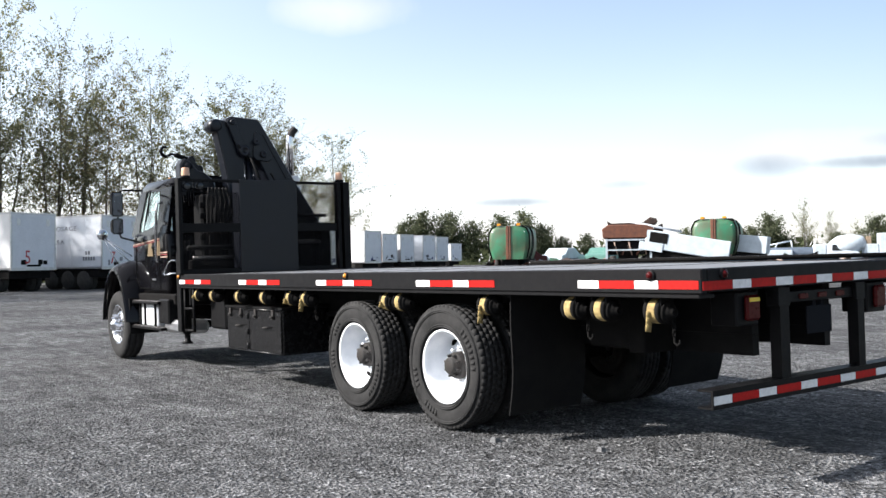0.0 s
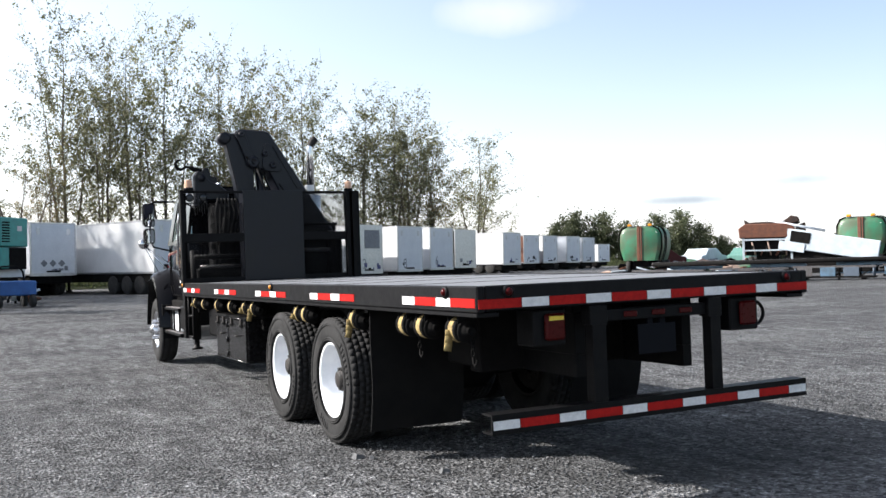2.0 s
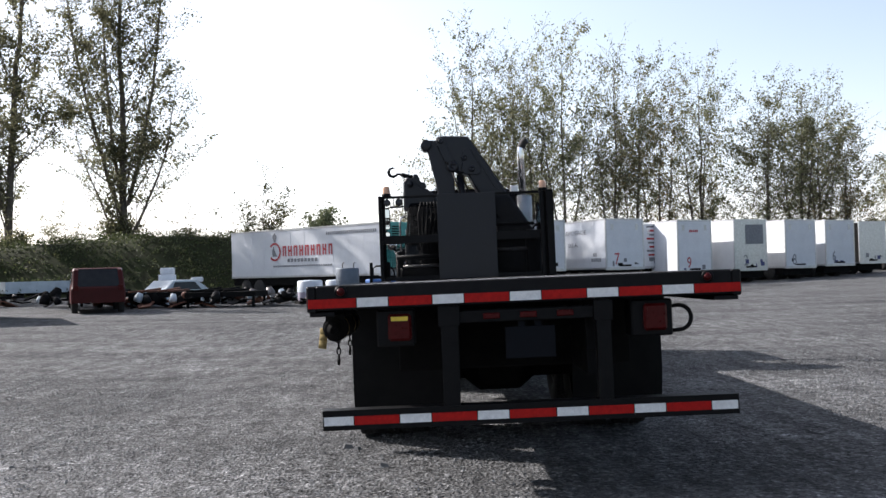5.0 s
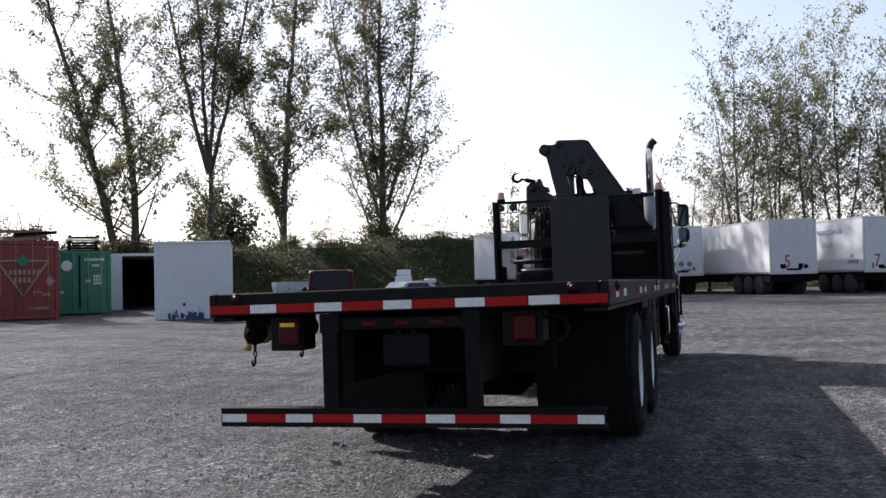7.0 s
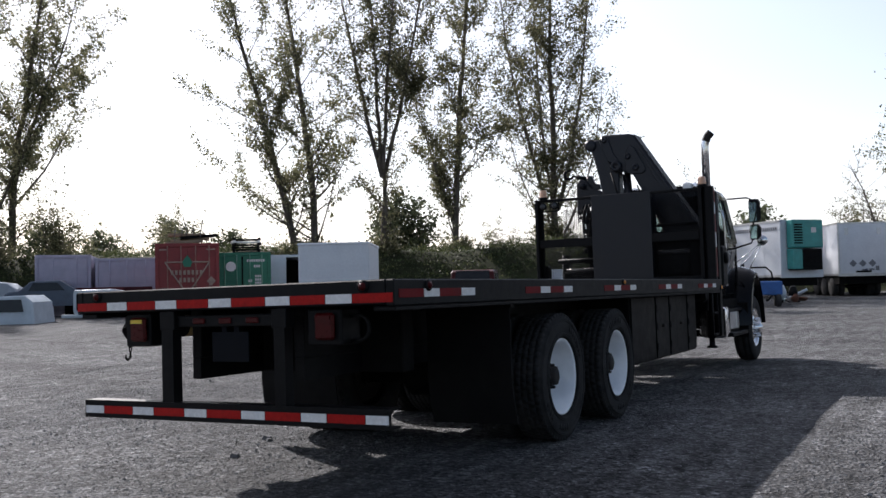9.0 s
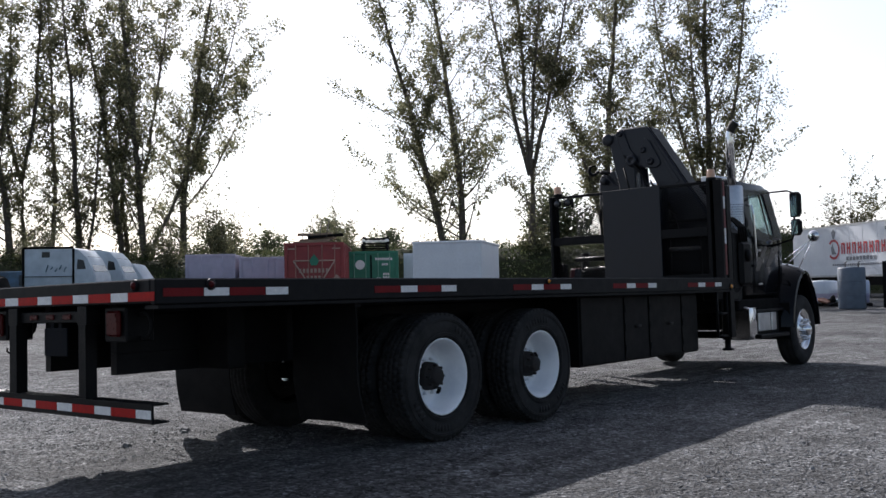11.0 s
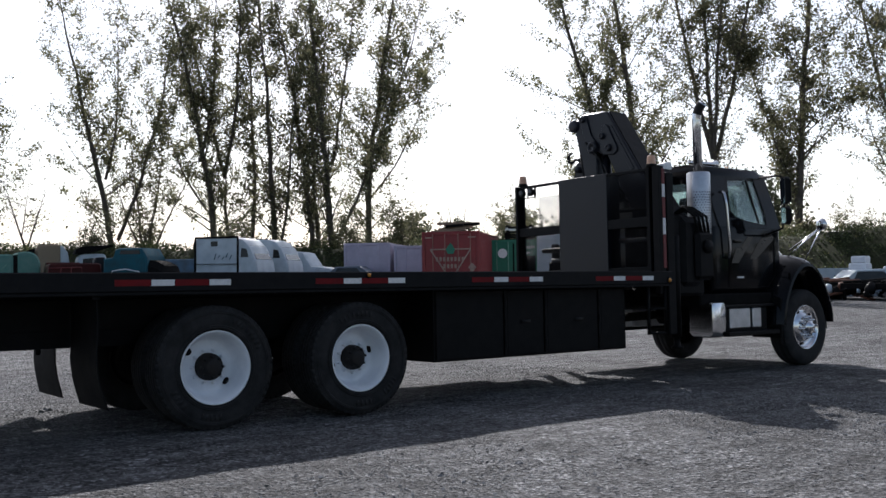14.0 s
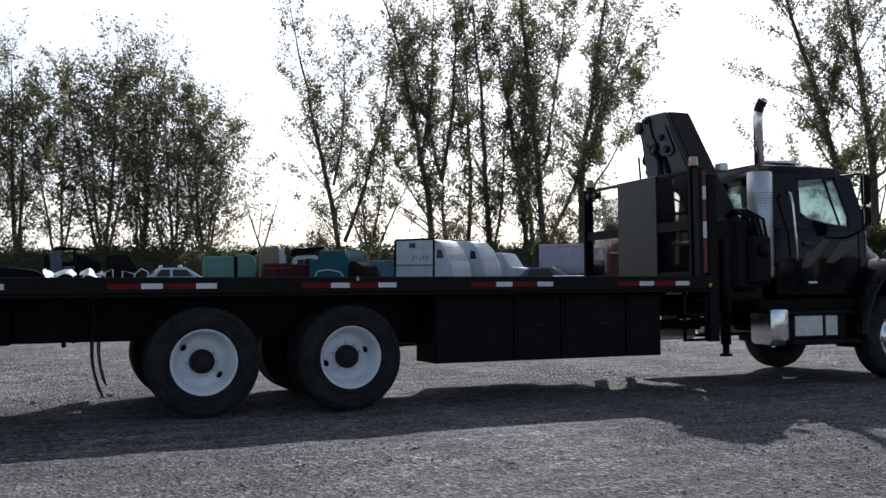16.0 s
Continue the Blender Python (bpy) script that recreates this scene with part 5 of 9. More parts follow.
loft(bm, [[(-1.16, 12.00, 0.48), (-1.16, 12.00, 0.86), (-1.1, 12.05, 0.86), (-1.1, 12.05, 0.48)], [(-1.05, 12.17, 0.48), (-1.05, 12.17, 0.86), (-1.02, 12.15, 0.86), (-1.02, 12.15, 0.48)],
          [(1.05, 12.17, 0.48), (1.05, 12.17, 0.86), (1.02, 12.15, 0.86), (1.02, 12.15, 0.48)], [(1.16, 12.00, 0.48), (1.16, 12.00, 0.86), (1.1, 12.05, 0.86), (1.1, 12.05, 0.48)]])
part("front_bumper", bm, M_FRAME, truck)
bm = bmesh.new()
tube(bm, [(-1.0, 11.45, 0.5), (-0.6, 11.45, 0.44), (0.6, 11.45, 0.44), (1.0, 11.45, 0.5)], 0.06, 10)
box(bm, -0.3, 0.3, 10.0, 11.4, 0.6, 1.0, 0.05)
part("front_axle", bm, M_UNDER, truck)

# fuel tank and steps on the right, battery box and steps on the left
bm = bmesh.new()
rings = []
for y in (9.45, 9.48, 9.69, 9.72):
    d = 0.02 if y in (9.45, 9.72) else 0.0
    rings.append([(0.74 + d, y, 0.52), (0.8, y, 0.46 + d), (1.07, y, 0.455 + d), (1.12, y, 0.48 + d), (1.14 - d, y, 0.54), (1.14 - d, y, 0.84), (1.12, y, 0.9 - d), (1.07, y, 0.92 - d), (0.8, y, 0.92 - d), (0.74 + d, y, 0.86)])
loft(bm, rings)
part("fuel_tank", bm, M_CHROME, truck, "bright aluminium tank")
for a, b in ((9.85, 10.29), (10.34, 10.53)):
    bm = bmesh.new()
    box(bm, 0.75, 1.1, a, b, 0.56, 0.82, 0.012)
    part("tank_panel", bm, M_ALU, truck)
bm = bmesh.new()
box(bm, 0.7, 1.17, 9.73, 10.85, 0.46, 0.52, 0.01)
box(bm, 0.7, 1.1, 9.73, 10.85, 0.83, 0.87, 0.01)
box(bm, 0.7, 1.07, 9.74, 10.7, 0.52, 0.83, 0.01)
part("cab_step", bm, M_FRAME, truck)
for y0, y1, z, lab in ((9.6, 11.0, 0.5, "lower tread-plate cab step"), (9.72, 10.82, 0.875, "upper tread-plate cab step")):
    bm = bmesh.new()
    box(bm, -1.15, -0.72, y0, y1, z, z + 0.04, 0.008)
    st = part("cab_step", bm, M_FRAME, truck, lab)
    for k in range(9):
        bm = bmesh.new()
        y = y0 + 0.06 + (y1 - y0 - 0.12) * k / 8
        bar(bm, (-1.14, y, z + 0.042), (-0.75, y, z + 0.042), 0.03, 0.01)
        part("tread_bar", bm, M_STEEL, st)
bm = bmesh.new()
box(bm, -1.05, -0.7, 10.0, 10.72, 0.545, 0.87, 0.015)
bb = part("battery_box", bm, M_RIM, truck, "white battery box between the cab steps")
for y in (10.06, 10.5, 10.7):
    bm = bmesh.new()
    box(bm, -1.075, -1.05, y - 0.02, y + 0.02, 0.545, 0.87, 0.004)
    part("box_strap", bm, M_FRAME, bb)
bm = bmesh.new()
box(bm, -1.06, -0.66, 8.98, 9.72, 0.47, 0.66, 0.05)
part("air_tank", bm, M_ALU, truck, "dull aluminium tank below the side box")
bm = bmesh.new()
box(bm, -1.1, -0.7, 9.42, 9.82, 0.6, 0.95, 0.02)
part("side_box", bm, M_FRAME, truck)
bm = bmesh.new()
box(bm, -1.02, 1.02, 9.35, 11.0, 0.86, 1.02, 0.02)
part("cab_floor_frame", bm, M_UNDER, truck)
bm = bmesh.new()
tube(bm, [(-1.0, 9.2, 1.5), (-1.1, 9.24, 1.5), (-1.1, 9.36, 1.47), (-1.1, 9.59, 1.32), (-1.1, 9.5, 1.3), (-1.1, 9.2, 1.32), (-1.0, 9.18, 1.32)], 0.012, 6)
part("grab_rail", bm, M_CHROME, truck)

# exhaust stack
EX, EY = 0.93, 9.5
bm = bmesh.new()
tube(bm, [(EX, EY, 1.2), (EX, EY, 1.75)], 0.065, 14)
tube(bm, [(EX, EY, 1.75), (EX, EY, 2.5)], 0.1, 18)
tube(bm, [(EX, EY, 2.5), (EX, EY, 3.28), (EX + 0.01, EY, 3.36), (EX + 0.045, EY + 0.005, 3.44), (EX + 0.1, EY + 0.01, 3.5)], 0.058, 16)
exh = part("exhaust_pipe", bm, M_CHROME, truck, "chrome exhaust stack with a curved tip")
bm = bmesh.new()
lathe(bm, [(0.0, 0.05), (0.004, 0.001)], 14, "z", (0, 0, 0))
bmesh.ops.transform(bm, matrix=Matrix.Translation((EX + 0.098, EY + 0.01, 3.498)) @ Matrix.Rotation(radians(45), 4, "Y"), verts=bm.verts)
part("soot_mouth", bm, M_UNDER, exh)
bm = bmesh.new()
tube(bm, [(EX + 0.012, EY, 3.365), (EX + 0.045, EY + 0.005, 3.44), (EX + 0.097, EY + 0.01, 3.497)], 0.0605, 16, False)
part("sooty_tip", bm, M_HUB, exh, "soot-blackened pipe end")
bm = bmesh.new()
arc = [radians(a) for a in range(-130, 131, 20)]
for r, flip in ((0.152, False),):
    rows = []
    for z in (1.3, 1.32, 2.58, 2.6):
        rr = r if z not in (1.3, 2.6) else r - 0.012
        rows.append([bm.verts.new((EX + rr * math.cos(a), EY + rr * math.sin(a), z)) for a in arc])
    for a, b in zip(rows, rows[1:]):
        for k in range(len(arc) - 1):
            bm.faces.new((a[k], a[k + 1], b[k + 1], b[k]))
part("heat_shield", bm, M_ALU, exh, "perforated bright heat shield")
for k in range(28):
    for j in range(10):
        a = radians(-75 + 14 * j + (7 if k % 2 else 0))
        if k > 26:
            continue
        bm = bmesh.new()
        z = 1.45 + 0.034 * k
        d = Vector((math.cos(a), math.sin(a), 0))
        t = Vector((-math.sin(a), math.cos(a), 0))
        c = Vector((EX, EY, z)) + d * 0.1535
        v = [bm.verts.new(c + t * i * 0.0085 + Vector((0, 0, j2 * 0.011))) for i, j2 in ((-1, 0), (0, -1), (1, 0), (0, 1))]
        bm.faces.new(v)
        b2 = [bm.verts.new(p.co - d * 0.004) for p in v]
        for i in range(4):
            bm.faces.new((v[i], b2[i], b2[(i + 1) % 4], v[(i + 1) % 4]))
        part("shield_slot", bm, M_UNDER, exh)


# ---- ground ----
def spaced(lo, hi, fine_lo, fine_hi, step, growth):
    v = list(np.arange(fine_lo, fine_hi + 1e-6, step))
    d, x = step, fine_hi
    while x < hi:
        d *= growth
        x += d
        v.append(min(x, hi))
    d, x = step, fine_lo
    while x > lo:
        d *= growth
        x -= d
        v.insert(0, max(x, lo))
    return v


def make_ground():
    xs = spaced(-1500, 1500, -14, 18, 0.25, 1.22)
    ys = spaced(-1500, 1500, -9, 20, 0.25, 1.22)
    verts = []
    for y in ys:
        for x in xs:
            n = 0.0
            if abs(x) < 60 and abs(y) < 60:
                n = 0.02 * noise.noise((x * 0.45, y * 0.45, 0)) + 0.012 * noise.noise((x * 1.7, y * 1.7, 3))
                for px, py, pr in ((4.6, 4.2, 0.3), (3.4, -0.8, 0.22), (6.0, 3.3, 0.26), (-3.6, 0.9, 0.25), (5.2, 2.2, 0.2)):
                    n -= 0.035 * math.exp(-((x - px) ** 2 + (y - py) ** 2) / pr ** 2)
                if -1.6 < x < 1.6 and 2.2 < y < 12.8:
                    n -= 0.012
            verts.append((x, y, ground_z(x, y) + n - 0.004))
    w = len(xs)
    faces = [(j * w + i, j * w + i + 1, (j + 1) * w + i + 1, (j + 1) * w + i) for j in range(len(ys) - 1) for i in range(w - 1)]
    me = bpy.data.meshes.new("ground")
    me.from_pydata(verts, [], faces)
    me.polygons.foreach_set("use_smooth", [True] * len(faces))
    me.materials.append(M_GROUND)
    return tagged(new("ground", me), "dark grey crushed-stone yard with worn lanes", "ground", kind="structure")


ground = make_ground()


def make_gravel(name, count, area, size, label, seed, density=None):
    """Loose stones as one joined mesh."""
    rng = np.random.RandomState(seed)
    base = np.array([(1, 0, 0), (-0.6, 0.8, 0), (-0.5, -0.85, 0), (0.1, 0.1, 0.75), (0.3, 0.75, 0.35), (-0.1, -0.15, -0.5)])
    tri = np.array([(0, 4, 3), (4, 1, 3), (1, 2, 3), (2, 0, 3), (4, 0, 5), (1, 4, 5), (2, 1, 5), (0, 2, 5)])
    verts, faces = [], []
    made = 0
    while made < count:
        x, y = rng.uniform(area[0], area[1]), rng.uniform(area[2], area[3])
        if density and rng.rand() > density(x, y):
            continue
        s = size * math.exp(rng.normal(0, 0.38))
        a = rng.uniform(0, 6.28)
        c, sn = math.cos(a), math.sin(a)
        p = base * (s * rng.uniform(0.7, 1.3), s * rng.uniform(0.6, 1.1), s * rng.uniform(0.35, 0.7)) + rng.uniform(-0.2, 0.2, (6, 3)) * s
        p = np.stack([p[:, 0] * c - p[:, 1] * sn + x, p[:, 0] * sn + p[:, 1] * c + y, p[:, 2] + ground_z(x, y) + 0.1 * s], 1)
        verts.append(p)
        faces.append(tri + 6 * made)
        made += 1
    me = bpy.data.meshes.new(name)
    me.from_pydata(np.concatenate(verts).tolist(), [], np.concatenate(faces).tolist())
    me.materials.append(M_STONE)
    return tagged(new(name, me), label, "gravel", kind="stuff")


def lanes(x, y):
    return 0.22 + 0.78 * smooth_step(-0.02, 0.3, noise.noise((x * 0.35, y * 0.35, 7)) + 0.25 * noise.noise((x * 1.3, y * 1.3, 2)))


make_gravel("gravel", 84000, (-9, 14, -4.5, 9), 0.0078, "loose grey crushed stone on the yard", 3, lanes)
make_gravel("gravel", 2200, (-8, 13, -4, 8), 0.0115, "scattered coarser grey stones on the yard", 5, lanes)


# ---- trailers ----
U_ROT = 24.0
LETTER_MESHES = {}


def letters(text, size, mat, parent, m, name="lettering", width=1.0):
    """Flat painted characters from the built-in font, as a mesh part."""
    key = (text, size)
    if key not in LETTER_MESHES:
        cu = bpy.data.curves.new("lettering", "FONT")
        cu.body, cu.size, cu.extrude, cu.resolution_u = text, size, 0.002, 2
        ob = bpy.data.objects.new("lettering", cu)
        scene.collection.objects.link(ob)
        bpy.context.view_layer.update()
        me = bpy.data.meshes.new_from_object(ob.evaluated_get(bpy.context.evaluated_depsgraph_get()))
        bpy.data.objects.remove(ob)
        LETTER_MESHES[key] = me
    me = LETTER_MESHES[key].copy()
    me.materials.clear()
    me.materials.append(mat)
    o = new(name, me)
    o.parent = parent
    o.matrix_basis = m @ Matrix.Diagonal((width, 1, 1, 1))
    return o


def front_face(x, y, z):
    """Pose of lettering on a wall that looks along -y."""
    return pose(x, y, z, 90, 0, 0)


def left_face(x, y, z):
    """Pose of lettering on a wall that looks along -x."""
    return pose(x, y, z, 90, 0, -90)


TRAILER_WHEEL = None


def far_wheel(parent, x, y, z, r=0.5, w=0.28):
    global TRAILER_WHEEL
    if TRAILER_WHEEL is None:
        bm = bmesh.new()
        lathe(bm, [(-0.14, 0.001), (-0.14, 0.46), (-0.11, 0.5), (0.11, 0.5), (0.14, 0.46), (0.14, 0.28), (0.06, 0.25), (0.06, 0.001)], 20)
        TRAILER_WHEEL = finish(bm, "wheel", M_TYRE_OLD)
    o = new("wheel", TRAILER_WHEEL)
    o.parent = parent
    o.matrix_basis = pose(x, y, z) @ Matrix.Diagonal((w / 0.28, r / 0.5, r / 0.5, 1))
    return o


def trailer(cx, cy, length, label, side=None, end=None, rot=U_ROT, number="", word="", top=4.05, group="row of parked trailers", marks=True, seed=0, ribs=0):
    """A box trailer; (cx, cy) is the left corner of its near end."""
    rng = random.Random(seed)
    z0 = ground_z(cx, cy)
    t = thing("box_trailer", label, "trailer", group, at=Matrix.Translation((cx, cy, z0)) @ pose(0, 0, 0, 0, 0, rot))
    h, fl, w = top - z0, 1.16 if cx < 13 or not marks else 0.8, 2.58
    side, end = side or M_TRAILER, end or M_TRAILER
    bm = bmesh.new()
    box(bm, 0, w, 0, length, fl, h - 0.02, 0.02)
    body = part("body", bm, side, t)
    bm = bmesh.new()
    box(bm, 0.05, w - 0.05, -0.012, 0.0, fl + 0.06, h - 0.1)
    part("end_panel", bm, end, t)
    for x0, x1, zz0, zz1 in ((0, w, h - 0.1, h), (0, w, fl - 0.09, fl + 0.06), (0, 0.07, fl, h - 0.05), (w - 0.07, w, fl, h - 0.05)):
        bm = bmesh.new()
        box(bm, x0 - 0.012, x1 + 0.012, -0.03, 0.05, zz0, zz1)
        part("end_frame", bm, M_ALU if marks else side, t)
    for zz in (h - 0.05, fl):
        bm = bmesh.new()
        box(bm, -0.015, 0.0, 0.05, length, zz - 0.05, zz + 0.05)
        part("side_rail", bm, M_ALU, t)
    if ribs:
        for k in range(ribs):
            bm = bmesh.new()
            z = fl + 0.1 + (h - fl - 0.25) * (k + 0.5) / ribs
            box(bm, -0.006, 0.0, 0.06, length, z - 0.035, z + 0.035)
            part("side_corrugation", bm, side, t)
    else:
        n = int(length / 1.22)
        for k in range(1, n):
            bm = bmesh.new()
            box(bm, -0.006, 0.0, k * 1.22 - 0.015, k * 1.22 + 0.015, fl + 0.06, h - 0.1)
            part("panel_seam", bm, side, t)
    # frame with an added dark slab, landing gear and axles
    bm = bmesh.new()
    box(bm, 0.6, 0.75, 0.4, length - 0.2, fl - 0.35, fl - 0.05)
    box(bm, w - 0.75, w - 0.6, 0.4, length - 0.2, fl - 0.35, fl - 0.05)
    # near-black slab added to stand in for the shade beneath the floor
    box(bm, 0.1, w - 0.1, 0.3, length - 0.1, fl - 0.5, fl - 0.05)
    part("chassis", bm, M_UNDER, t)
    for x in (0.5, w - 0.5):
        bm = bmesh.new()
        u = length - 2.6 if marks else 2.3
        box(bm, x - 0.06, x + 0.06, u, u + 0.14, 0.12, fl - 0.1)
        box(bm, x - 0.13, x + 0.13, u - 0.08, u + 0.22, 0.02, 0.12, 0.01)
        part("landing_leg", bm, M_UNDER, t)
    for y in ((1.5, 2.75, 4.1) if marks else (length - 2.6, length - 1.35)):
        for x in (0.18, 0.5, w - 0.5, w - 0.18):
            far_wheel(t, x, y, 0.5)
        bm = bmesh.new()
        tube(bm, [(0.3, y, 0.5), (w - 0.3, y, 0.5)], 0.07, 8)
        part("axle", bm, M_UNDER, t)
    if number:
        letters(number, 0.95, M_SIGN_RED if number in "5479" else M_SIGN_GREY, t, front_face(0.62 + rng.uniform(-0.15, 0.15), -0.016, fl + 0.14 + rng.uniform(0, 0.12)), "painted_number", 0.8)
    if marks:
        for k in range(rng.randint(3, 6)):
            bm = bmesh.new()
            x = rng.uniform(0.4, w - 0.5)
            z = fl + rng.choice((0.12, 0.2, 0.35))
            box(bm, x, x + rng.uniform(0.08, 0.35), -0.018, -0.012, z, z + rng.uniform(0.05, 0.3))
            part("end_marking", bm, rng.choice((M_SIGN_GREY, M_SIGN_BLUE, M_UNDER)), t)
        for x in (0.35, w - 0.55):
            bm = bmesh.new()
            box(bm, x, x + 0.2, -0.02, -0.012, h - 0.65, h - 0.3)
            part("vent_plate", bm, M_ALU, t)
        bm = bmesh.new()
        box(bm, w * 0.5 - 0.4, w * 0.5 + 0.4, -0.03, -0.014, fl + 0.1, fl + 0.2)
        part("hose_panel", bm, M_UNDER, t)
    if word:
        bm = bmesh.new()
        for k in range(word):
            box(bm, 0.9 + 0.14 * k, 1.0 + 0.14 * k, -0.018, -0.012, h - 0.75, h - 0.6)
        part("faded_marking", bm, M_SIGN_RED, t)
    return t


t1 = trailer(-1.35, 49.6, 13.5, "white box trailer with three diamond placards on its nose", seed=1)
for k in range(3):
    bm = bmesh.new()
    c = 0.75 + 0.5 * k
    plate(bm, [(c - 0.2, 1.75), (c, 1.55), (c + 0.2, 1.75), (c, 1.95)], "y", -0.02, -0.014)
    part("placard", bm, M_SIGN_GREY, t1)
t5 = trailer(4.42, 45.95, 15.0, "white corrugated box trailer with a red five on its end", number="5", side=M_TRAILER_WARM, seed=2, ribs=20)
t7 = trailer(9.0, 46.7, 14.6, "white box trailer with a red seven on its end", number="7", seed=3)
letters("REPOSAGE", 0.36, M_SIGN_GREY, t7, left_face(-0.016, 4.4, 3.15), "side_lettering", 1.45)
letters("U.S.A.", 0.34, M_SIGN_GREY, t7, left_face(-0.016, 3.9, 2.45), "side_lettering", 1.3)
for k, (y, l) in enumerate(((0.9, 0.5), (0.5, 1.0))):
    for j in range(5 if k else 2):
        bm = bmesh.new()
        box(bm, -0.016, -0.01, y + 0.2 * j, y + 0.2 * j + 0.13, 1.55 + 0.3 * (1 - k), 1.75 + 0.3 * (1 - k))
        part("side_marking", bm, M_SIGN_GREY, t7)
tr = trailer(12.3, 52.2, 12.0, "weathered grey trailer with rust-red scrawls on its doors", seed=4, top=3.95)
for k in range(9):
    bm = bmesh.new()
    z = 3.6 - 0.25 * k
    box(bm, 0.3 + 0.1 * (k % 3), 1.4 + 0.25 * (k % 4), -0.02, -0.013, z, z + 0.12)
    part("scrawled_marking", bm, M_SIGN_RED if k % 2 else M_SIGN_GREY, tr)
trailer(14.0, 50.5, 13.5, "white box trailer with a small red mark and a nine", number="9", word=5, seed=5)
tS = trailer(17.7, 51.4, 13.5, "white trailer with a red side letter and shiny nose", end=M_ALU, number="2", side=M_TRAILER_WARM, seed=6)
letters("S", 1.1, M_SIGN_RED, tS, left_face(-0.016, 3.6, 2.9), "side_lettering", 1.2)
bm = bmesh.new()
box(bm, 0.9, 2.3, -0.03, -0.012, 2.35, 3.55)
part("dark_panel", bm, M_SIGN_GREY, tS)
trailer(21.6, 53.5, 13.5, "white box trailer marked with an eight", number="8", side=M_TRAILER_WARM, seed=7)
trailer(25.0, 55.5, 13.5, "white box trailer marked with a six", number="6", seed=8)
trailer(28.9, 59.2, 12.5, "dark-sided trailer with a dented shiny nose", side=M_UNDER, end=M_ALU, seed=9)
trailer(36.4, 64.8, 13.5, "white corrugated box trailer", side=M_TRAILER_WARM, seed=10, ribs=14)
trailer(42.6, 71.6, 12.0, "white trailer with a red-brown side panel", side=M_RUST, seed=11)
trailer(46.0, 73.6, 13.5, "white box trailer in the far end of the row", seed=12)
trailer(50.4, 76.0, 13.5, "white box trailer with blue marks", seed=13)
trailer(55.5, 80.5, 13.5, "white box trailer last but one in the row", seed=14)
trailer(60.5, 84.5, 8.0, "short low white trailer at the end of the row", seed=15, top=3.4)

# refrigerated trailer with the teal cooling unit on its nose
cw = trailer(-3.48, 44.35, 13.0, "white refrigerated trailer with red lettering and teal cooling unit", rot=48.5, marks=False, group="", seed=20)
bm = bmesh.new()
box(bm, 0.35, 2.25, -0.5, -0.035, 2.55, 3.95, 0.05)
un = part("cooling_unit", bm, M_TEAL, cw, "teal cooling unit")
bm = bmesh.new()
box(bm, 0.4, 2.2, -0.46, -0.035, 1.45, 2.5, 0.03)
part("unit_engine_bay", bm, M_UNDER, un)
bm = bmesh.new()
box(bm, 0.36, 0.95, -0.48, -0.03, 1.5, 2.5, 0.02)
part("unit_side_door", bm, M_TEAL, un)
for k in range(8):
    bm = bmesh.new()
    box(bm, 0.45, 0.95, -0.52, -0.49, 2.75 + 0.13 * k, 2.82 + 0.13 * k)
    part("louvre", bm, M_UNDER, un)
bm = bmesh.new()
box(bm, 1.5, 1.8, -0.51, -0.49, 3.3, 3.55)
part("unit_plate", bm, M_LAMP_CLEAR, un)
# lettering on its side as plain bars, with the round emblem
for j in range(9):
    bm = bmesh.new()
    y = 8.1 - 0.5 * j
    box(bm, -0.02, -0.012, y - 0.4, y - 0.3, 2.35, 2.95)
    box(bm, -0.02, -0.012, y - 0.18, y - 0.08, 2.35, 2.95)
    box(bm, -0.02, -0.012, y - 0.31, y - 0.17, 2.6 if j % 2 else 2.84, 2.72 if j % 2 else 2.95)
    part("red_lettering_bar", bm, M_SIGN_RED, cw)
bm = bmesh.new()
ring = [(8.75 + 0.55 * math.cos(a), 2.62 + 0.55 * math.sin(a)) for a in (radians(40 + 280 * k / 20) for k in range(21))]
inner = [(8.75 + 0.43 * math.cos(a), 2.62 + 0.43 * math.sin(a)) for a in (radians(40 + 280 * k / 20) for k in range(21))]
for k in range(20):
    plate(bm, [ring[k], ring[k + 1], inner[k + 1], inner[k]], "x", -0.02, -0.012)
part("emblem_ring", bm, M_SIGN_RED, cw)
bm = bmesh.new()
plate(bm, [(8.5, 2.35), (8.95, 2.35), (9.0, 2.7), (8.85, 2.95), (8.7, 2.6)], "x", -0.02, -0.012)
plate(bm, [(8.68, 3.2), (8.82, 3.2), (8.95, 3.55), (8.75, 3.75), (8.55, 3.55)], "x", -0.02, -0.012)
part("emblem_mark", bm, M_SIGN_GREY, cw)
for y0, n, z, hgt, step in ((7.6, 9, 2.0, 0.2, 0.3), (8.9, 26, 1.72, 0.1, 0.2), (4.2, 26, 3.45, 0.17, 0.155)):
    for j in range(n):
        bm = bmesh.new()
        box(bm, -0.018, -0.012, y0 - step * j - step * 0.72, y0 - step * j, z, z + hgt)
        part("small_lettering_bar", bm, M_SIGN_GREY, cw)


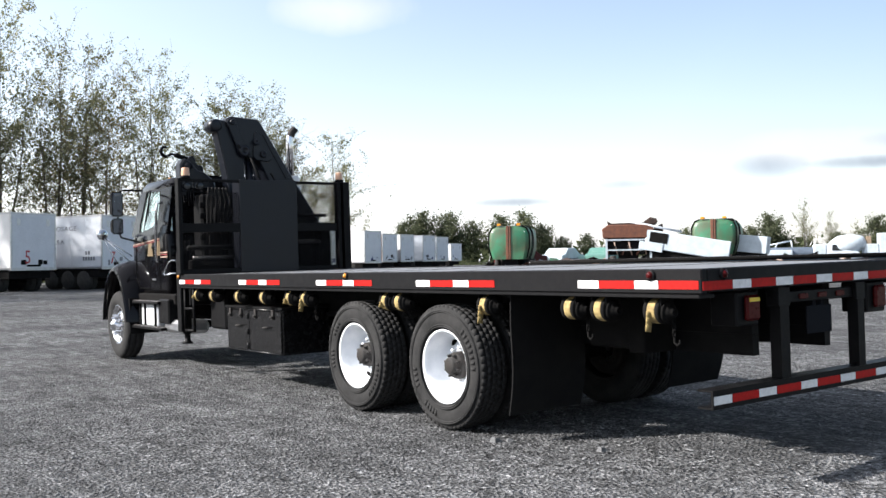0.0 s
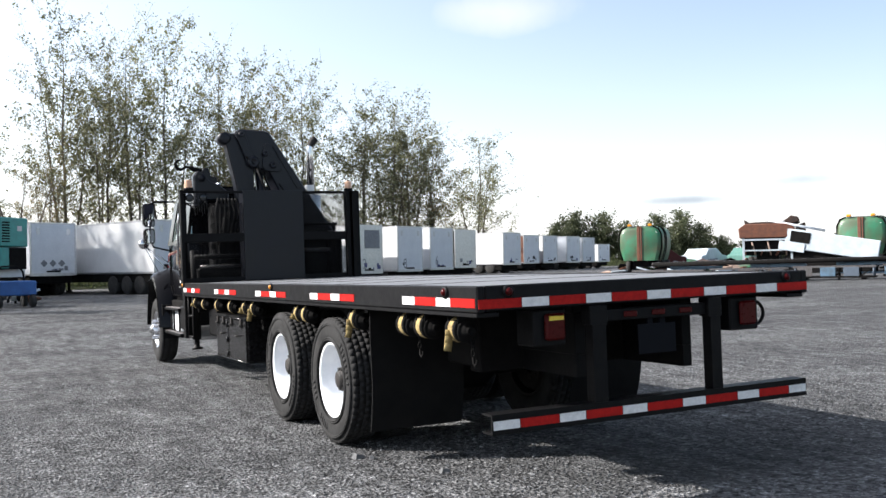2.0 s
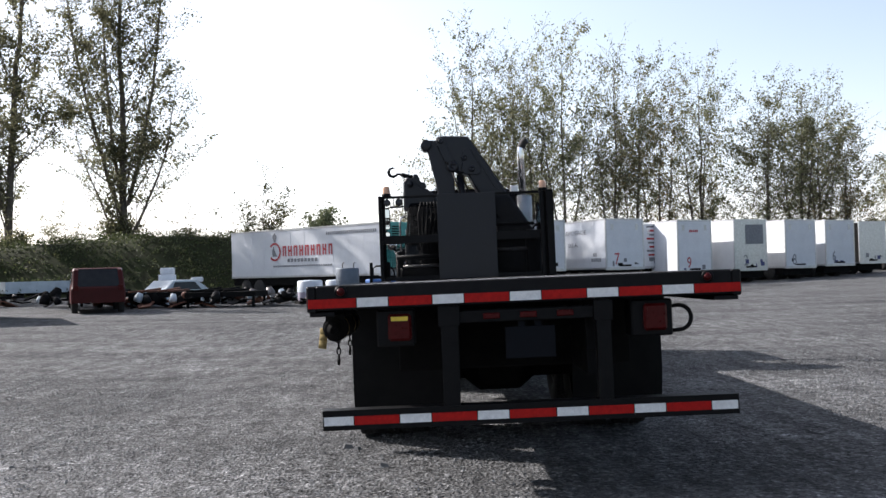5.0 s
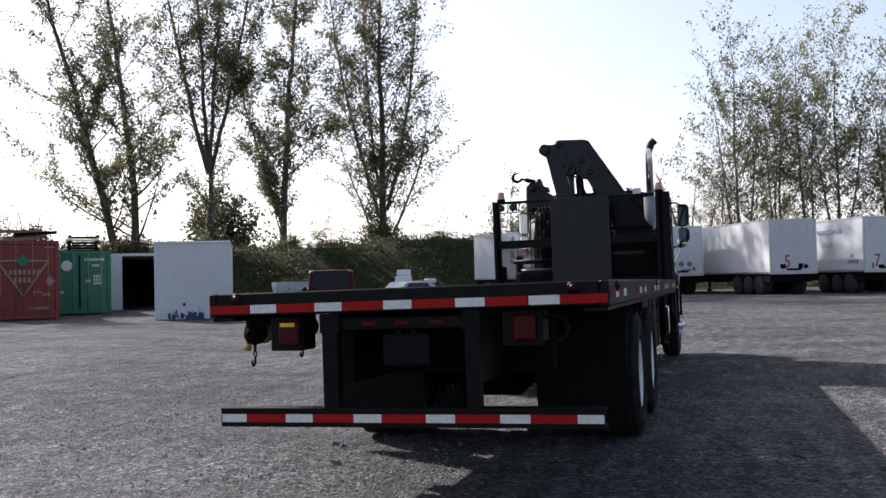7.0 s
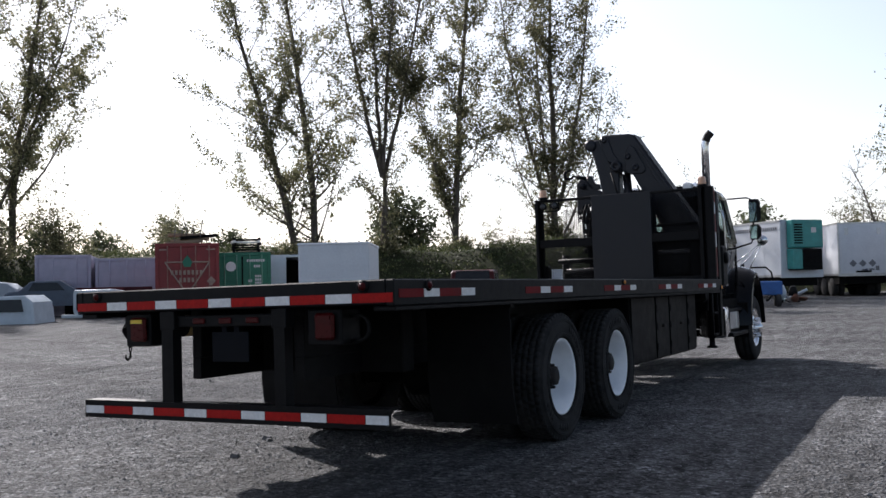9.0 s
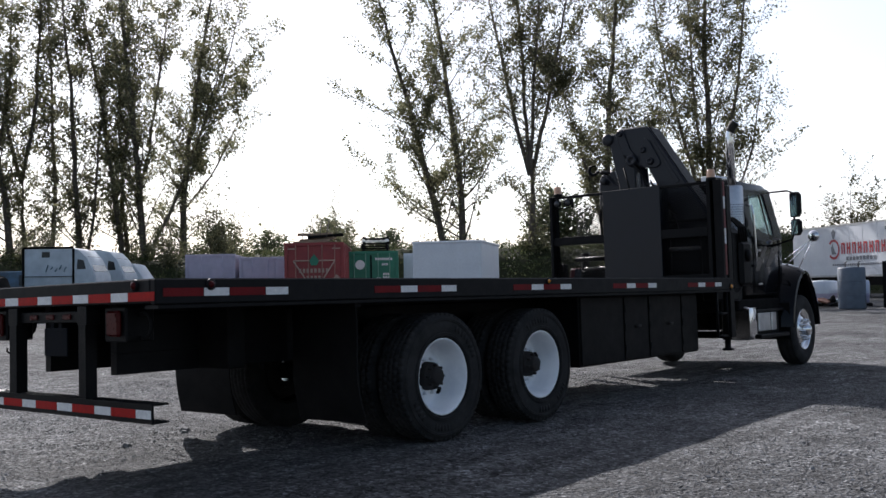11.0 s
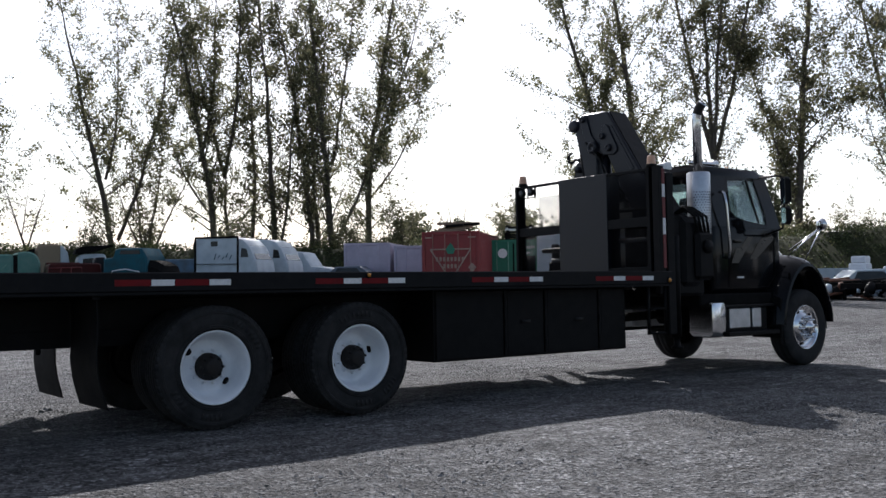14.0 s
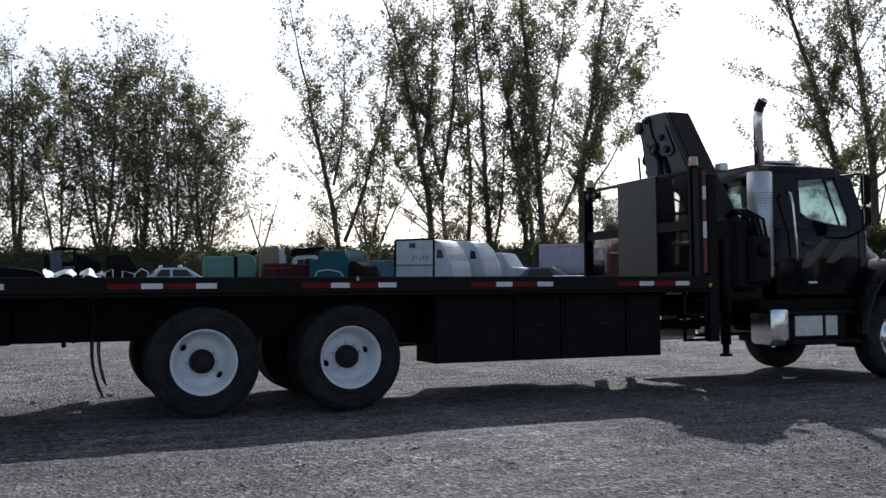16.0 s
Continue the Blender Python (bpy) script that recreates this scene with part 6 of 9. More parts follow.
# ---- containers and boxes ----
def container(x, y, rot, width, depth, height, mat, label, base=0.0, doors=2, name="shipping_container", rods=None):
    z0 = ground_z(x, y) + base
    t = thing(name, label, "container", at=Matrix.Translation((x, y, z0)) @ pose(0, 0, 0, 0, 0, rot))
    bm = bmesh.new()
    box(bm, 0.04, width - 0.04, 0.06, depth, 0.1, height - 0.06)
    part("body", bm, mat, t)
    for x0, x1, z0_, z1_ in ((0, width, height - 0.14, height), (0, width, 0.0, 0.16), (0, 0.14, 0.16, height - 0.14), (width - 0.14, width, 0.16, height - 0.14)):
        bm = bmesh.new()
        box(bm, x0, x1, 0, 0.12, z0_, z1_, 0.008)
        part("end_frame", bm, mat, t)
    for k in range(doors):
        a = 0.15 + (width - 0.3) * k / doors
        b = 0.15 + (width - 0.3) * (k + 1) / doors
        bm = bmesh.new()
        box(bm, a + 0.008, b - 0.008, 0.02, 0.06, 0.18, height - 0.16, 0.006)
        for j in range(3):
            zz = 0.35 + (height - 0.7) * j / 3
            box(bm, a + 0.08, b - 0.08, 0.008, 0.02, zz, zz + (height - 0.7) / 3 - 0.12)
        d = part("door", bm, mat, t)
        for f in (0.3, 0.78):
            bm = bmesh.new()
            xx = a + (b - a) * f
            tube(bm, [(xx, -0.012, 0.12), (xx, -0.012, height - 0.1)], 0.024, 6)
            bar(bm, (xx, -0.03, 1.15), (xx + 0.22, -0.03, 1.12), 0.03, 0.03)
            part("lock_rod", bm, rods or mat, d)
    n = int(depth / 0.28)
    for s, xx in ((-1, 0.03), (1, width - 0.03)):
        bm = bmesh.new()
        wave = []
        for k in range(n):
            yy = 0.2 + k * 0.28
            wave += [(xx - 0.03, yy), (xx - 0.03, yy + 0.1), (xx + 0.005, yy + 0.14), (xx + 0.005, yy + 0.24)]
        wave += [(xx + 0.03, wave[-1][1]), (xx + 0.03, 0.2)] if s < 0 else []
        if s > 0:
            wave = [(2 * xx - u, v) for u, v in wave] + [(xx - 0.03, 0.2 + n * 0.28 - 0.04), (xx - 0.03, 0.2)]
        plate(bm, wave, "z", 0.16, height - 0.12)
        part("corrugated_side", bm, mat, t)
    bm = bmesh.new()
    box(bm, 0, width, 0.12, depth, height - 0.09, height - 0.03)
    part("roof", bm, mat, t)
    return t


M_ROD_TAN = material("rust_worn_rod", (0.3, 0.17, 0.13), 0.6, dark=(0.2, 0.07, 0.05), scale=4)
M_ROD_GREEN = material("chalky_green_rod", (0.2, 0.34, 0.26), 0.6, dark=(0.06, 0.2, 0.13), scale=4)
rc = container(-24.0, 22.9, 42, 2.5, 6.0, 2.94, M_CONT_RED, "red shipping container with a faded triangle sign on its doors", 0.04, rods=M_ROD_TAN)
bm = bmesh.new()
for a, b in (((0.38, 2.18), (2.12, 2.18)), ((2.12, 2.18), (1.25, 0.85)), ((1.25, 0.85), (0.38, 2.18))):
    bar(bm, (a[0], -0.04, a[1]), (b[0], -0.04, b[1]), 0.008, 0.06)
part("triangle_outline", bm, M_SIGN_CREAM, rc)
for r0, n, w in ((1.76, 8, 0.1), (1.46, 4, 0.1)):
    for k in range(n):
        bm = bmesh.new()
        x = 1.25 + (k - n / 2) * 0.16
        box(bm, x, x + w, -0.044, -0.036, r0 - 0.09, r0 + 0.09)
        part("sign_bar", bm, M_SIGN_CREAM, rc)
bm = bmesh.new()
plate(bm, [(1.13, 1.98), (1.37, 1.98), (1.45, 2.18), (1.36, 2.32), (1.25, 2.46), (1.14, 2.32), (1.05, 2.18)], "y", -0.046, -0.036)
part("leaf_mark", bm, M_CONT_GREEN, rc)
bm = bmesh.new()
plate(bm, [(2.0, 1.4), (2.18, 1.2), (2.36, 1.4), (2.18, 1.6)], "y", -0.046, -0.036)
part("placard", bm, M_SIGN_CREAM, rc)
for x, z, n in ((1.45, 0.35, 7), (1.9, 0.85, 3), (0.22, 1.05, 3), (0.22, 0.9, 3), (1.6, 0.95, 3)):
    for k in range(n):
        bm = bmesh.new()
        box(bm, x + 0.1 * k, x + 0.1 * k + 0.07, -0.042, -0.036, z, z + 0.1)
        part("code_bar", bm, M_SIGN_CREAM, rc)
for x0, x1, z in ((0.16, 0.5, 2.66), (2.0, 2.34, 2.66)):
    bm = bmesh.new()
    box(bm, x0, x1, -0.01, -0.002, z, z + 0.05)
    part("top_bar", bm, M_SIGN_CREAM, rc)
gc = container(-24.75, 27.1, 42, 2.5, 6.0, 2.62, M_CONT_GREEN, "green shipping container beside the red one", 0.06, rods=M_ROD_GREEN)
bm = bmesh.new()
box(bm, 1.215, 1.285, -0.004, 0.03, 0.18, 2.44)
part("door_gasket", bm, M_UNDER, gc)
bm = bmesh.new()
plate(bm, [(0.75 + 0.22 * math.cos(a), 2.0 + 0.22 * math.sin(a)) for a in (2 * math.pi * k / 16 for k in range(16))], "y", -0.03, -0.02)
part("round_emblem", bm, M_WHITE, gc)
for x, z, n in ((1.45, 2.2, 8), (1.75, 1.95, 3), (1.5, 1.3, 2), (1.8, 1.5, 3), (1.8, 1.35, 3), (1.8, 1.2, 3), (0.45, 0.85, 2)):
    for k in range(n):
        bm = bmesh.new()
        box(bm, x + 0.1 * k, x + 0.1 * k + 0.07, -0.03, -0.022, z, z + 0.11)
        part("code_bar", bm, M_LAMP_CLEAR, gc)

# boards and rods on the red container's roof, a stack of gratings on the green one's
top = pose(-24.0, 22.9, ground_z(-24, 22.9) + 0.04 + 2.94, 0, 0, 42)
for k, (x, y, r, m) in enumerate(((1.1, 0.4, 8, M_WOOD), (1.35, 0.7, -12, M_WOOD), (1.7, 0.5, 5, M_UNDER), (1.2, 1.2, 3, M_WOOD))):
    bm = bmesh.new()
    box(bm, -0.75, 0.75, -0.2, 0.2, 0, 0.11, 0.004)
    single("timber_board", bm, m, "weathered timber board lying on a container roof", "board", "boards on the container roof", at=top @ pose(x, y, 0.115 * k, 0, -4 if k < 3 else 0, r))
for k in range(6):
    bm = bmesh.new()
    l = (0.7, 0.55, 0.9, 0.6, 0.8, 0.5)[k]
    tube(bm, [(0, 0, 0), (0.06 * math.sin(k * 2), 0, l * 0.5), (0.16 * math.sin(k * 2 + 0.5), 0.05, l)], 0.02, 5)
    single("steel_rod", bm, M_STEEL, "thin bent steel rod sticking up from roof boards", "rod", "rods on the container roof", at=top @ pose(0.75 + 0.25 * k, 0.3 + 0.1 * (k % 2), 0.2 if 0 < k < 5 else 0.0))
top = pose(-24.75, 27.1, ground_z(-24.75, 27.1) + 0.06 + 2.62, 0, 0, 42)
for k in range(6):
    bm = bmesh.new()
    for j in range(5):
        box(bm, -0.62, 0.62, -0.5 + 0.22 * j, -0.38 + 0.22 * j, 0, 0.05)
    for x in (-0.6, 0.5):
        box(bm, x, x + 0.1, -0.5, 0.5, 0.05, 0.11)
    single("steel_grating", bm, M_UNDER if k != 4 else M_ALU, "dark steel grating in a stack on a container roof", "grating", "stack of gratings", at=top @ pose(1.45 + 0.05 * math.sin(k * 3), 0.8, 0.115 * k, 0, 0, 6 * math.sin(k * 5)))

# the open pale container
oc = thing("open_container", "pale container with its dark inside open", "container", at=pose(-25.9, 32.5, ground_z(-25, 32), 0, 0, 33))
for nm, dims, m in (("side_wall", (0, 0.75, 0, 0.06, 0, 2.55), M_TRAILER), ("side_wall", (2.9, 3.3, 0, 0.06, 0, 2.55), M_TRAILER), ("roof", (0, 3.3, 0, 6, 2.55, 2.68), M_TRAILER),
                    ("rear_wall", (0, 3.3, 5.9, 6, 0, 2.55), M_UNDER), ("outer_wall", (0, 0.04, 0.06, 5.9, 0, 2.55), M_TRAILER), ("inner_wall", (0.042, 0.1, 0.06, 5.9, 0, 2.55), M_UNDER), ("inner_wall", (3.2, 3.3, 0.06, 5.9, 0, 2.55), M_UNDER)):
    bm = bmesh.new()
    box(bm, *dims)
    part(nm, bm, m, oc)
# the plain white box body
wb = thing("white_box_body", "plain white box body with blue paint splashes near its foot", "box body", at=pose(-17.1, 23.2, ground_z(-17, 23), 0, 0, 28))
bm = bmesh.new()
box(bm, 0, 2.6, 0, 4.6, 0.0, 2.72, 0.03)
part("body", bm, M_TRAILER, wb)
bm = bmesh.new()
box(bm, -0.03, 2.63, -0.03, 4.63, 2.66, 2.76, 0.03)
part("roof_cap", bm, M_TRAILER, wb)
rng = random.Random(4)
for k in range(34):
    bm = bmesh.new()
    x = rng.choice((0.8, 1.35, 1.5, 1.2)) + rng.gauss(0, 0.12)
    z = max(0.02, abs(rng.gauss(0, 0.2)))
    n, r = rng.randint(6, 9), rng.uniform(0.025, 0.085) * (1.2 if z < 0.2 else 0.7)
    plate(bm, [(x + r * rng.uniform(0.5, 1.3) * math.cos(2 * math.pi * j / n), max(0.004, z + r * rng.uniform(0.6, 1.9) * math.sin(2 * math.pi * j / n))) for j in range(n)], "y", -0.006 - 0.0005 * k, 0.0)
    part("paint_splash", bm, M_SIGN_BLUE, wb)
# lilac-white boxes further along
pk = container(-33.5, 24.7, 45, 2.45, 5.5, 2.85, M_LILAC, "lilac-grey van box standing on the ground", 0.0, 1, "van_box")
pk2 = container(-31.6, 26.55, 45, 3.55, 5.5, 2.65, M_LILAC, "lilac-grey box body with panelled doors", 0.0, 2, "van_box")


# ---- bank, trees and undergrowth ----
BANK = [(95.0, 128.0), (60.0, 112.0), (34.0, 96.0), (14.0, 84.0), (-4.0, 72.0), (-20.0, 66.0), (-36.0, 60.0), (-49.0, 48.0), (-58.0, 32.0), (-64.0, 14.0), (-68.0, -6.0), (-70.0, -30.0)]


def bank_point(t):
    k = min(int(t), len(BANK) - 2)
    f = t - k
    p = [Vector(BANK[min(max(k + d, 0), len(BANK) - 1)]) for d in (-1, 0, 1, 2)]
    return 0.5 * (2 * p[1] + (p[2] - p[0]) * f + (2 * p[0] - 5 * p[1] + 4 * p[2] - p[3]) * f * f + (3 * p[1] - p[0] - 3 * p[2] + p[3]) * f ** 3)


def bank_height(t, d):
    """Height at distance d (metres, towards the yard negative) from the crest."""
    crest = 4.0 + 0.7 * noise.noise((t * 1.3, 0, 4)) + 0.25 * noise.noise((t * 5, d * 0.3, 1))
    crest *= (0.35 + 0.65 * smooth_step(2.0, 4.5, t)) * (1 - 0.14 * smooth_step(6.4, 7.6, t))
    return crest * (1 - smooth_step(1.0, 8.5, abs(d)))


def make_bank():
    verts, faces = [], []
    n, ds = 120, [-9, -7, -5, -3.5, -2, -0.8, 0.8, 2, 4, 6.5, 9]
    for i in range(n + 1):
        t = (len(BANK) - 1) * i / n
        t = min(t, len(BANK) - 1.001)
        c = bank_point(t)
        e = (bank_point(min(t + 0.01, len(BANK) - 1.0005)) - bank_point(max(t - 0.01, 0))).normalized()
        out = Vector((e.y, -e.x))
        for d in ds:
            p = c + out * d
            verts.append((p.x, p.y, bank_height(t, d) + 0.12))
    w = len(ds)
    for i in range(n):
        for j in range(w - 1):
            faces.append((i * w + j, i * w + j + 1, (i + 1) * w + j + 1, (i + 1) * w + j))
    me = bpy.data.meshes.new("bank")
    me.from_pydata(verts, [], faces)
    me.polygons.foreach_set("use_smooth", [True] * len(faces))
    me.materials.append(M_BANK)
    return tagged(new("earth_bank", me), "long low earth bank overgrown with weeds", "bank", kind="structure")


def leaf_cloud(centres, sizes, rng):
    """Small three-cornered leaves about the centres, each turned its own way, as arrays."""
    n = len(centres)
    a = rng.normal(size=(n, 3))
    a /= np.linalg.norm(a, axis=1)[:, None]
    b = np.cross(a, rng.normal(size=(n, 3)))
    b /= np.linalg.norm(b, axis=1)[:, None]
    s = sizes[:, None]
    v = np.stack([centres + a * s * 1.15, centres - a * s * 0.7 + b * s * 0.72, centres - a * s * 0.7 - b * s * 0.72], 1).reshape(-1, 3)
    return v, np.arange(3 * n).reshape(-1, 3)


def leaf_mesh(name, v, f, mat):
    me = bpy.data.meshes.new(name)
    me.vertices.add(len(v))
    me.vertices.foreach_set("co", v.astype(np.float32).ravel())
    me.loops.add(len(f) * 3)
    me.loops.foreach_set("vertex_index", f.astype(np.int32).ravel())
    me.polygons.add(len(f))
    me.polygons.foreach_set("loop_start", np.arange(0, len(f) * 3, 3, dtype=np.int32))
    me.update()
    me.materials.append(mat)
    return me


class Wood:
    """Collects tapered round limbs into one mesh."""

    def __init__(self):
        self.verts, self.faces = [], []

    def limb(self, pts, rad, sides):
        up = None
        first = len(self.verts)
        for i, p in enumerate(pts):
            d = (pts[min(i + 1, len(pts) - 1)] - pts[max(i - 1, 0)]).normalized()
            up = d.orthogonal().normalized() if up is None else (up - d * up.dot(d)).normalized()
            side = d.cross(up)
            for k in range(sides):
                g = 2 * math.pi * k / sides
                self.verts.append(tuple(p + (up * math.cos(g) + side * math.sin(g)) * rad[i]))
        for i in range(len(pts) - 1):
            for k in range(sides):
                m = (k + 1) % sides
                self.faces.append((first + i * sides + k, first + i * sides + m, first + (i + 1) * sides + m, first + (i + 1) * sides + k))

    def mesh(self):
        me = bpy.data.meshes.new("trunk")
        me.from_pydata(self.verts, [], self.faces)
        me.polygons.foreach_set("use_smooth", [True] * len(self.faces))
        me.materials.append(M_BARK)
        return me


def grow(seed, stems, reach, leaves, leaf_size, low=2.5, mat=None, scatter=0.25, steep=(22, 62), skirt=0.0, limbs=1.6, far=0, top=0.2):
    """A poplar. Each stem: (foot, height of its foot, lean at its foot, lean at its tip, length, girth); leans in degrees.
    reach: how far the limbs grow out; low: the height of the lowest limbs; skirt: the share of shoots round the foot; far: 1 thins the twigs' wood, 2 leaves it out."""
    rng = np.random.RandomState(seed)
    wood, twigs = Wood(), []

    def grow_limb(p, d, length, r, n, wander, lift, sides):
        pts, rad, q = [p.copy()], [r], p.copy()
        for k in range(n):
            d = (d + Vector(rng.normal(0, wander, 3)) + Vector((0, 0, lift))).normalized()
            q = q + d * (length / n)
            pts.append(q.copy())
            rad.append(max(0.008, r * (1 - (k + 1) / n) ** 0.85))
        if far == 0 or sides == 4 and far == 1:
            wood.limb(pts, rad, sides)
        elif sides == 4:
            wood.limb(pts[::2], rad[::2], 3)
        elif far == 1:
            wood.limb([pts[0], pts[-1]], [rad[0], rad[-1]], 3)
        return pts, rad, d

    for foot, z0, lean0, lean1, length, girth in stems:
        n = max(5, int(length / 1.6))
        q = Vector((foot, rng.uniform(-0.4, 0.4), z0 - 0.3))
        side = rng.uniform(-5, 5)
        pts, rad = [q.copy()], [girth]
        for k in range(n):
            g = radians(lean0 + (lean1 - lean0) * k / (n - 1) + rng.normal(0, 2.6))
            y = radians(side * (1 - k / n) + rng.normal(0, 2.6))
            q = q + Vector((math.sin(g), math.sin(y), math.cos(g))) * (length / n)
            pts.append(q.copy())
            rad.append(max(0.012, girth * (1 - (k + 1) / n) ** 0.8))
        wood.limb(pts, rad, 6 if far else 8)
        if skirt and z0 < 2:
            for k in range(int(skirt * 14)):
                az = rng.uniform(0, 6.283)
                d = Vector((math.cos(az), math.sin(az), rng.uniform(0.3, 1.6))).normalized()
                tp, _, _ = grow_limb(pts[0] + Vector((0, 0, rng.uniform(0, low))), d, rng.uniform(0.8, 2.2), 0.02, 3, 0.12, 0.02, 3)
                twigs.append((tp, 1.6))
        for k in range(int(length * 1.6)):
            f = rng.uniform(0.05, 0.8) * n
            i = min(n - 1, int(f))
            az = rng.uniform(0, 6.283)
            tp, _, _ = grow_limb(pts[i].lerp(pts[i + 1], f - i), Vector((math.cos(az), math.sin(az), rng.uniform(0.2, 1.5))).normalized(), rng.uniform(0.5, 1.6), 0.012, 3, 0.12, 0.02, 3)
            twigs.append((tp, 0.8))
        m = int((length - 0.8) * limbs)
        start = max(0.12 if z0 > 2 else 0.04, (low - z0) / length)
        for k in range(m):
            f = start + (0.99 - start) * (k + rng.rand()) / m
            i = min(n - 1, int(f * n))
            p = pts[i].lerp(pts[i + 1], f * n - i)
            az, open_ = rng.uniform(0, 6.283), radians(rng.uniform(*steep))
            d = Vector((math.cos(az) * math.sin(open_), math.sin(az) * math.sin(open_), math.cos(open_)))
            shape = (1 - f) ** 0.65 * (1.5 - top) + top
            ln = min(reach, 0.36 * length) * shape * rng.choice((0.45, 0.7, 0.85, 1.0, 1.1, 1.2))
            lp, lr, ld = grow_limb(p, d, ln, max(0.014, rad[i] * (0.22 if far else 0.34)), 4, 0.1, 0.05, 4)
            twigs.append((lp[1:], ln * 0.7))
            for t in range(rng.randint(3, 6)):
                j = rng.randint(1, 5)
                aa = rng.uniform(0, 6.283)
                td = (ld * 0.7 + Vector((math.cos(aa), math.sin(aa), rng.uniform(-0.1, 0.7)))).normalized()
                tp, _, _ = grow_limb(lp[j], td, max(0.5, ln * rng.uniform(0.22, 0.5)), 0.011, 3, 0.13, 0.0, 3)
                twigs.append((tp, max(0.5, ln * 0.35)))
    weights = [l * math.exp(rng.normal(0, 1.0 if far else 0.75)) for _, l in twigs]
    total = sum(weights)
    cs = []
    for (pts, _), w in zip(twigs, weights):
        k = int(leaves * w / total + rng.rand())
        if not k:
            continue
        f = rng.uniform(0.1, 1.04, k) * (len(pts) - 1)
        i = np.minimum(f.astype(int), len(pts) - 2)
        arr = np.array([tuple(p) for p in pts])
        cs.append(arr[i] + (arr[i + 1] - arr[i]) * (f - i)[:, None] + rng.normal(0, scatter, (k, 3)))
    cs = np.concatenate(cs)
    v, fc = leaf_cloud(cs, leaf_size * np.exp(rng.normal(0, 0.32, len(cs))), rng)
    return wood.mesh(), leaf_mesh("crown", v, fc, mat or M_LEAF)


def plant(name, label, meshes, x, y, z=None, turn=None, group="", size=(1.0, 1.0)):
    """A tree at its place; with no turn given, its leaning plane lies across the line to the yard's middle."""
    if turn is None:
        turn = math.degrees(math.atan2(-(x - 3.0), y + 4.0))
    t = thing(name, label, "tree", group, at=pose(x, y, ground_z(x, y) if z is None else z, 0, 0, turn) @ Matrix.Diagonal((size[0], size[0], size[1], 1)))
    for nm, me in zip(("trunk", "crown"), meshes):
        o = new(nm, me)
        o.parent = t
    return t


make_bank()
# four tall poplars on the bank
BANK_ROW = "poplars on the bank"
plant("poplar_tree", "tall twin-stemmed poplar leaning apart on the bank", grow(31, [(-0.6, 0, -11, -16, 27, 0.3), (0.6, 0, -3, -9, 29, 0.3), (0.6, 5.0, 44, 20, 6, 0.09), (-1.0, 4.5, -38, -20, 7, 0.09)], 5.0, 42000, 0.088, 0.6, skirt=4.0),
      -40.2, 54.6, 3.2, None, BANK_ROW)
plant("poplar_tree", "tall poplar forking into four bare-topped limbs", grow(32, [(0, 0, 0, -1, 10, 0.34), (0, 6.9, -14, -7, 21, 0.19), (-0.1, 7.6, -3, -4, 22, 0.17), (0.1, 7.4, 4, 3, 21, 0.16), (0.15, 7.0, 16, 9, 21, 0.18)], 4.2, 32000, 0.088, 0.8, skirt=8.0),
      -35.6, 58.5, 3.2, None, BANK_ROW)
plant("poplar_tree", "tall slender poplar with a thin side stem", grow(33, [(0, 0, 2, 11, 31, 0.3), (-0.1, 3.4, -22, -8, 15, 0.13)], 4.4, 36000, 0.088, 0.6, skirt=6.0),
      -32.1, 64.2, 3.2, None, BANK_ROW)
plant("poplar_tree", "broad poplar with many upright limbs and thinning leaves", grow(34, [(0, 0, -1, 4, 30, 0.32), (-0.2, 3.5, -16, -3, 24, 0.17), (0.2, 4.5, 17, -1, 23, 0.17), (0.4, 2.0, 27, 8, 14, 0.12), (-0.4, 1.5, -28, -9, 11, 0.1), (-0.3, 5.0, -6, 2, 23, 0.14)], 4.8, 50000, 0.088, 0.6, skirt=8.0),
      -24.9, 68.6, 3.0, None, BANK_ROW)
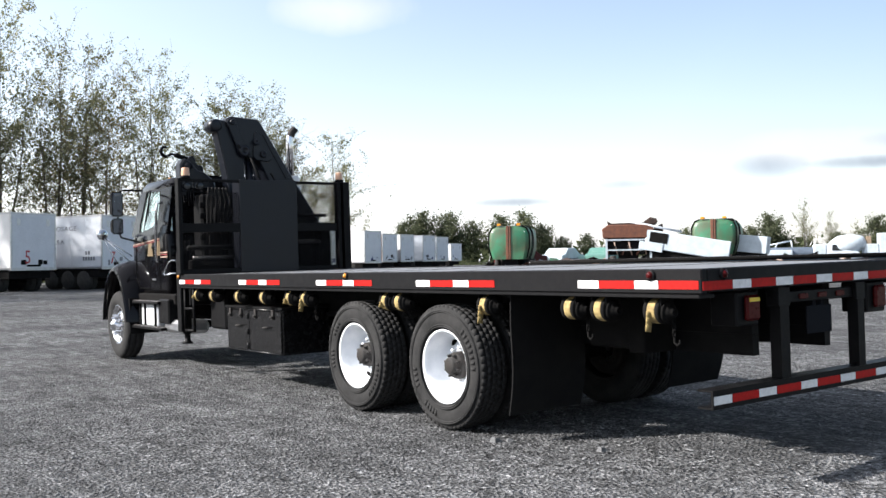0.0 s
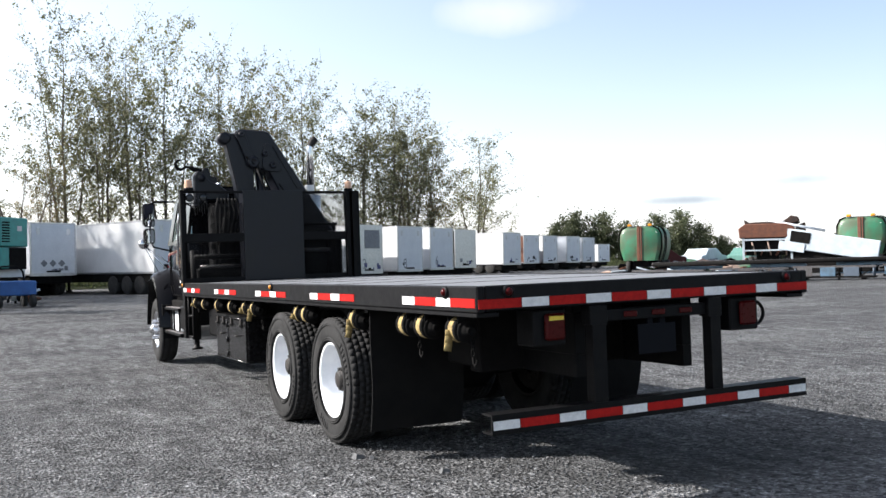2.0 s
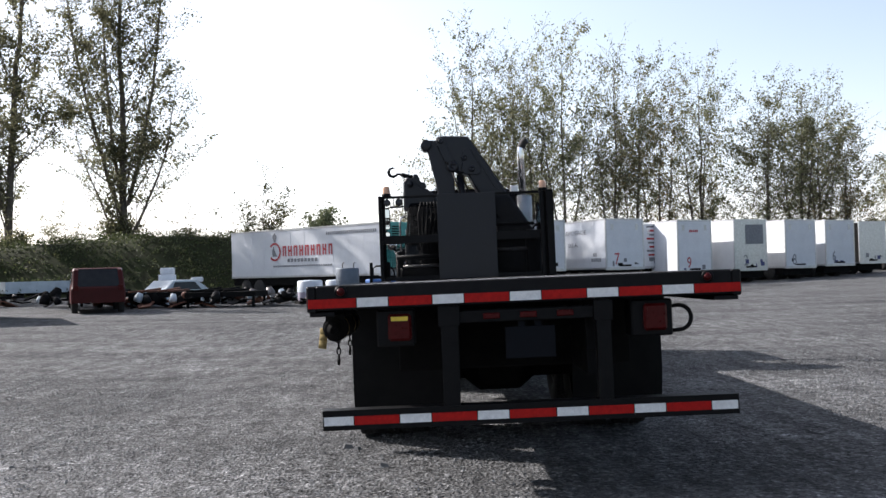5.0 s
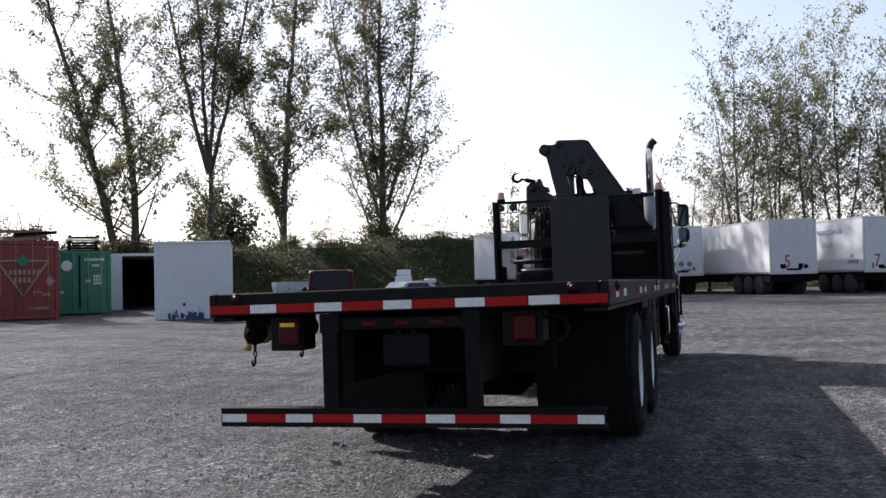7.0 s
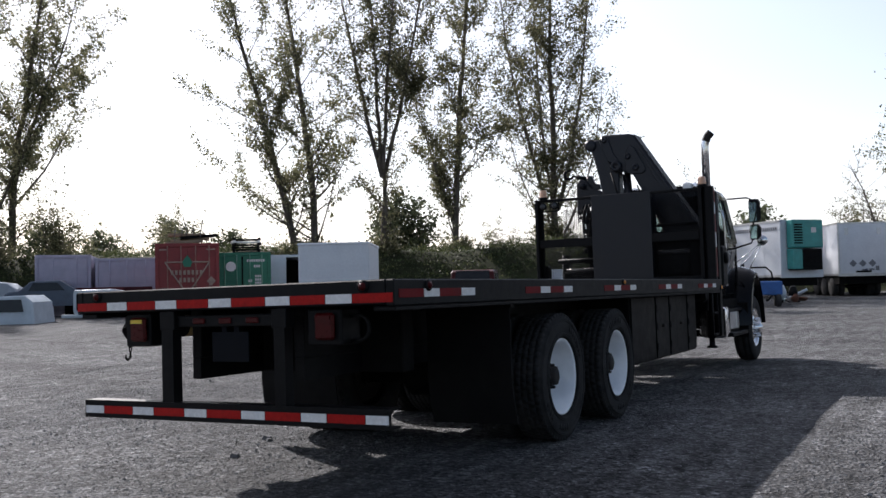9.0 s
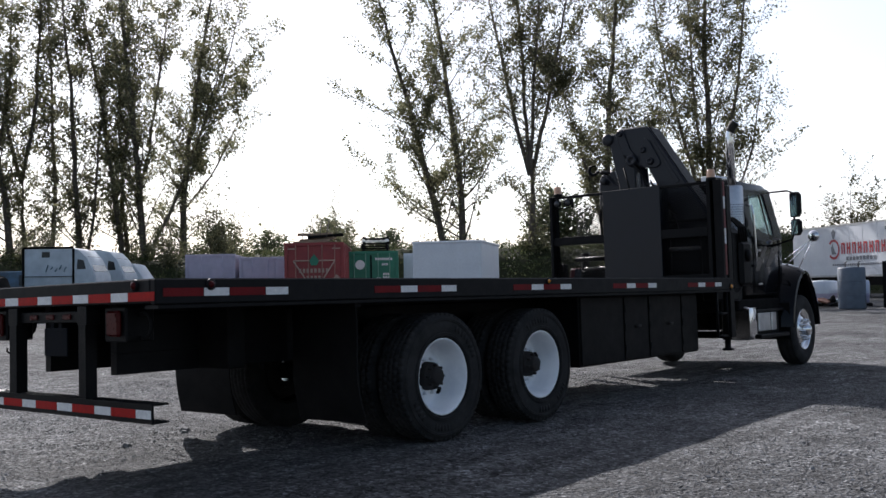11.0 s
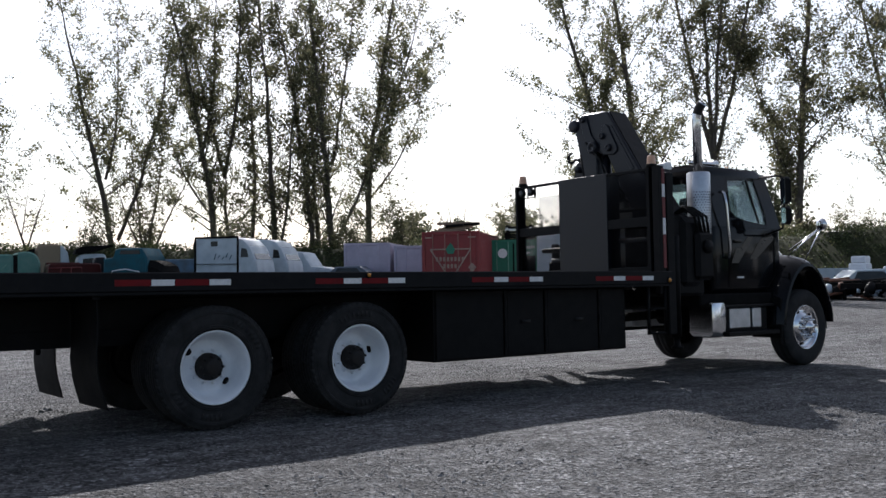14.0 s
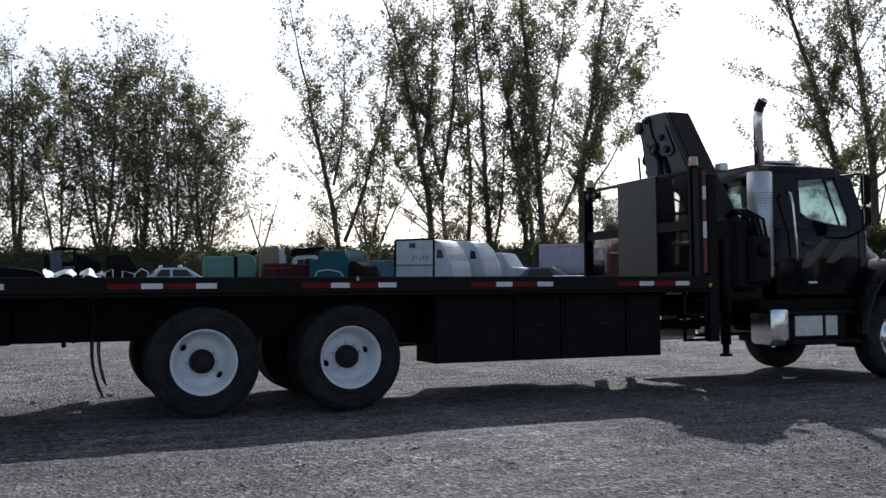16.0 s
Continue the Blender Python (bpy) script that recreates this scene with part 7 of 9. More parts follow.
# the thick stand to the west
STAND = "stand of poplars on the bank"
for x, y, seed, count, out, lab, stems in (
        (-69.7, 24.5, 41, 27000, 3.8, "tall poplar with two diverging stems", [(0, 0, -8, -12, 25, 0.26), (0.1, 3.0, 22, 6, 21, 0.17), (-0.8, 8, 12, -2, 15, 0.12)]),
        (-69.9, 27.0, 42, 8000, 2.2, "low fan-shaped young poplar", [(0, 0, -8, -4, 12, 0.14), (0, 1.0, 28, 20, 11, 0.11), (0, 1.0, 10, 5, 13, 0.12), (0, 1.5, -26, -12, 9, 0.1)]),
        (-65.0, 31.3, 43, 27000, 3.8, "tall poplar leaning to one side", [(0, 0, -4, -19, 28, 0.3), (-1.4, 9.5, 12, -4, 17, 0.15), (-0.9, 5.5, -34, -14, 9, 0.1)]),
        (-65.5, 32.6, 44, 18000, 3.0, "tall poplar forking a third of the way up", [(0, 0, -2, -2, 9.5, 0.26), (-0.3, 8.2, -16, -5, 17, 0.17), (-0.3, 8.4, 13, -8, 19, 0.17)]),
        (-65.5, 34.7, 45, 13000, 2.6, "thin single-stemmed poplar in a dense stand", [(0, 0, 3, -1, 25, 0.2)]),
        (-62.0, 35.1, 46, 16000, 2.9, "tall upright poplar in a dense stand", [(0, 0, -2, -5, 27, 0.26), (0.3, 1, 8, 2, 22, 0.13)]),
        (-60.5, 38.0, 47, 17000, 2.9, "tall poplar bending outward at its top", [(0, 0, -3, -11, 26, 0.24), (0, 10, 8, 4, 14, 0.1)]),
        (-61.9, 39.5, 48, 13000, 2.6, "thin upright poplar among taller ones", [(0, 0, -3, -5, 24, 0.2)]),
        (-57.9, 38.4, 49, 23000, 3.5, "tall poplar with a low side limb", [(0, 0, -4, -5, 28, 0.3), (0.3, 2.8, 26, 12, 16, 0.15), (-0.2, 9, 12, 4, 17, 0.13)]),
        (-58.2, 41.7, 50, 31000, 4.4, "tall poplar with a broad leafy side", [(0, 0, 2, 12, 28, 0.3), (0.2, 9, 26, 12, 16, 0.14), (0.2, 6, 36, 22, 11, 0.1)])):
    plant("poplar_tree", lab, grow(seed, stems, out * 1.15, int(count * 0.8), 0.09, 2.5, skirt=1.5), x, y, 1.9, None, STAND)


def bush_tree(seed, height, stems, fan, reach, leaves, size, low, mat=None, scatter=0.26, skirt=1.0, far=1):
    """A tree of several stems that fan out from one foot."""
    rng = random.Random(seed)
    made = []
    for k in range(stems):
        g = fan * (2 * (k + 0.5) / stems - 1)
        made.append((0.12 * g / fan, rng.uniform(0, 1.2), g * rng.uniform(0.9, 1.4), g * rng.uniform(0.4, 1.0), height * rng.uniform(0.82, 0.95) * (1 - 0.14 * abs(g) / fan), 0.0078 * height))
    made[stems // 2] = (*made[stems // 2][:4], height, 0.0095 * height)
    return grow(seed, made, reach, leaves, size, low, mat, scatter, (28, 78), skirt, 2.1, far, 0.6)


KINDS = {
    "broad": ("poplar_tree", "broad many-stemmed poplar with thin leaves", bush_tree(61, 20.0, 3, 11, 5.4, 10500, 0.1, 3.6, M_LEAF_LIT)),
    "airy": ("poplar_tree", "tall poplar with sparse leaves in the sunlit tone", bush_tree(62, 20.0, 3, 10, 5.0, 8800, 0.098, 4.0, M_LEAF_LIT)),
    "bushy": ("poplar_tree", "dense leafy poplar with several stems", bush_tree(63, 20.0, 3, 12, 5.6, 12500, 0.1, 2.6, M_LEAF_LIT)),
    # dense keeps the darker leaf colour, which stands in for backlight
    "dense": ("poplar_tree", "dense domed poplar in the darker backlit leaf tone", bush_tree(68, 20.0, 4, 15, 5.6, 17000, 0.1, 1.4, M_LEAF)),
    "brown": ("poplar_tree", "poplar with browning leaves", bush_tree(64, 20.0, 3, 11, 5.4, 12500, 0.1, 2.0, M_LEAF_DRY)),
    "spare": ("poplar_tree", "tall many-limbed poplar with light gaps", bush_tree(65, 20.0, 3, 13, 5.2, 9600, 0.1, 3.8, M_LEAF_LIT)),
    "small": ("young_tree", "low leafy young tree", bush_tree(66, 8.0, 5, 24, 3.0, 5500, 0.09, 0.2, None, 0.26, 1.0, 2)),
    "round": ("round_tree", "distant round-crowned leafy tree", bush_tree(67, 10.0, 5, 22, 3.0, 12500, 0.17, 0.4, M_BUSH_TREE, 0.4, 2.5, 2)),
    "dead": ("dead_tree", "small bare dead tree on the bank", grow(19, [(0, 0, -20, -24, 6, 0.09), (0, 0, 14, 22, 5.6, 0.085), (-0.3, 1.8, 6, 2, 3.4, 0.05)], 1.3, 3, 0.02, 1.5, None, 0.1, (25, 50))),
}
OWN = {"small": 8.0, "round": 10.0, "dead": 6.0}


def tree(kind, x, y, height, z=None, turn=0.0, group="", wide=1.0):
    name, label, meshes = KINDS[kind]
    s = height / OWN.get(kind, 20.0)
    return plant(name, label, meshes, x, y, z, turn, group, (s * wide, s))


# western edge of the stand: (x, y, height of its top, width)
for k, (x, y, top, wide, kind) in enumerate(((-70.8, -1.6, 19.6, 1.0, "dense"), (-72.0, 1.4, 19.0, 0.9, "spare"), (-71.4, 4.6, 21.2, 1.05, "dense"), (-70.2, 7.4, 20.4, 0.95, "dense"), (-71.0, 10.0, 20.0, 1.0, "dense"),
                                             (-69.8, 12.6, 17.0, 1.1, "dense"), (-70.5, -5.0, 19.8, 1.0, "airy"), (-70.2, -8.4, 19.0, 1.0, "dense"), (-69.8, -11.7, 18.7, 1.0, "bushy"))):
    tree(kind, x, y, top - 1.6, 1.6, 61 * k, "western edge of the stand", wide)
tree("dead", -64.4, 16.3, 6.5, 3.0, 120)
# stand behind the row of trailers
for k, (x, y, top, wide, kind) in enumerate(((4.0, 93.5, 25.0, 0.85, "airy"), (7.6, 95.2, 22.4, 0.75, "broad"), (10.6, 95.9, 23.6, 0.9, "airy"), (13.2, 92.5, 23.6, 0.85, "spare"), (18.2, 92.6, 22.4, 0.8, "airy"),
                                             (20.6, 93.1, 21.6, 0.8, "spare"), (23.2, 93.5, 18.8, 0.95, "brown"), (27.3, 92.3, 20.8, 0.85, "broad"), (33.5, 90.1, 19.0, 0.95, "bushy"), (36.4, 89.2, 18.8, 1.05, "bushy"),
                                             (39.1, 90.1, 17.2, 1.0, "broad"), (41.4, 90.2, 14.4, 1.1, "brown"), (52.6, 99.4, 16.0, 1.15, "spare"), (2.2, 91.6, 13.0, 0.8, "brown"))):
    tree(kind, x, y, top, 0.0, 53 * k, "stand behind the trailers", wide)
tree("dead", -0.2, 86.0, 12.0, 0.2, 40)
# far trees to the east
for k, (x, y, h, wide) in enumerate(((87, 133, 7.3, 1.0), (89, 131, 8.9, 1.1), (93, 129, 8.8, 1.1), (96, 126, 7.3, 1.0), (100, 123, 8.3, 0.9), (103, 120, 8.7, 1.0), (106, 118, 6.7, 1.0), (109, 116, 4.6, 1.0), (112, 113, 5.0, 0.9), (115, 110, 3.9, 1.2),
                                     (118, 105, 3.6, 1.3), (122, 100, 5.6, 0.8), (125, 97, 3.8, 1.2), (128, 93, 5.3, 0.8), (129, 92, 5.6, 1.0), (130, 89, 7.4, 1.15), (132, 87, 4.0, 1.2), (136, 80, 4.4, 1.1), (139, 75, 6.7, 1.1), (141, 72, 5.7, 1.4))):
    tree("round", x, y, h, 0.4, 37 * k, "far trees", wide)
tree("airy", 134, 85, 9.4, 0.4, 20, "far trees", 0.75)
tree("spare", 136, 81.5, 7.4, 0.4, 80, "far trees", 0.7)
tree("airy", 138, 78.5, 6.0, 0.4, 130, "far trees", 0.8)
# trees beyond the bank and on it, seen in the gaps
for k, (x, y, h, kind) in enumerate(((-13.5, 66.0, 6.0, "small"), (-10.2, 77.6, 6.4, "round"), (-3.0, 86.3, 6.6, "small"), (-52.0, 53.0, 5.0, "small"), (-66.0, 66.0, 7.6, "round"), (-71.0, 62.0, 6.6, "round"), (-78.0, 61.0, 7.6, "round"), (-60.0, 68.0, 6.4, "round"),
                                     (-49.0, 50.0, 5.5, "small"), (-50.5, 40.0, 6.0, "small"), (-53.5, 37.0, 5.0, "small"), (-57.0, 29.0, 4.5, "small"), (-61.0, 20.0, 4.5, "small"), (-28.5, 65.5, 4.5, "small"), (-20.0, 68.5, 4.0, "small"), (-46.5, 80.0, 10.0, "round"))):
    tree(kind, x, y, h, 1.6 if kind == "small" else 0.2, 71 * k, "low trees about the bank", 1.15)


def make_undergrowth():
    rng = np.random.RandomState(8)
    cs, sz = [], []
    for k in range(5200):
        t = rng.uniform(0.02, len(BANK) - 1.01)
        d = rng.uniform(-8.0, 4.0)
        c = bank_point(t)
        e = (bank_point(min(t + 0.01, len(BANK) - 1.0005)) - bank_point(max(t - 0.01, 0))).normalized()
        p = c + Vector((e.y, -e.x)) * d
        z = bank_height(t, d) + 0.12
        tall = rng.uniform(0.25, 0.7) * (1.9 if rng.rand() < 0.1 else 1.0)
        m = 26
        q = rng.normal(0, 1, (m, 3)) * (0.45, 0.45, 0.0)
        q[:, 2] = rng.uniform(0, 1, m) ** 1.2 * tall
        cs.append(q + (p.x, p.y, z))
        sz.append(rng.uniform(0.05, 0.11, m))
    # low weeds behind the far ends of the trailers
    for k in range(700):
        f = rng.rand()
        q = rng.normal(0, 1, (22, 3)) * (0.5, 0.5, 0.0)
        q[:, 2] = rng.uniform(0, 1, 22) * rng.uniform(0.3, 0.8)
        cs.append(q + (-4 + 72 * f, 64.5 + 36 * f + rng.normal(0, 0.8), 0.1))
        sz.append(rng.uniform(0.08, 0.14, 22))
    cs, sz = np.concatenate(cs), np.concatenate(sz)
    v, f = leaf_cloud(cs, sz, rng)
    return tagged(new("undergrowth", leaf_mesh("undergrowth", v, f, M_BUSH)), "tangled green weeds and brambles on the bank", "undergrowth", kind="stuff")


make_undergrowth()


def make_far_woods():
    rng = np.random.RandomState(9)
    cs, sz = [], []
    for k in range(900):
        az, dist = radians(rng.uniform(-120, 80)), rng.uniform(300, 360)
        if radians(-30) < az < radians(20) and rng.rand() < 0.5:
            continue
        m = 14
        q = rng.normal(0, 1, (m, 3)) * (4.5, 4.5, 0)
        q[:, 2] = rng.uniform(0, 1, m) * rng.uniform(4, 8)
        cs.append(q + (dist * math.sin(az), dist * math.cos(az), 0.3))
        sz.append(rng.uniform(0.9, 1.9, m))
    v, f = leaf_cloud(np.concatenate(cs), np.concatenate(sz), rng)
    return tagged(new("far_woods", leaf_mesh("far_woods", v, f, M_BUSH)), "low dark line of far woods", "woods", kind="stuff")


make_far_woods()


# ---- wrecks, machines and clutter round the yard ----
def shell(x, y, rot, profile, width, mat, label, name="cab_shell", category="vehicle shell", windows=(), taper=0.08, group="", wheels=(), base=0.0, roof_dark=False):
    """A vehicle body: its side outline (length, height) carried across its width, with rounded shoulders and dark windows."""
    z0 = ground_z(x, y) + base
    t = thing(name, label, category, group, at=Matrix.Translation((x, y, z0)) @ pose(0, 0, 0, 0, 0, rot))
    bm = bmesh.new()
    top = max(p[1] for p in profile)
    rings = []
    for f, sh in ((0.0, 0.06), (0.03, 0.0), (0.97, 0.0), (1.0, 0.06)):
        ring = []
        for u, v in profile:
            k = taper * smooth_step(top * 0.5, top, v)
            xx = (f - 0.5) * (width - 2 * k)
            ring.append((xx, u + (sh if u < 0.2 else -sh if u > max(p[0] for p in profile) - 0.2 else 0), v - sh * 0.7 if v > 0.3 else v))
        rings.append(ring)
    loft(bm, rings)
    part("body", bm, mat, t)
    for nm, outline, s in windows:
        bm = bmesh.new()
        if s in (-1, 1):
            h = outline[0][1]
            vs = []
            for d in (0.012, -0.02):
                row = []
                for u, v in outline:
                    k = taper * smooth_step(top * 0.5, top, v)
                    row.append(bm.verts.new((s * (width / 2 - k + d), u, v)))
                vs.append(row)
            n = len(outline)
            fs = [bm.faces.new(vs[0]), bm.faces.new(list(reversed(vs[1])))]
            fs += [bm.faces.new((vs[0][i], vs[0][(i + 1) % n], vs[1][(i + 1) % n], vs[1][i])) for i in range(n)]
            bmesh.ops.recalc_face_normals(bm, faces=fs)
        else:
            (u0, v0), (u1, v1) = outline
            hw = width / 2 - 0.22
            d = Vector((0, v1 - v0, -(u1 - u0))).normalized() * 0.015 * (1 if s == 2 else -1)
            a = [Vector((i * hw * k, u, v)) for i, u, v, k in ((-1, u0, v0, 1), (1, u0, v0, 1), (1, u1, v1, 0.93), (-1, u1, v1, 0.93))]
            p = [bm.verts.new(q + d) for q in a]
            q2 = [bm.verts.new(q - d) for q in a]
            fs = [bm.faces.new(p), bm.faces.new(list(reversed(q2)))] + [bm.faces.new((p[i], p[(i + 1) % 4], q2[(i + 1) % 4], q2[i])) for i in range(4)]
            bmesh.ops.recalc_face_normals(bm, faces=fs)
        part(nm, bm, M_DUSTYGLASS, t)
    for u, r in wheels:
        for s in (-1, 1):
            far_wheel(t, s * (width / 2 - 0.13), u, r, r, 0.22)
    return t


SLEEPER = [(0.0, 0.6), (0.0, 3.05), (0.12, 3.12), (2.1, 3.12), (2.45, 3.02), (2.8, 2.65), (3.05, 2.1), (3.15, 1.9), (3.25, 1.2), (3.25, 0.6)]
TEALCAB = [(0.0, 0.7), (0.0, 2.1), (0.45, 2.16), (0.55, 2.5), (0.7, 2.56), (1.75, 2.56), (1.9, 2.3), (2.0, 2.1), (2.02, 0.7)]
DAYCAB = [(0.0, 0.7), (0.0, 2.45), (0.15, 2.55), (1.3, 2.58), (1.6, 2.5), (2.1, 1.75), (3.2, 1.6), (3.6, 1.3), (3.65, 0.6)]
CAR = [(0.0, 0.35), (0.02, 0.85), (0.15, 0.95), (0.6, 1.0), (1.1, 1.42), (2.3, 1.45), (3.0, 1.0), (4.0, 0.88), (4.3, 0.7), (4.35, 0.35)]
WAGON = [(0.0, 0.4), (0.0, 0.95), (0.1, 1.05), (0.35, 1.62), (0.6, 1.7), (3.0, 1.7), (3.6, 1.15), (4.6, 1.02), (4.8, 0.8), (4.8, 0.4)]

# cabs and cars to the west of the lilac boxes
for x, y, rot, mat, lab in ((-35.8, 18.1, -48, M_CABWHITE, "white sleeper cab shell with paint scrawls"), (-37.8, 20.8, -48, M_CABWHITE, "weathered white sleeper cab shell behind another")):
    c = shell(x, y, rot, SLEEPER, 2.35, mat, lab, "sleeper_cab", "truck cab", [("side_window", [(2.35, 2.15), (2.75, 2.15), (2.65, 2.55), (2.38, 2.6)], 1), ("small_window", [(0.8, 2.7), (1.15, 2.7), (1.15, 2.95), (0.8, 2.95)], 1), ("windshield", ((3.08, 2.05), (2.72, 2.72)), 2)], group="scrapped cabs", wheels=((2.6, 0.5),))
    for k in range(5):
        bm = bmesh.new()
        bar(bm, (1.19, 1.0 + 0.2 * k, 2.05 + 0.1 * (k % 2)), (1.19, 1.1 + 0.2 * k, 2.35 - 0.08 * (k % 3)), 0.01, 0.04)
        part("paint_scrawl", bm, M_CABTEAL if y < 19 else M_SIGN_RED, c)
    for name, ends in (("rear_edge_trim", (((1.16, -0.02, 0.6), (1.1, -0.02, 3.1)), ((1.1, -0.02, 3.12), (-1.1, -0.02, 3.12)))), ("door_seam", (((1.19, 2.2, 0.8), (1.12, 2.2, 3.08)),)), ("roof_edge_trim", (((1.1, 0.0, 3.13), (1.1, 2.2, 3.13)),)), ("side_moulding", (((1.19, 0.0, 1.85), (1.19, 2.2, 1.83)),))):
        if name != "side_moulding" and y > 19:
            continue
        bm = bmesh.new()
        for p, q in ends:
            bar(bm, p, q, 0.05, 0.09 if name != "side_moulding" else 0.03)
        part(name, bm, M_UNDER, c)
    bm = bmesh.new()
    tube(bm, [(0.9, 0.2, 3.14), (0.85, 1.0, 3.17), (0.9, 2.0, 3.14)], 0.025, 6)
    part("roof_rail", bm, M_UNDER, c)
shell(-40.2, 24.6, -48, DAYCAB, 2.3, M_CABWHITE, "pale blue-white cab shell", "day_cab", "truck cab", group="scrapped cabs", windows=[("side_window", [(0.5, 1.75), (1.5, 1.75), (1.3, 2.4), (0.55, 2.4)], 1)], wheels=((2.7, 0.48),))
tc = shell(-34.6, 13.2, -42, TEALCAB, 2.3, M_CABTEAL, "dark teal cab shell with a long dark window", "day_cab", "truck cab", group="scrapped cabs", windows=[("side_window", [(0.75, 2.28), (1.7, 2.28), (1.66, 2.46), (0.8, 2.46)], 1), ("rear_window", ((-0.0, 1.6), (0.0, 2.0)), 3)], wheels=((2.3, 0.48),))
bm = bmesh.new()
loft(bm, [[(-1.0, yy, 0.8), (1.0, yy, 0.8), (1.02, yy, top - 0.3), (0.8, yy, top), (-0.8, yy, top), (-1.02, yy, top - 0.3)] for yy, top in ((2.02, 2.02), (2.35, 1.95), (2.7, 1.75), (2.85, 1.35))])
part("hood", bm, M_UNDER, tc)
bm = bmesh.new()
tube(bm, [(1.2, 0.3, 1.2), (1.25, 0.5, 1.55), (1.25, 1.1, 1.62), (1.25, 1.7, 1.5), (1.2, 1.9, 1.2)], 0.03, 6)
part("fender_rim", bm, M_POLY, tc)
def slab_vehicle(name, label, category, pieces, x, y, rot=0.0, group="scrapped cabs", wheels=(), base=0.0):
    """A scrapped vehicle put together from bevelled slabs: part, side outline (length, height), its two sides, material."""
    t = thing(name, label, category, group, at=pose(x, y, ground_z(x, y) + base, 0, 0, rot))
    for nm, outline, lo, hi, mat, bevel in pieces:
        bm = bmesh.new()
        plate(bm, outline, "x", lo, hi, bevel)
        part(nm, bm, mat, t)
    for u, r in wheels:
        for s in (-1, 1):
            far_wheel(t, s * 0.85, u, r, r, 0.24)
    return t


def frame_tubes(parent, runs, mat, radius=0.03):
    for run in runs:
        bm = bmesh.new()
        tube(bm, run, radius, 6)
        part("frame_tube", bm, mat, parent)


# green cab with a rounded nose behind a dark gap
gc = slab_vehicle("day_cab", "scratched sea-green cab shell with a dark gap behind its nose", "truck cab", [
    ("cab_box", [(0.0, 0.3), (0.0, 2.24), (0.1, 2.36), (1.4, 2.38), (1.46, 2.3), (1.46, 0.3)], -1.0, 1.0, M_CABGREEN, 0.06),
    ("dark_gap", [(1.4, 0.3), (1.4, 2.32), (1.66, 2.36), (1.72, 1.9), (1.9, 1.5), (1.9, 0.3)], -0.94, 0.94, M_UNDER, 0.02),
    ("nose", [(1.6, 0.9), (1.6, 2.42), (1.8, 2.5), (2.15, 2.5), (2.42, 2.38), (2.58, 2.1), (2.62, 1.6), (2.5, 1.3), (1.95, 0.9)], -0.98, 0.98, M_CABGREEN, 0.08),
    ("sill", [(-0.1, 0.0), (-0.1, 0.32), (2.5, 0.32), (2.5, 0.0)], -0.9, 0.9, M_UNDER, 0.02)], -37.9, 8.05, -6)
for u, v, du, dv in ((0.2, 1.95, 0.25, 0.05), (0.3, 1.6, 0.05, 0.4), (0.62, 1.6, 0.04, 0.42), (0.66, 1.98, 0.2, -0.03), (0.95, 1.62, 0.22, 0.3), (0.15, 2.15, 0.4, 0.02), (1.1, 1.5, 0.16, 0.06)):
    bm = bmesh.new()
    bar(bm, (1.0, u, v), (1.0, u + du, v + dv), 0.02, 0.03)
    part("paint_scratch", bm, M_ROD_GREEN, gc)
# dull red box bed with a tube rack in front
rb = slab_vehicle("truck_bed", "dull red truck bed with a bent tube rack", "truck bed", [
    ("bed_side", [(0.0, 0.5), (0.0, 1.75), (0.08, 1.94), (2.2, 1.94), (2.28, 1.8), (2.3, 0.5)], -0.9, 0.9, M_CARRED, 0.05),
    ("bed_front", [(0.05, 1.9), (0.05, 2.0), (1.5, 2.0), (1.5, 1.9)], -0.95, -0.3, M_CARRED, 0.02),
    ("chassis", [(0.1, 0.3), (0.1, 0.52), (2.2, 0.52), (2.2, 0.3)], -0.4, 0.4, M_UNDER, 0.02)], -36.6, 10.75, -8, wheels=((0.55, 0.42), (1.8, 0.42)))
frame_tubes(rb, ([(1.0, 0.0, 1.3), (1.02, 0.0, 1.72), (1.02, 1.4, 1.75), (1.0, 1.42, 1.3)], [(1.02, 0.5, 1.3), (1.02, 0.52, 1.75)], [(1.02, 0.95, 1.3), (1.02, 0.95, 1.75)]), M_PINKRED, 0.025)
# tan cab, white cab and a black roof slab behind them
slab_vehicle("day_cab", "tan cab shell with a dark rear frame", "truck cab", [
    ("cab_box", [(0.0, 0.4), (0.0, 2.85), (0.12, 3.0), (1.0, 3.02), (1.1, 2.9), (1.1, 0.4)], -1.0, 1.0, M_WOOD, 0.06),
    ("front_panel", [(1.08, 0.4), (1.08, 2.92), (1.2, 2.95), (1.45, 2.6), (1.55, 1.9), (1.55, 0.4)], -0.98, 0.98, M_CABWHITE, 0.05),
    ("rear_frame", [(-0.55, 0.4), (-0.55, 2.3), (-0.4, 2.75), (-0.1, 2.78), (-0.1, 2.6), (-0.32, 2.55), (-0.4, 2.2), (-0.4, 0.4)], -0.9, 0.9, M_UNDER, 0.02),
    ("chassis", [(-0.5, 0.0), (-0.5, 0.42), (1.5, 0.42), (1.5, 0.0)], -0.4, 0.4, M_UNDER, 0.02)], -42.6, 11.75, -10)
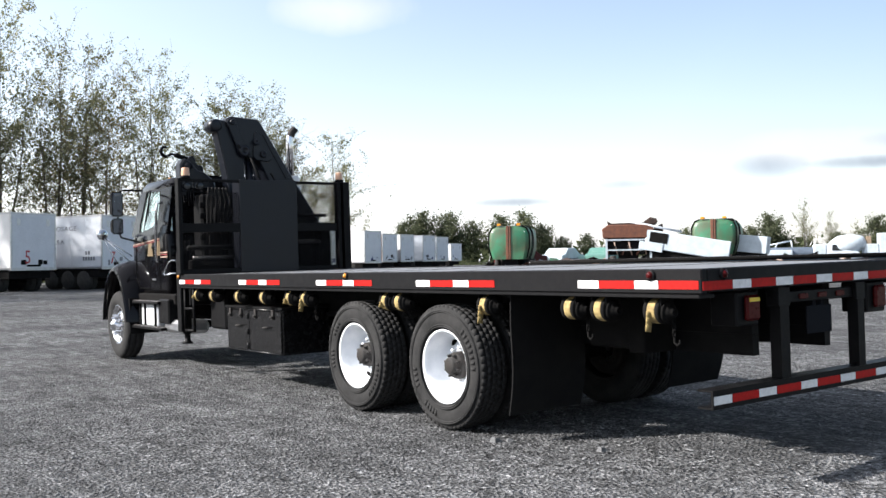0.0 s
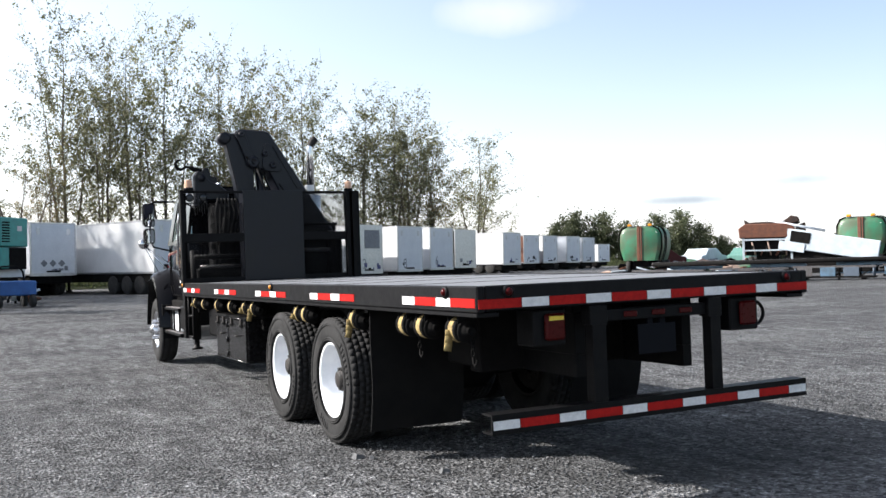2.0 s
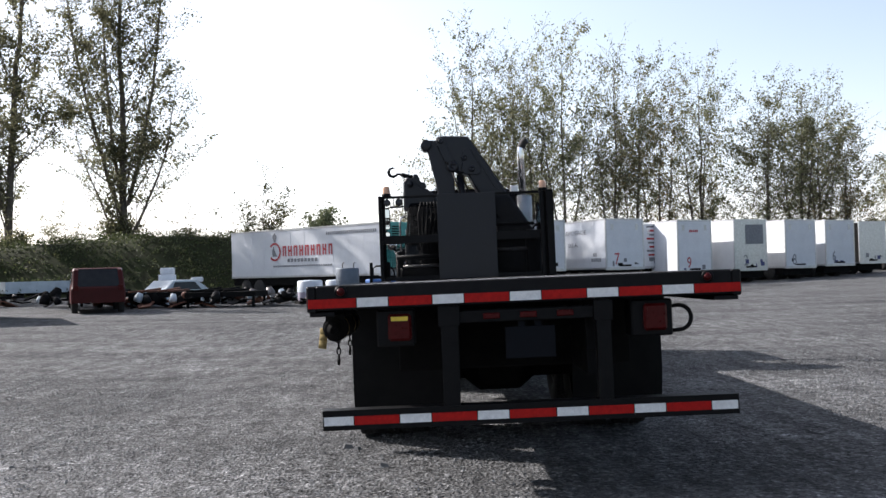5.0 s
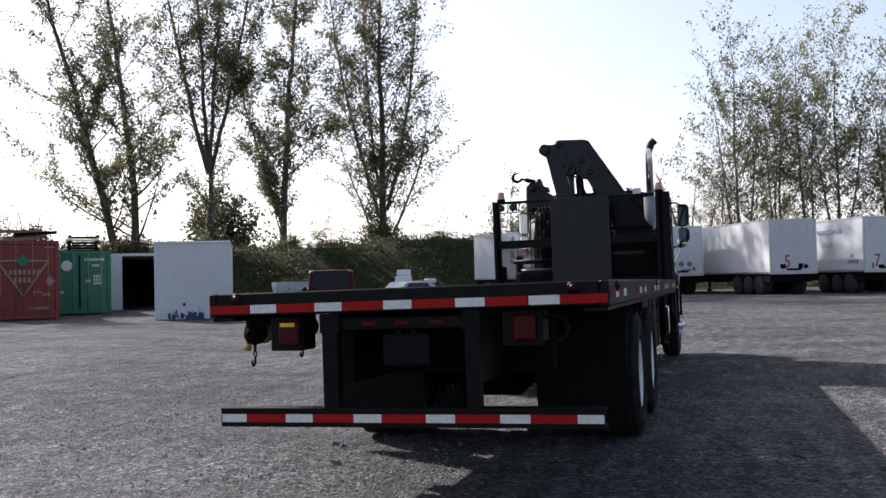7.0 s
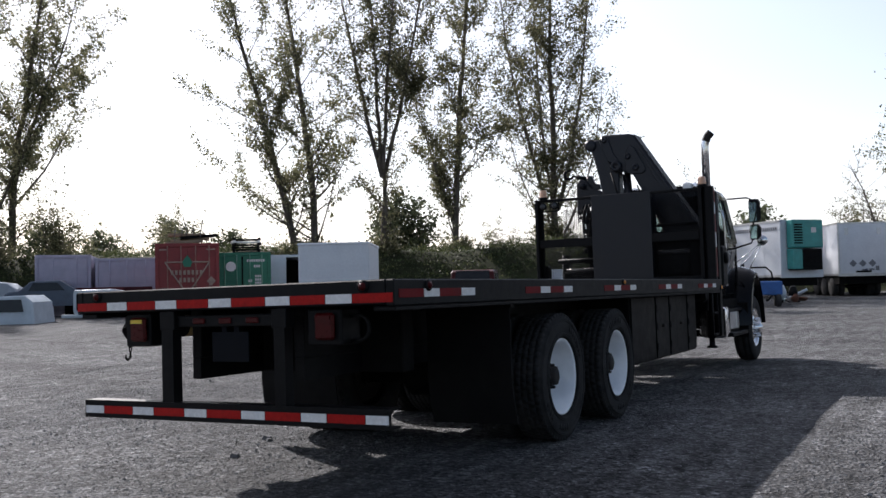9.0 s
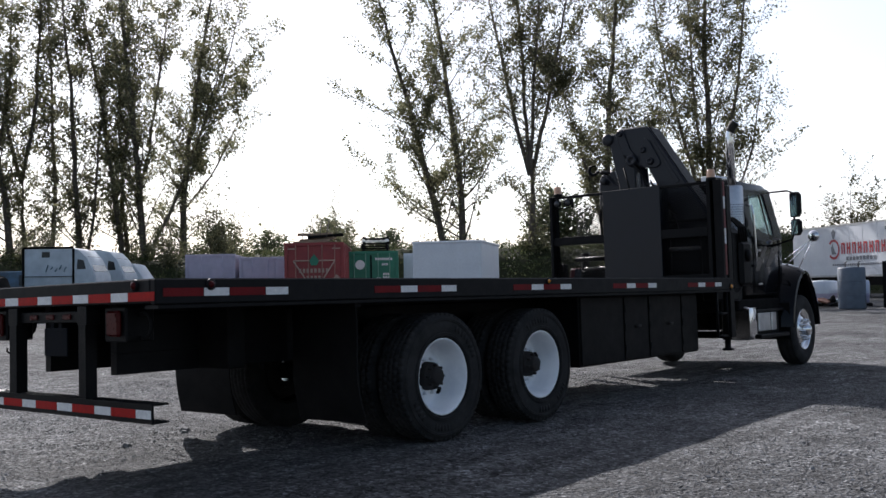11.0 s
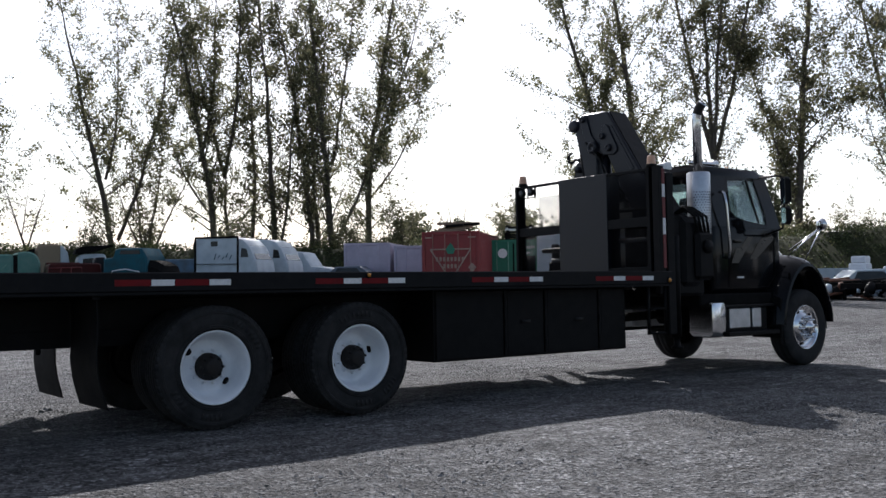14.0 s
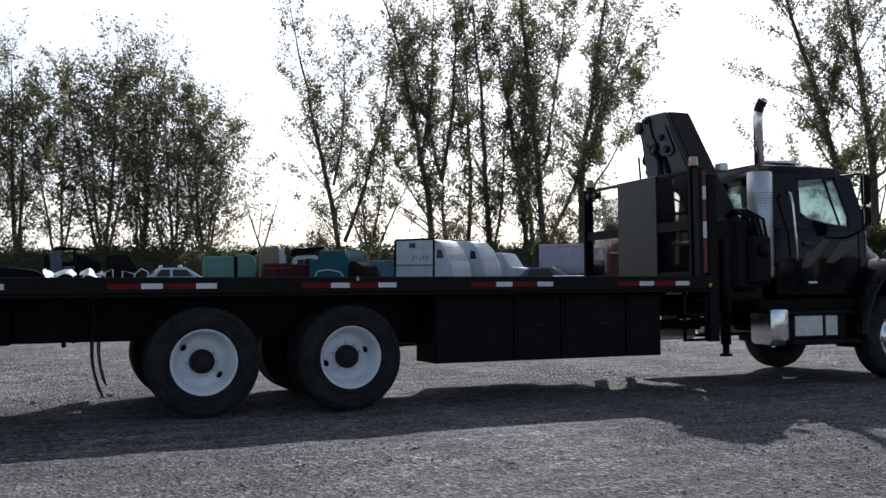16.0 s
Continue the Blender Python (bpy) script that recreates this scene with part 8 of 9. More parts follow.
slab_vehicle("day_cab", "white cab shell with a black overhanging roof slab", "truck cab", [
    ("cab_box", [(0.0, 0.4), (0.0, 2.2), (0.1, 2.42), (0.3, 2.5), (1.3, 2.5), (1.42, 2.3), (1.45, 0.4)], -0.95, 0.95, M_CABWHITE, 0.07),
    ("roof_slab", [(-0.1, 2.5), (-0.05, 2.72), (0.15, 2.86), (1.7, 2.96), (1.75, 2.88), (0.5, 2.5)], -1.0, 1.0, M_UNDER, 0.03),
    ("side_window", [(0.25, 1.85), (0.28, 2.25), (1.1, 2.3), (1.2, 1.85)], 0.92, 0.97, M_DUSTYGLASS, 0.005),
    ("chassis", [(0.0, 0.0), (0.0, 0.42), (1.45, 0.42), (1.45, 0.0)], -0.4, 0.4, M_UNDER, 0.02)], -41.2, 13.35, -12)
slab_vehicle("machine_cover", "dark blue engine cover beside the teal cab", "cover", [
    ("cover", [(0.0, 0.0), (0.0, 2.1), (0.06, 2.22), (0.45, 2.24), (0.5, 2.1), (0.5, 0.0)], -0.5, 0.5, M_NAVY, 0.04)], -36.9, 12.95, -10)
shell(-41.5, 17.2, -45, [(0, 0.5), (0, 2.05), (0.2, 2.2), (4.2, 2.2), (4.9, 1.6), (5.3, 1.3), (5.3, 0.5)], 2.0, M_LTBLUE, "light blue van shell", "van_shell", "van", group="scrapped cabs", wheels=((0.9, 0.38), (4.3, 0.38)), windows=[("side_window", [(3.2, 1.5), (4.3, 1.5), (4.1, 2.0), (3.2, 2.0)], 1)])
# cars and cabs further along the western edge
slab_vehicle("pickup", "black pickup with a long sloping hood", "car", [
    ("body", [(0.0, 0.45), (0.0, 1.2), (0.5, 1.8), (1.6, 1.86), (2.6, 1.84), (3.5, 1.72), (3.95, 1.5), (4.0, 0.45)], -0.9, 0.9, M_UNDER, 0.08),
    ("hood_edge", [(2.5, 1.84), (2.5, 1.87), (3.5, 1.75), (3.97, 1.54), (3.97, 1.5), (3.5, 1.71)], 0.78, 0.9, M_STEEL, 0.0),
    ("side_window", [(0.55, 1.4), (0.7, 1.72), (1.7, 1.78), (1.8, 1.4)], 0.88, 0.92, M_DUSTYGLASS, 0.005)], -36.5, -3.2, 0, "scrapped cars", ((0.8, 0.45), (3.2, 0.45)))
slab_vehicle("pickup", "dark pickup bed heaped with scrap", "car", [
    ("body", [(0.0, 0.45), (0.0, 1.42), (0.06, 1.48), (2.9, 1.48), (2.96, 1.4), (2.96, 0.45)], -0.9, 0.9, M_UNDER, 0.04)], -37.2, 0.65, 0, "scrapped cars", ((0.6, 0.42), (2.3, 0.42)))


def crumpled_sheet(x, y, z, long, wide, seed, label):
    r = random.Random(seed)
    bm = bmesh.new()
    nu, nv = 7, 5
    grid = [[Vector((wide * (i / (nv - 1) - 0.5) + r.uniform(-0.06, 0.06), long * (k / (nu - 1)) + r.uniform(-0.08, 0.08), 0.16 + 0.14 * math.sin(k * 1.3 + seed) + r.uniform(-0.1, 0.1))) for i in range(nv)] for k in range(nu)]
    layers = [[[bm.verts.new(p + Vector((0, 0, d))) for p in line] for line in grid] for d in (0.0, -0.03)]
    for k in range(nu - 1):
        for i in range(nv - 1):
            for lay, turn in ((layers[0], 1), (layers[1], -1)):
                bm.faces.new([lay[k][i], lay[k][i + 1], lay[k + 1][i + 1], lay[k + 1][i]][::turn])
    bmesh.ops.recalc_face_normals(bm, faces=bm.faces)
    single("crumpled_sheet", bm, M_CABWHITE, label, "sheet metal", "crumpled sheets", at=pose(x, y, z, 0, 12, 0))


for x, y, z, long, wide, seed in ((-36.7, 0.72, 1.56, 1.35, 1.3, 2), (-36.7, 2.25, 1.56, 1.1, 1.3, 5)):
    crumpled_sheet(x, y, z + ground_z(x, y) - 0.14, long, wide, seed, "crumpled white sheet metal lying on a pickup bed")
slab_vehicle("tractor_cab", "dark tractor cab with a blue-grey side and a flat black roof", "tractor", [
    ("body", [(-0.1, 0.5), (-0.1, 2.4), (0.05, 2.68), (0.2, 2.2), (1.5, 2.2), (2.0, 2.45), (2.6, 2.2), (2.65, 0.5)], -0.85, 0.85, M_UNDER, 0.06),
    ("side_panel", [(0.2, 1.2), (0.2, 2.72), (0.72, 2.84), (0.76, 1.2)], 0.5, 0.9, M_BLUEGREY, 0.03),
    ("roof", [(0.35, 2.84), (0.4, 2.98), (1.62, 2.94), (1.66, 2.84)], -0.95, 0.95, M_UNDER, 0.03),
    ("rear_post", [(1.3, 2.1), (1.3, 2.86), (1.42, 2.86), (1.42, 2.1)], 0.7, 0.85, M_UNDER, 0.0),
    ("hood", [(1.45, 1.2), (1.45, 2.62), (1.9, 2.58), (2.2, 2.4), (2.55, 2.3), (2.6, 1.2)], -0.7, 0.7, M_FRAME, 0.06),
    ("step_box", [(0.8, 1.3), (0.8, 1.98), (1.35, 1.98), (1.35, 1.3)], 0.8, 1.0, M_STEEL, 0.02)], -42.4, 0.75, 0, "scrapped cabs", ((0.6, 0.6), (2.1, 0.45)))
slab_vehicle("van_shell", "black van front with a steep nose", "van", [
    ("body", [(0.0, 0.4), (0.0, 2.36), (0.1, 2.44), (1.05, 2.44), (1.5, 1.66), (1.62, 1.45), (1.62, 0.4)], -0.9, 0.9, M_UNDER, 0.06),
    ("windshield", [(1.12, 2.33), (1.13, 2.36), (1.42, 1.82), (1.39, 1.82)], -0.75, 0.75, M_DUSTYGLASS, 0.0)], -38.4, 3.5, -4, "scrapped cabs", ((0.8, 0.4),))
ec = shell(-36.4, 4.66, 0, CAR, 1.75, M_CABWHITE, "white scrapped car with framed side windows on blocks", "scrap_car", "car", [("side_window", [(0.92, 1.02), (1.55, 1.02), (1.55, 1.34), (1.14, 1.34)], 1), ("side_window", [(1.68, 1.02), (2.62, 1.02), (2.3, 1.34), (1.68, 1.34)], 1), ("windshield", ((2.95, 1.03), (2.35, 1.42)), 2), ("rear_window", ((0.65, 1.03), (1.05, 1.38)), 3)], group="scrapped cars", wheels=((0.8, 0.31), (3.4, 0.31)), base=0.36)
frame_tubes(ec, ([(-0.6, 1.2, 1.46), (-0.55, 1.2, 1.53), (0.6, 1.2, 1.53), (0.65, 1.2, 1.44)], [(-0.6, 2.1, 1.46), (-0.55, 2.1, 1.53), (0.6, 2.1, 1.53), (0.65, 2.1, 1.44)]), M_POLY)
tf = thing("tube_rack", "bent pale tube rack standing among scrapped cars", "rack", at=pose(-35.2, 3.3, ground_z(-35.2, 3.3)))
frame_tubes(tf, ([(0, 0, 0), (0, 0.02, 1.6), (0, 0.35, 1.72), (0, 0.36, 0)], [(0, 0.75, 0), (0, 0.78, 1.66), (0, 1.3, 1.5), (0, 1.6, 1.75), (0, 1.9, 1.6), (0, 1.92, 0)], [(0, 0.36, 1.3), (0, 0.76, 1.35)], [(0, 1.3, 1.5), (0, 1.3, 0)]), M_POLY, 0.028)
shell(-33.2, 23.0, -45, CAR, 1.75, M_BLUEGREY, "dark grey pickup with a roof bar", "scrap_car", "car", [("side_window", [(1.0, 1.0), (2.5, 1.0), (2.2, 1.35), (1.2, 1.35)], 1)], group="scrapped cars", wheels=((0.8, 0.33), (3.4, 0.33)), base=0.2)
# hood and cab shells lying in front of the red container
hood_at = pose(-27.5, 22.85, ground_z(-28, 22), 0, 0, 18)
hd = thing("truck_hood", "white truck hood standing on its frame with an open dark grille", "truck hood", at=hood_at @ Matrix.Diagonal((1.08, 1.25, 0.88, 1)))
bm = bmesh.new()
def hood_ring(y, hw, z0, z1, r=0.14):
    return [(px, y, pz) for px, py, pz in [(p[0], 0, (z0 + z1) / 2 + p[1]) for p in ring_xy(-(z1 - z0) / 2, (z1 - z0) / 2, hw, 0, r)]]
loft(bm, [hood_ring(0.0, 0.84, 0.2, 1.32), hood_ring(0.1, 0.9, 0.16, 1.38), hood_ring(0.7, 0.92, 0.16, 1.3), hood_ring(1.3, 0.9, 0.16, 1.1), hood_ring(1.7, 0.82, 0.18, 0.85)])
part("shell", bm, M_CABWHITE, hd)
bm = bmesh.new()
plate(bm, [(p[0], 0.78 + p[1]) for p in ring_xy(-0.43, 0.43, 0.7, 0, 0.1)], "y", -0.02, 0.03)
part("grille_opening", bm, M_UNDER, hd)
for s2 in (-1, 1):
    for y0, z0, z1 in ((0.55, 0.95, 1.05), (0.7, 0.62, 0.72)):
        bm = bmesh.new()
        box(bm, s2 * 0.925 - 0.012, s2 * 0.925 + 0.012, y0, y0 + 0.5, z0, z1, 0.005)
        part("side_vent", bm, M_UNDER, hd)
bm = bmesh.new()
box(bm, -1.3, 1.15, -0.1, 0.02, 0.02, 0.2, 0.03)
part("bumper_bar", bm, M_CABWHITE, hd)
bm = bmesh.new()
box(bm, -0.8, 0.8, 0.1, 1.6, 0.0, 0.17)
part("base_frame", bm, M_UNDER, hd)
rb = thing("red_truck_bed", "low dark red truck bed behind the white hood", "truck bed", at=hood_at @ pose(-2.1, 3.0, 0, 0, 0, -8))
for nm, d, m in (("floor", (-1.9, 2.0, 0.0, 2.0, 0.7, 0.8), M_BEDRED), ("side_board", (-1.9, 2.0, -0.06, 0.0, 0.7, 1.3), M_BEDRED), ("side_board", (-1.9, 2.0, 2.0, 2.06, 0.7, 1.3), M_BEDRED), ("frame", (-1.6, 1.7, 0.4, 1.6, 0.0, 0.7), M_UNDER)):
    bm = bmesh.new()
    box(bm, *d, 0.01)
    part(nm, bm, m, rb)
shell(-28.1, 17.9, -60, [(0.0, 0.0), (0.02, 0.75), (0.2, 1.0), (2.2, 1.05), (2.5, 0.8), (2.6, 0.0)], 2.0, M_CABWHITE, "grimy white cab frame lying on the ground", "wrecked_cab", "vehicle shell", [("side_window", [(0.3, 0.45), (1.1, 0.45), (1.1, 0.9), (0.3, 0.9)], 1), ("side_window", [(1.25, 0.45), (2.2, 0.45), (2.1, 0.9), (1.25, 0.9)], 1)])

# red wagon and the things behind it
shell(-13.0, 29.2, 22, WAGON, 1.9, M_CARRED, "dark red wagon seen from behind", "red_wagon", "car", [("rear_window", ((0.06, 1.0), (0.37, 1.66)), 3), ("side_window", [(0.5, 1.1), (3.1, 1.1), (2.8, 1.58), (0.6, 1.58)], -1), ("side_window", [(0.5, 1.1), (3.1, 1.1), (2.8, 1.58), (0.6, 1.58)], 1)], wheels=((0.9, 0.36), (3.8, 0.36)))
for dx in (-0.78, 0.78):
    bm = bmesh.new()
    box(bm, dx - 0.09, dx + 0.09, -0.03, 0.02, 0.85, 1.05, 0.01)
    o = single("tail_light", bm, M_LAMP_RED, "red tail light of the wagon", "lamp")
    o.parent = [c for c in scene.collection.objects if c.name.startswith("red_wagon")][0]
    for key in ("label", "category"):
        del o[key]
pb = thing("pale_truck_bed", "pale empty truck bed on the ground", "truck bed", at=pose(-28.0, 54.5, 0.1, 0, 0, 35))
for nm, d in (("floor", (0, 5.2, 0, 2.4, 0.5, 0.6)), ("side_board", (0, 5.2, 0, 0.08, 0.6, 1.25)), ("side_board", (0, 5.2, 2.32, 2.4, 0.6, 1.25)), ("end_board", (0, 0.08, 0.08, 2.32, 0.6, 1.25)), ("frame", (0.3, 4.9, 0.5, 1.9, 0.0, 0.5))):
    bm = bmesh.new()
    box(bm, *d, 0.01)
    part(nm, bm, M_UNDER if nm == "frame" else M_CABWHITE, pb)
# white machine and car hood, dark flat frames
wm = thing("white_machine", "white road machine with a hood and exhaust box", "machine", at=pose(-13.2, 38.6, ground_z(-13, 38), 0, 0, 10) @ Matrix.Scale(0.78, 4))
for nm, d in (("chassis", (-0.6, 2.2, -0.8, 0.8, 0.3, 0.8)), ("cab_box", (-0.4, 0.55, -0.5, 0.5, 0.8, 1.75)), ("hood", (0.6, 1.9, -0.6, 0.6, 0.8, 1.25)), ("top_box", (-0.3, 0.5, -0.4, 0.4, 1.75, 2.15)), ("side_box", (1.5, 2.2, -0.7, -0.2, 1.25, 1.55))):
    bm = bmesh.new()
    box(bm, *d, 0.06)
    part(nm, bm, M_UNDER if nm == "chassis" else M_TRAILER, wm)
shell(-13.7, 36.6, -40, CAR, 1.8, M_CABWHITE, "white wrecked car without wheels", "wrecked_car", "car", [("side_window", [(0.95, 1.0), (2.55, 1.0), (2.2, 1.35), (1.15, 1.35)], 1), ("windshield", ((2.95, 1.03), (2.35, 1.42)), 2)], base=-0.35)
for k, (x, y, rot, l) in enumerate(((-11.8, 34.4, 8, 3.2), (-9.3, 33.8, -6, 3.0), (-14.8, 35.4, 4, 3.0))):
    ff = thing("flat_frame", "dark steel flat frame on short legs", "steel frame", "flat frames", at=pose(x, y, ground_z(x, y), 0, 0, rot))
    bm = bmesh.new()
    box(bm, -l / 2, l / 2, -0.9, 0.9, 0.42, 0.64, 0.01)
    part("bed", bm, M_UNDER, ff)
    for sx in (-1, 1):
        for sy in (-1, 1):
            bm = bmesh.new()
            box(bm, sx * (l / 2 - 0.12) - 0.05, sx * (l / 2 - 0.12) + 0.05, sy * 0.8 - 0.05, sy * 0.8 + 0.05, 0, 0.42)
            part("leg", bm, M_UNDER, ff)
    bm = bmesh.new()
    for j in range(5):
        tube(bm, [(-l / 2 + 0.4 * j, -0.7, 0.68), (-l / 2 + 0.4 * j + 0.7, 0.5, 0.7 + 0.08 * (j % 2))], 0.05, 6)
    part("loose_bars", bm, M_RUST if k == 0 else M_UNDER, ff)
# plastic tanks, drum, cart
for x, y in ((-6.0, 35.2), (-4.75, 35.0)):
    tk = thing("plastic_tank", "milky white and blue plastic bulk tank", "tank", "bulk tanks", at=pose(x, y, ground_z(x, y), 0, 0, 20))
    for nm, prof, m in (("lower_part", [(0.12, 0.001), (0.12, 0.5), (0.16, 0.53), (0.46, 0.53), (0.5, 0.54)], M_LILAC), ("upper_part", [(0.5, 0.545), (0.94, 0.545), (1.0, 0.5), (1.03, 0.001)], M_POLY)):
        bm = bmesh.new()
        lathe(bm, prof, 24, "z")
        part(nm, bm, m, tk)
    bm = bmesh.new()
    box(bm, -0.58, 0.58, -0.52, 0.52, 0.0, 0.12)
    part("pallet", bm, M_UNDER, tk)
    bm = bmesh.new()
    lathe(bm, [(1.02, 0.12), (1.06, 0.12), (1.06, 0.001)], 12, "z")
    part("cap", bm, M_UNDER, tk)
dr = thing("steel_drum", "tall blue-grey upright tank", "tank", at=pose(-4.1, 32.4, ground_z(-4, 32)))
bm = bmesh.new()
lathe(bm, [(0.0, 0.001), (0.0, 0.45), (0.05, 0.47), (1.45, 0.47), (1.5, 0.44), (1.5, 0.001)], 24, "z")
part("shell", bm, M_BLUEGREY, dr)
bm = bmesh.new()
for z in (0.5, 1.0):
    lathe(bm, [(z - 0.02, 0.465), (z, 0.49), (z + 0.02, 0.465)], 24, "z")
part("hoop", bm, M_BLUEGREY, dr)
for dx in (-0.2, 0.25):
    bm = bmesh.new()
    tube(bm, [(dx, 0, 1.5), (dx, 0, 1.68), (dx + 0.08, 0, 1.72)], 0.025, 6)
    part("pipe_stub", bm, M_STEEL, dr)
bt = thing("blue_cart", "small blue machine cart with a roll bar", "cart", at=pose(-2.7, 34.3, ground_z(-2, 34), 0, 0, 15))
bm = bmesh.new()
box(bm, -0.75, 0.75, -0.5, 0.5, 0.45, 1.0, 0.04)
part("body", bm, M_BLUE, bt)
bm = bmesh.new()
tube(bm, [(-0.5, 0, 1.0), (-0.5, 0, 1.45), (-0.35, 0, 1.55), (0.2, 0, 1.55), (0.4, 0, 1.35), (0.45, 0, 1.0)], 0.035, 6)
part("roll_bar", bm, M_UNDER, bt)
for s in (-1, 1):
    for u in (-0.5, 0.5):
        far_wheel(bt, s * 0.6, u, 0.24, 0.24, 0.16)
po = thing("post", "dark upright steel post in the clutter", "post", at=pose(-3.2, 33.3, ground_z(-3, 33)))
bm = bmesh.new()
box(bm, -0.06, 0.06, -0.06, 0.06, 0, 1.7)
part("shaft", bm, M_UNDER, po)
rng = random.Random(21)
CLUTTER_MATS = (M_UNDER, M_RUST, M_STEEL, M_CABWHITE, M_UNDER, M_FRAME)


EAST_MATS = (M_CABWHITE, M_RUST, M_PACKER, M_STEEL, M_UNDER, M_SIGN_CREAM, M_UNDER, M_STEEL, M_BLUEGREY)


def heap(x, y, label, n=14, size=0.5, mats=CLUTTER_MATS):
    """A heap of scrap: bent bars, plates and housings lying on one another."""
    t = thing("scrap_heap", label, "scrap", "scrap heaps", at=pose(x, y, ground_z(x, y), 0, 0, rng.uniform(0, 180)))
    for k in range(n):
        bm = bmesh.new()
        s = size * rng.uniform(0.4, 1.3)
        kind = rng.choice("bpc" if mats is CLUTTER_MATS else "bpp")
        if kind == "b":
            bar(bm, (-s, 0, 0), (s, 0.2 * s, 0.1), 0.08, 0.1)
        elif kind == "p":
            plate(bm, [(-s * 0.7, -s * 0.5), (s * 0.6, -s * 0.6), (s * 0.8, s * 0.3), (0, s * 0.6), (-s * 0.8, s * 0.3)], "z", 0, 0.06)
        else:
            tube(bm, [(0, 0, 0), (0, 0, s * 0.3), (0.05, 0, s * 0.7)], [s * 0.3, s * 0.34, s * 0.2], 10)
        o = part({"b": "beam", "p": "sheet", "c": "housing"}[kind], bm, rng.choice(mats), t)
        o.matrix_basis = pose(rng.uniform(-1, 1) * size * 1.8, rng.uniform(-1, 1) * size, 0.08 + rng.uniform(0, 0.5) * size, rng.uniform(-25, 25), rng.uniform(-25, 25), rng.uniform(0, 360))
    return t


for x, y, n, s in ((-8.0, 36.5, 14, 0.6), (-6.9, 36.8, 12, 0.5), (-2.2, 37.4, 16, 0.6), (-17.0, 36.8, 14, 0.6), (-11.0, 33.6, 16, 0.5), (-12.6, 34.0, 16, 0.5), (-13.8, 33.6, 14, 0.5), (-9.4, 33.2, 14, 0.45), (-7.4, 34.2, 14, 0.5), (-5.4, 33.8, 10, 0.35), (-10.6, 37.5, 12, 0.6), (-19.5, 38.0, 12, 0.6)):
    heap(x, y, "low heap of dark and pale scrap metal", n, s)

# ---- eastern side: packer trucks, dump body, wrecked van body, trestles ----


def packer(x, y, rot, label):
    """A refuse packer body with a rounded tail on a truck chassis; local +y is its length, tail at 0."""
    t = thing("packer_truck", label, "garbage truck", "green packer trucks", at=pose(x, y, ground_z(x, y), 0, 0, rot))
    bm = bmesh.new()
    half = [(1.08, 0.95), (1.2, 1.3), (1.3, 1.7), (1.32, 2.2), (1.28, 2.6), (1.14, 2.88), (0.88, 3.02)]
    sec = [(-a, b) for a, b in half] + [(a, b) for a, b in reversed(half)]
    loft(bm, [[(p[0] * k, yy, 0.95 + (p[1] - 0.95) * k2) for p in sec] for yy, k, k2 in ((-0.12, 0.8, 0.88), (-0.04, 0.91, 0.95), (0.08, 0.97, 0.985), (0.3, 1.0, 1.0), (1.1, 1.0, 1.0), (1.15, 0.97, 0.98))])
    part("tail_hopper", bm, M_PACKER, t)
    bm = bmesh.new()
    loft(bm, [[(p[0] * 0.97, yy, 0.95 + (p[1] - 0.95) * 0.98) for p in sec] for yy in (1.2, 2.6)])
    part("packer_body", bm, M_PACKER, t)
    bm = bmesh.new()
    loft(bm, [[(p[0] * 1.02, yy, 0.95 + (p[1] - 0.95) * 1.02) for p in sec] for yy in (0.72, 0.9)])
    loft(bm, [[(p[0] * 1.02, yy, 0.95 + (p[1] - 0.95) * 1.02) for p in sec] for yy in (1.1, 1.28)])
    part("seam_band", bm, M_UNDER, t)
    bm = bmesh.new()
    for x0, x1 in ((-0.16, 0.02), (0.06, 0.14)):
        box(bm, x0, x1, -0.17, 0.02, 0.95, 3.0, 0.02)
    part("ram_cylinder", bm, M_RUST, t)
    for s in (-1, 1):
        bm = bmesh.new()
        box(bm, s * 0.62 - 0.12, s * 0.62 + 0.12, -0.1, 0.1, 3.02, 3.16, 0.03)
        part("tail_lamp", bm, M_LAMP_AMBER, t)
        bm = bmesh.new()
        box(bm, s * 0.9 - 0.14, s * 0.9 + 0.14, -0.1, 0.0, 2.62, 2.66)
        part("corner_mark", bm, M_WHITE, t)
        bm = bmesh.new()
        tube(bm, [(s * 1.1, 0.05, 1.0), (s * 1.28, 0.05, 1.7), (s * 1.28, 0.05, 2.5), (s * 1.1, 0.05, 2.88), (s * 0.8, 0.05, 3.0)], 0.05, 6)
        part("edge_bar", bm, M_UNDER, t)
    bm = bmesh.new()
    box(bm, -0.5, 0.5, 0.2, 5.0, 0.6, 0.95)
    part("chassis", bm, M_UNDER, t)
    for u in (1.4, 2.7):
        for s in (-1, 1):
            far_wheel(t, s * 1.0, u, 0.5)
    return t


packer(31.9, 40.6, -52, "green refuse packer truck with rust stains")
packer(39.4, 31.0, -62, "dark green refuse packer truck behind wreckage")
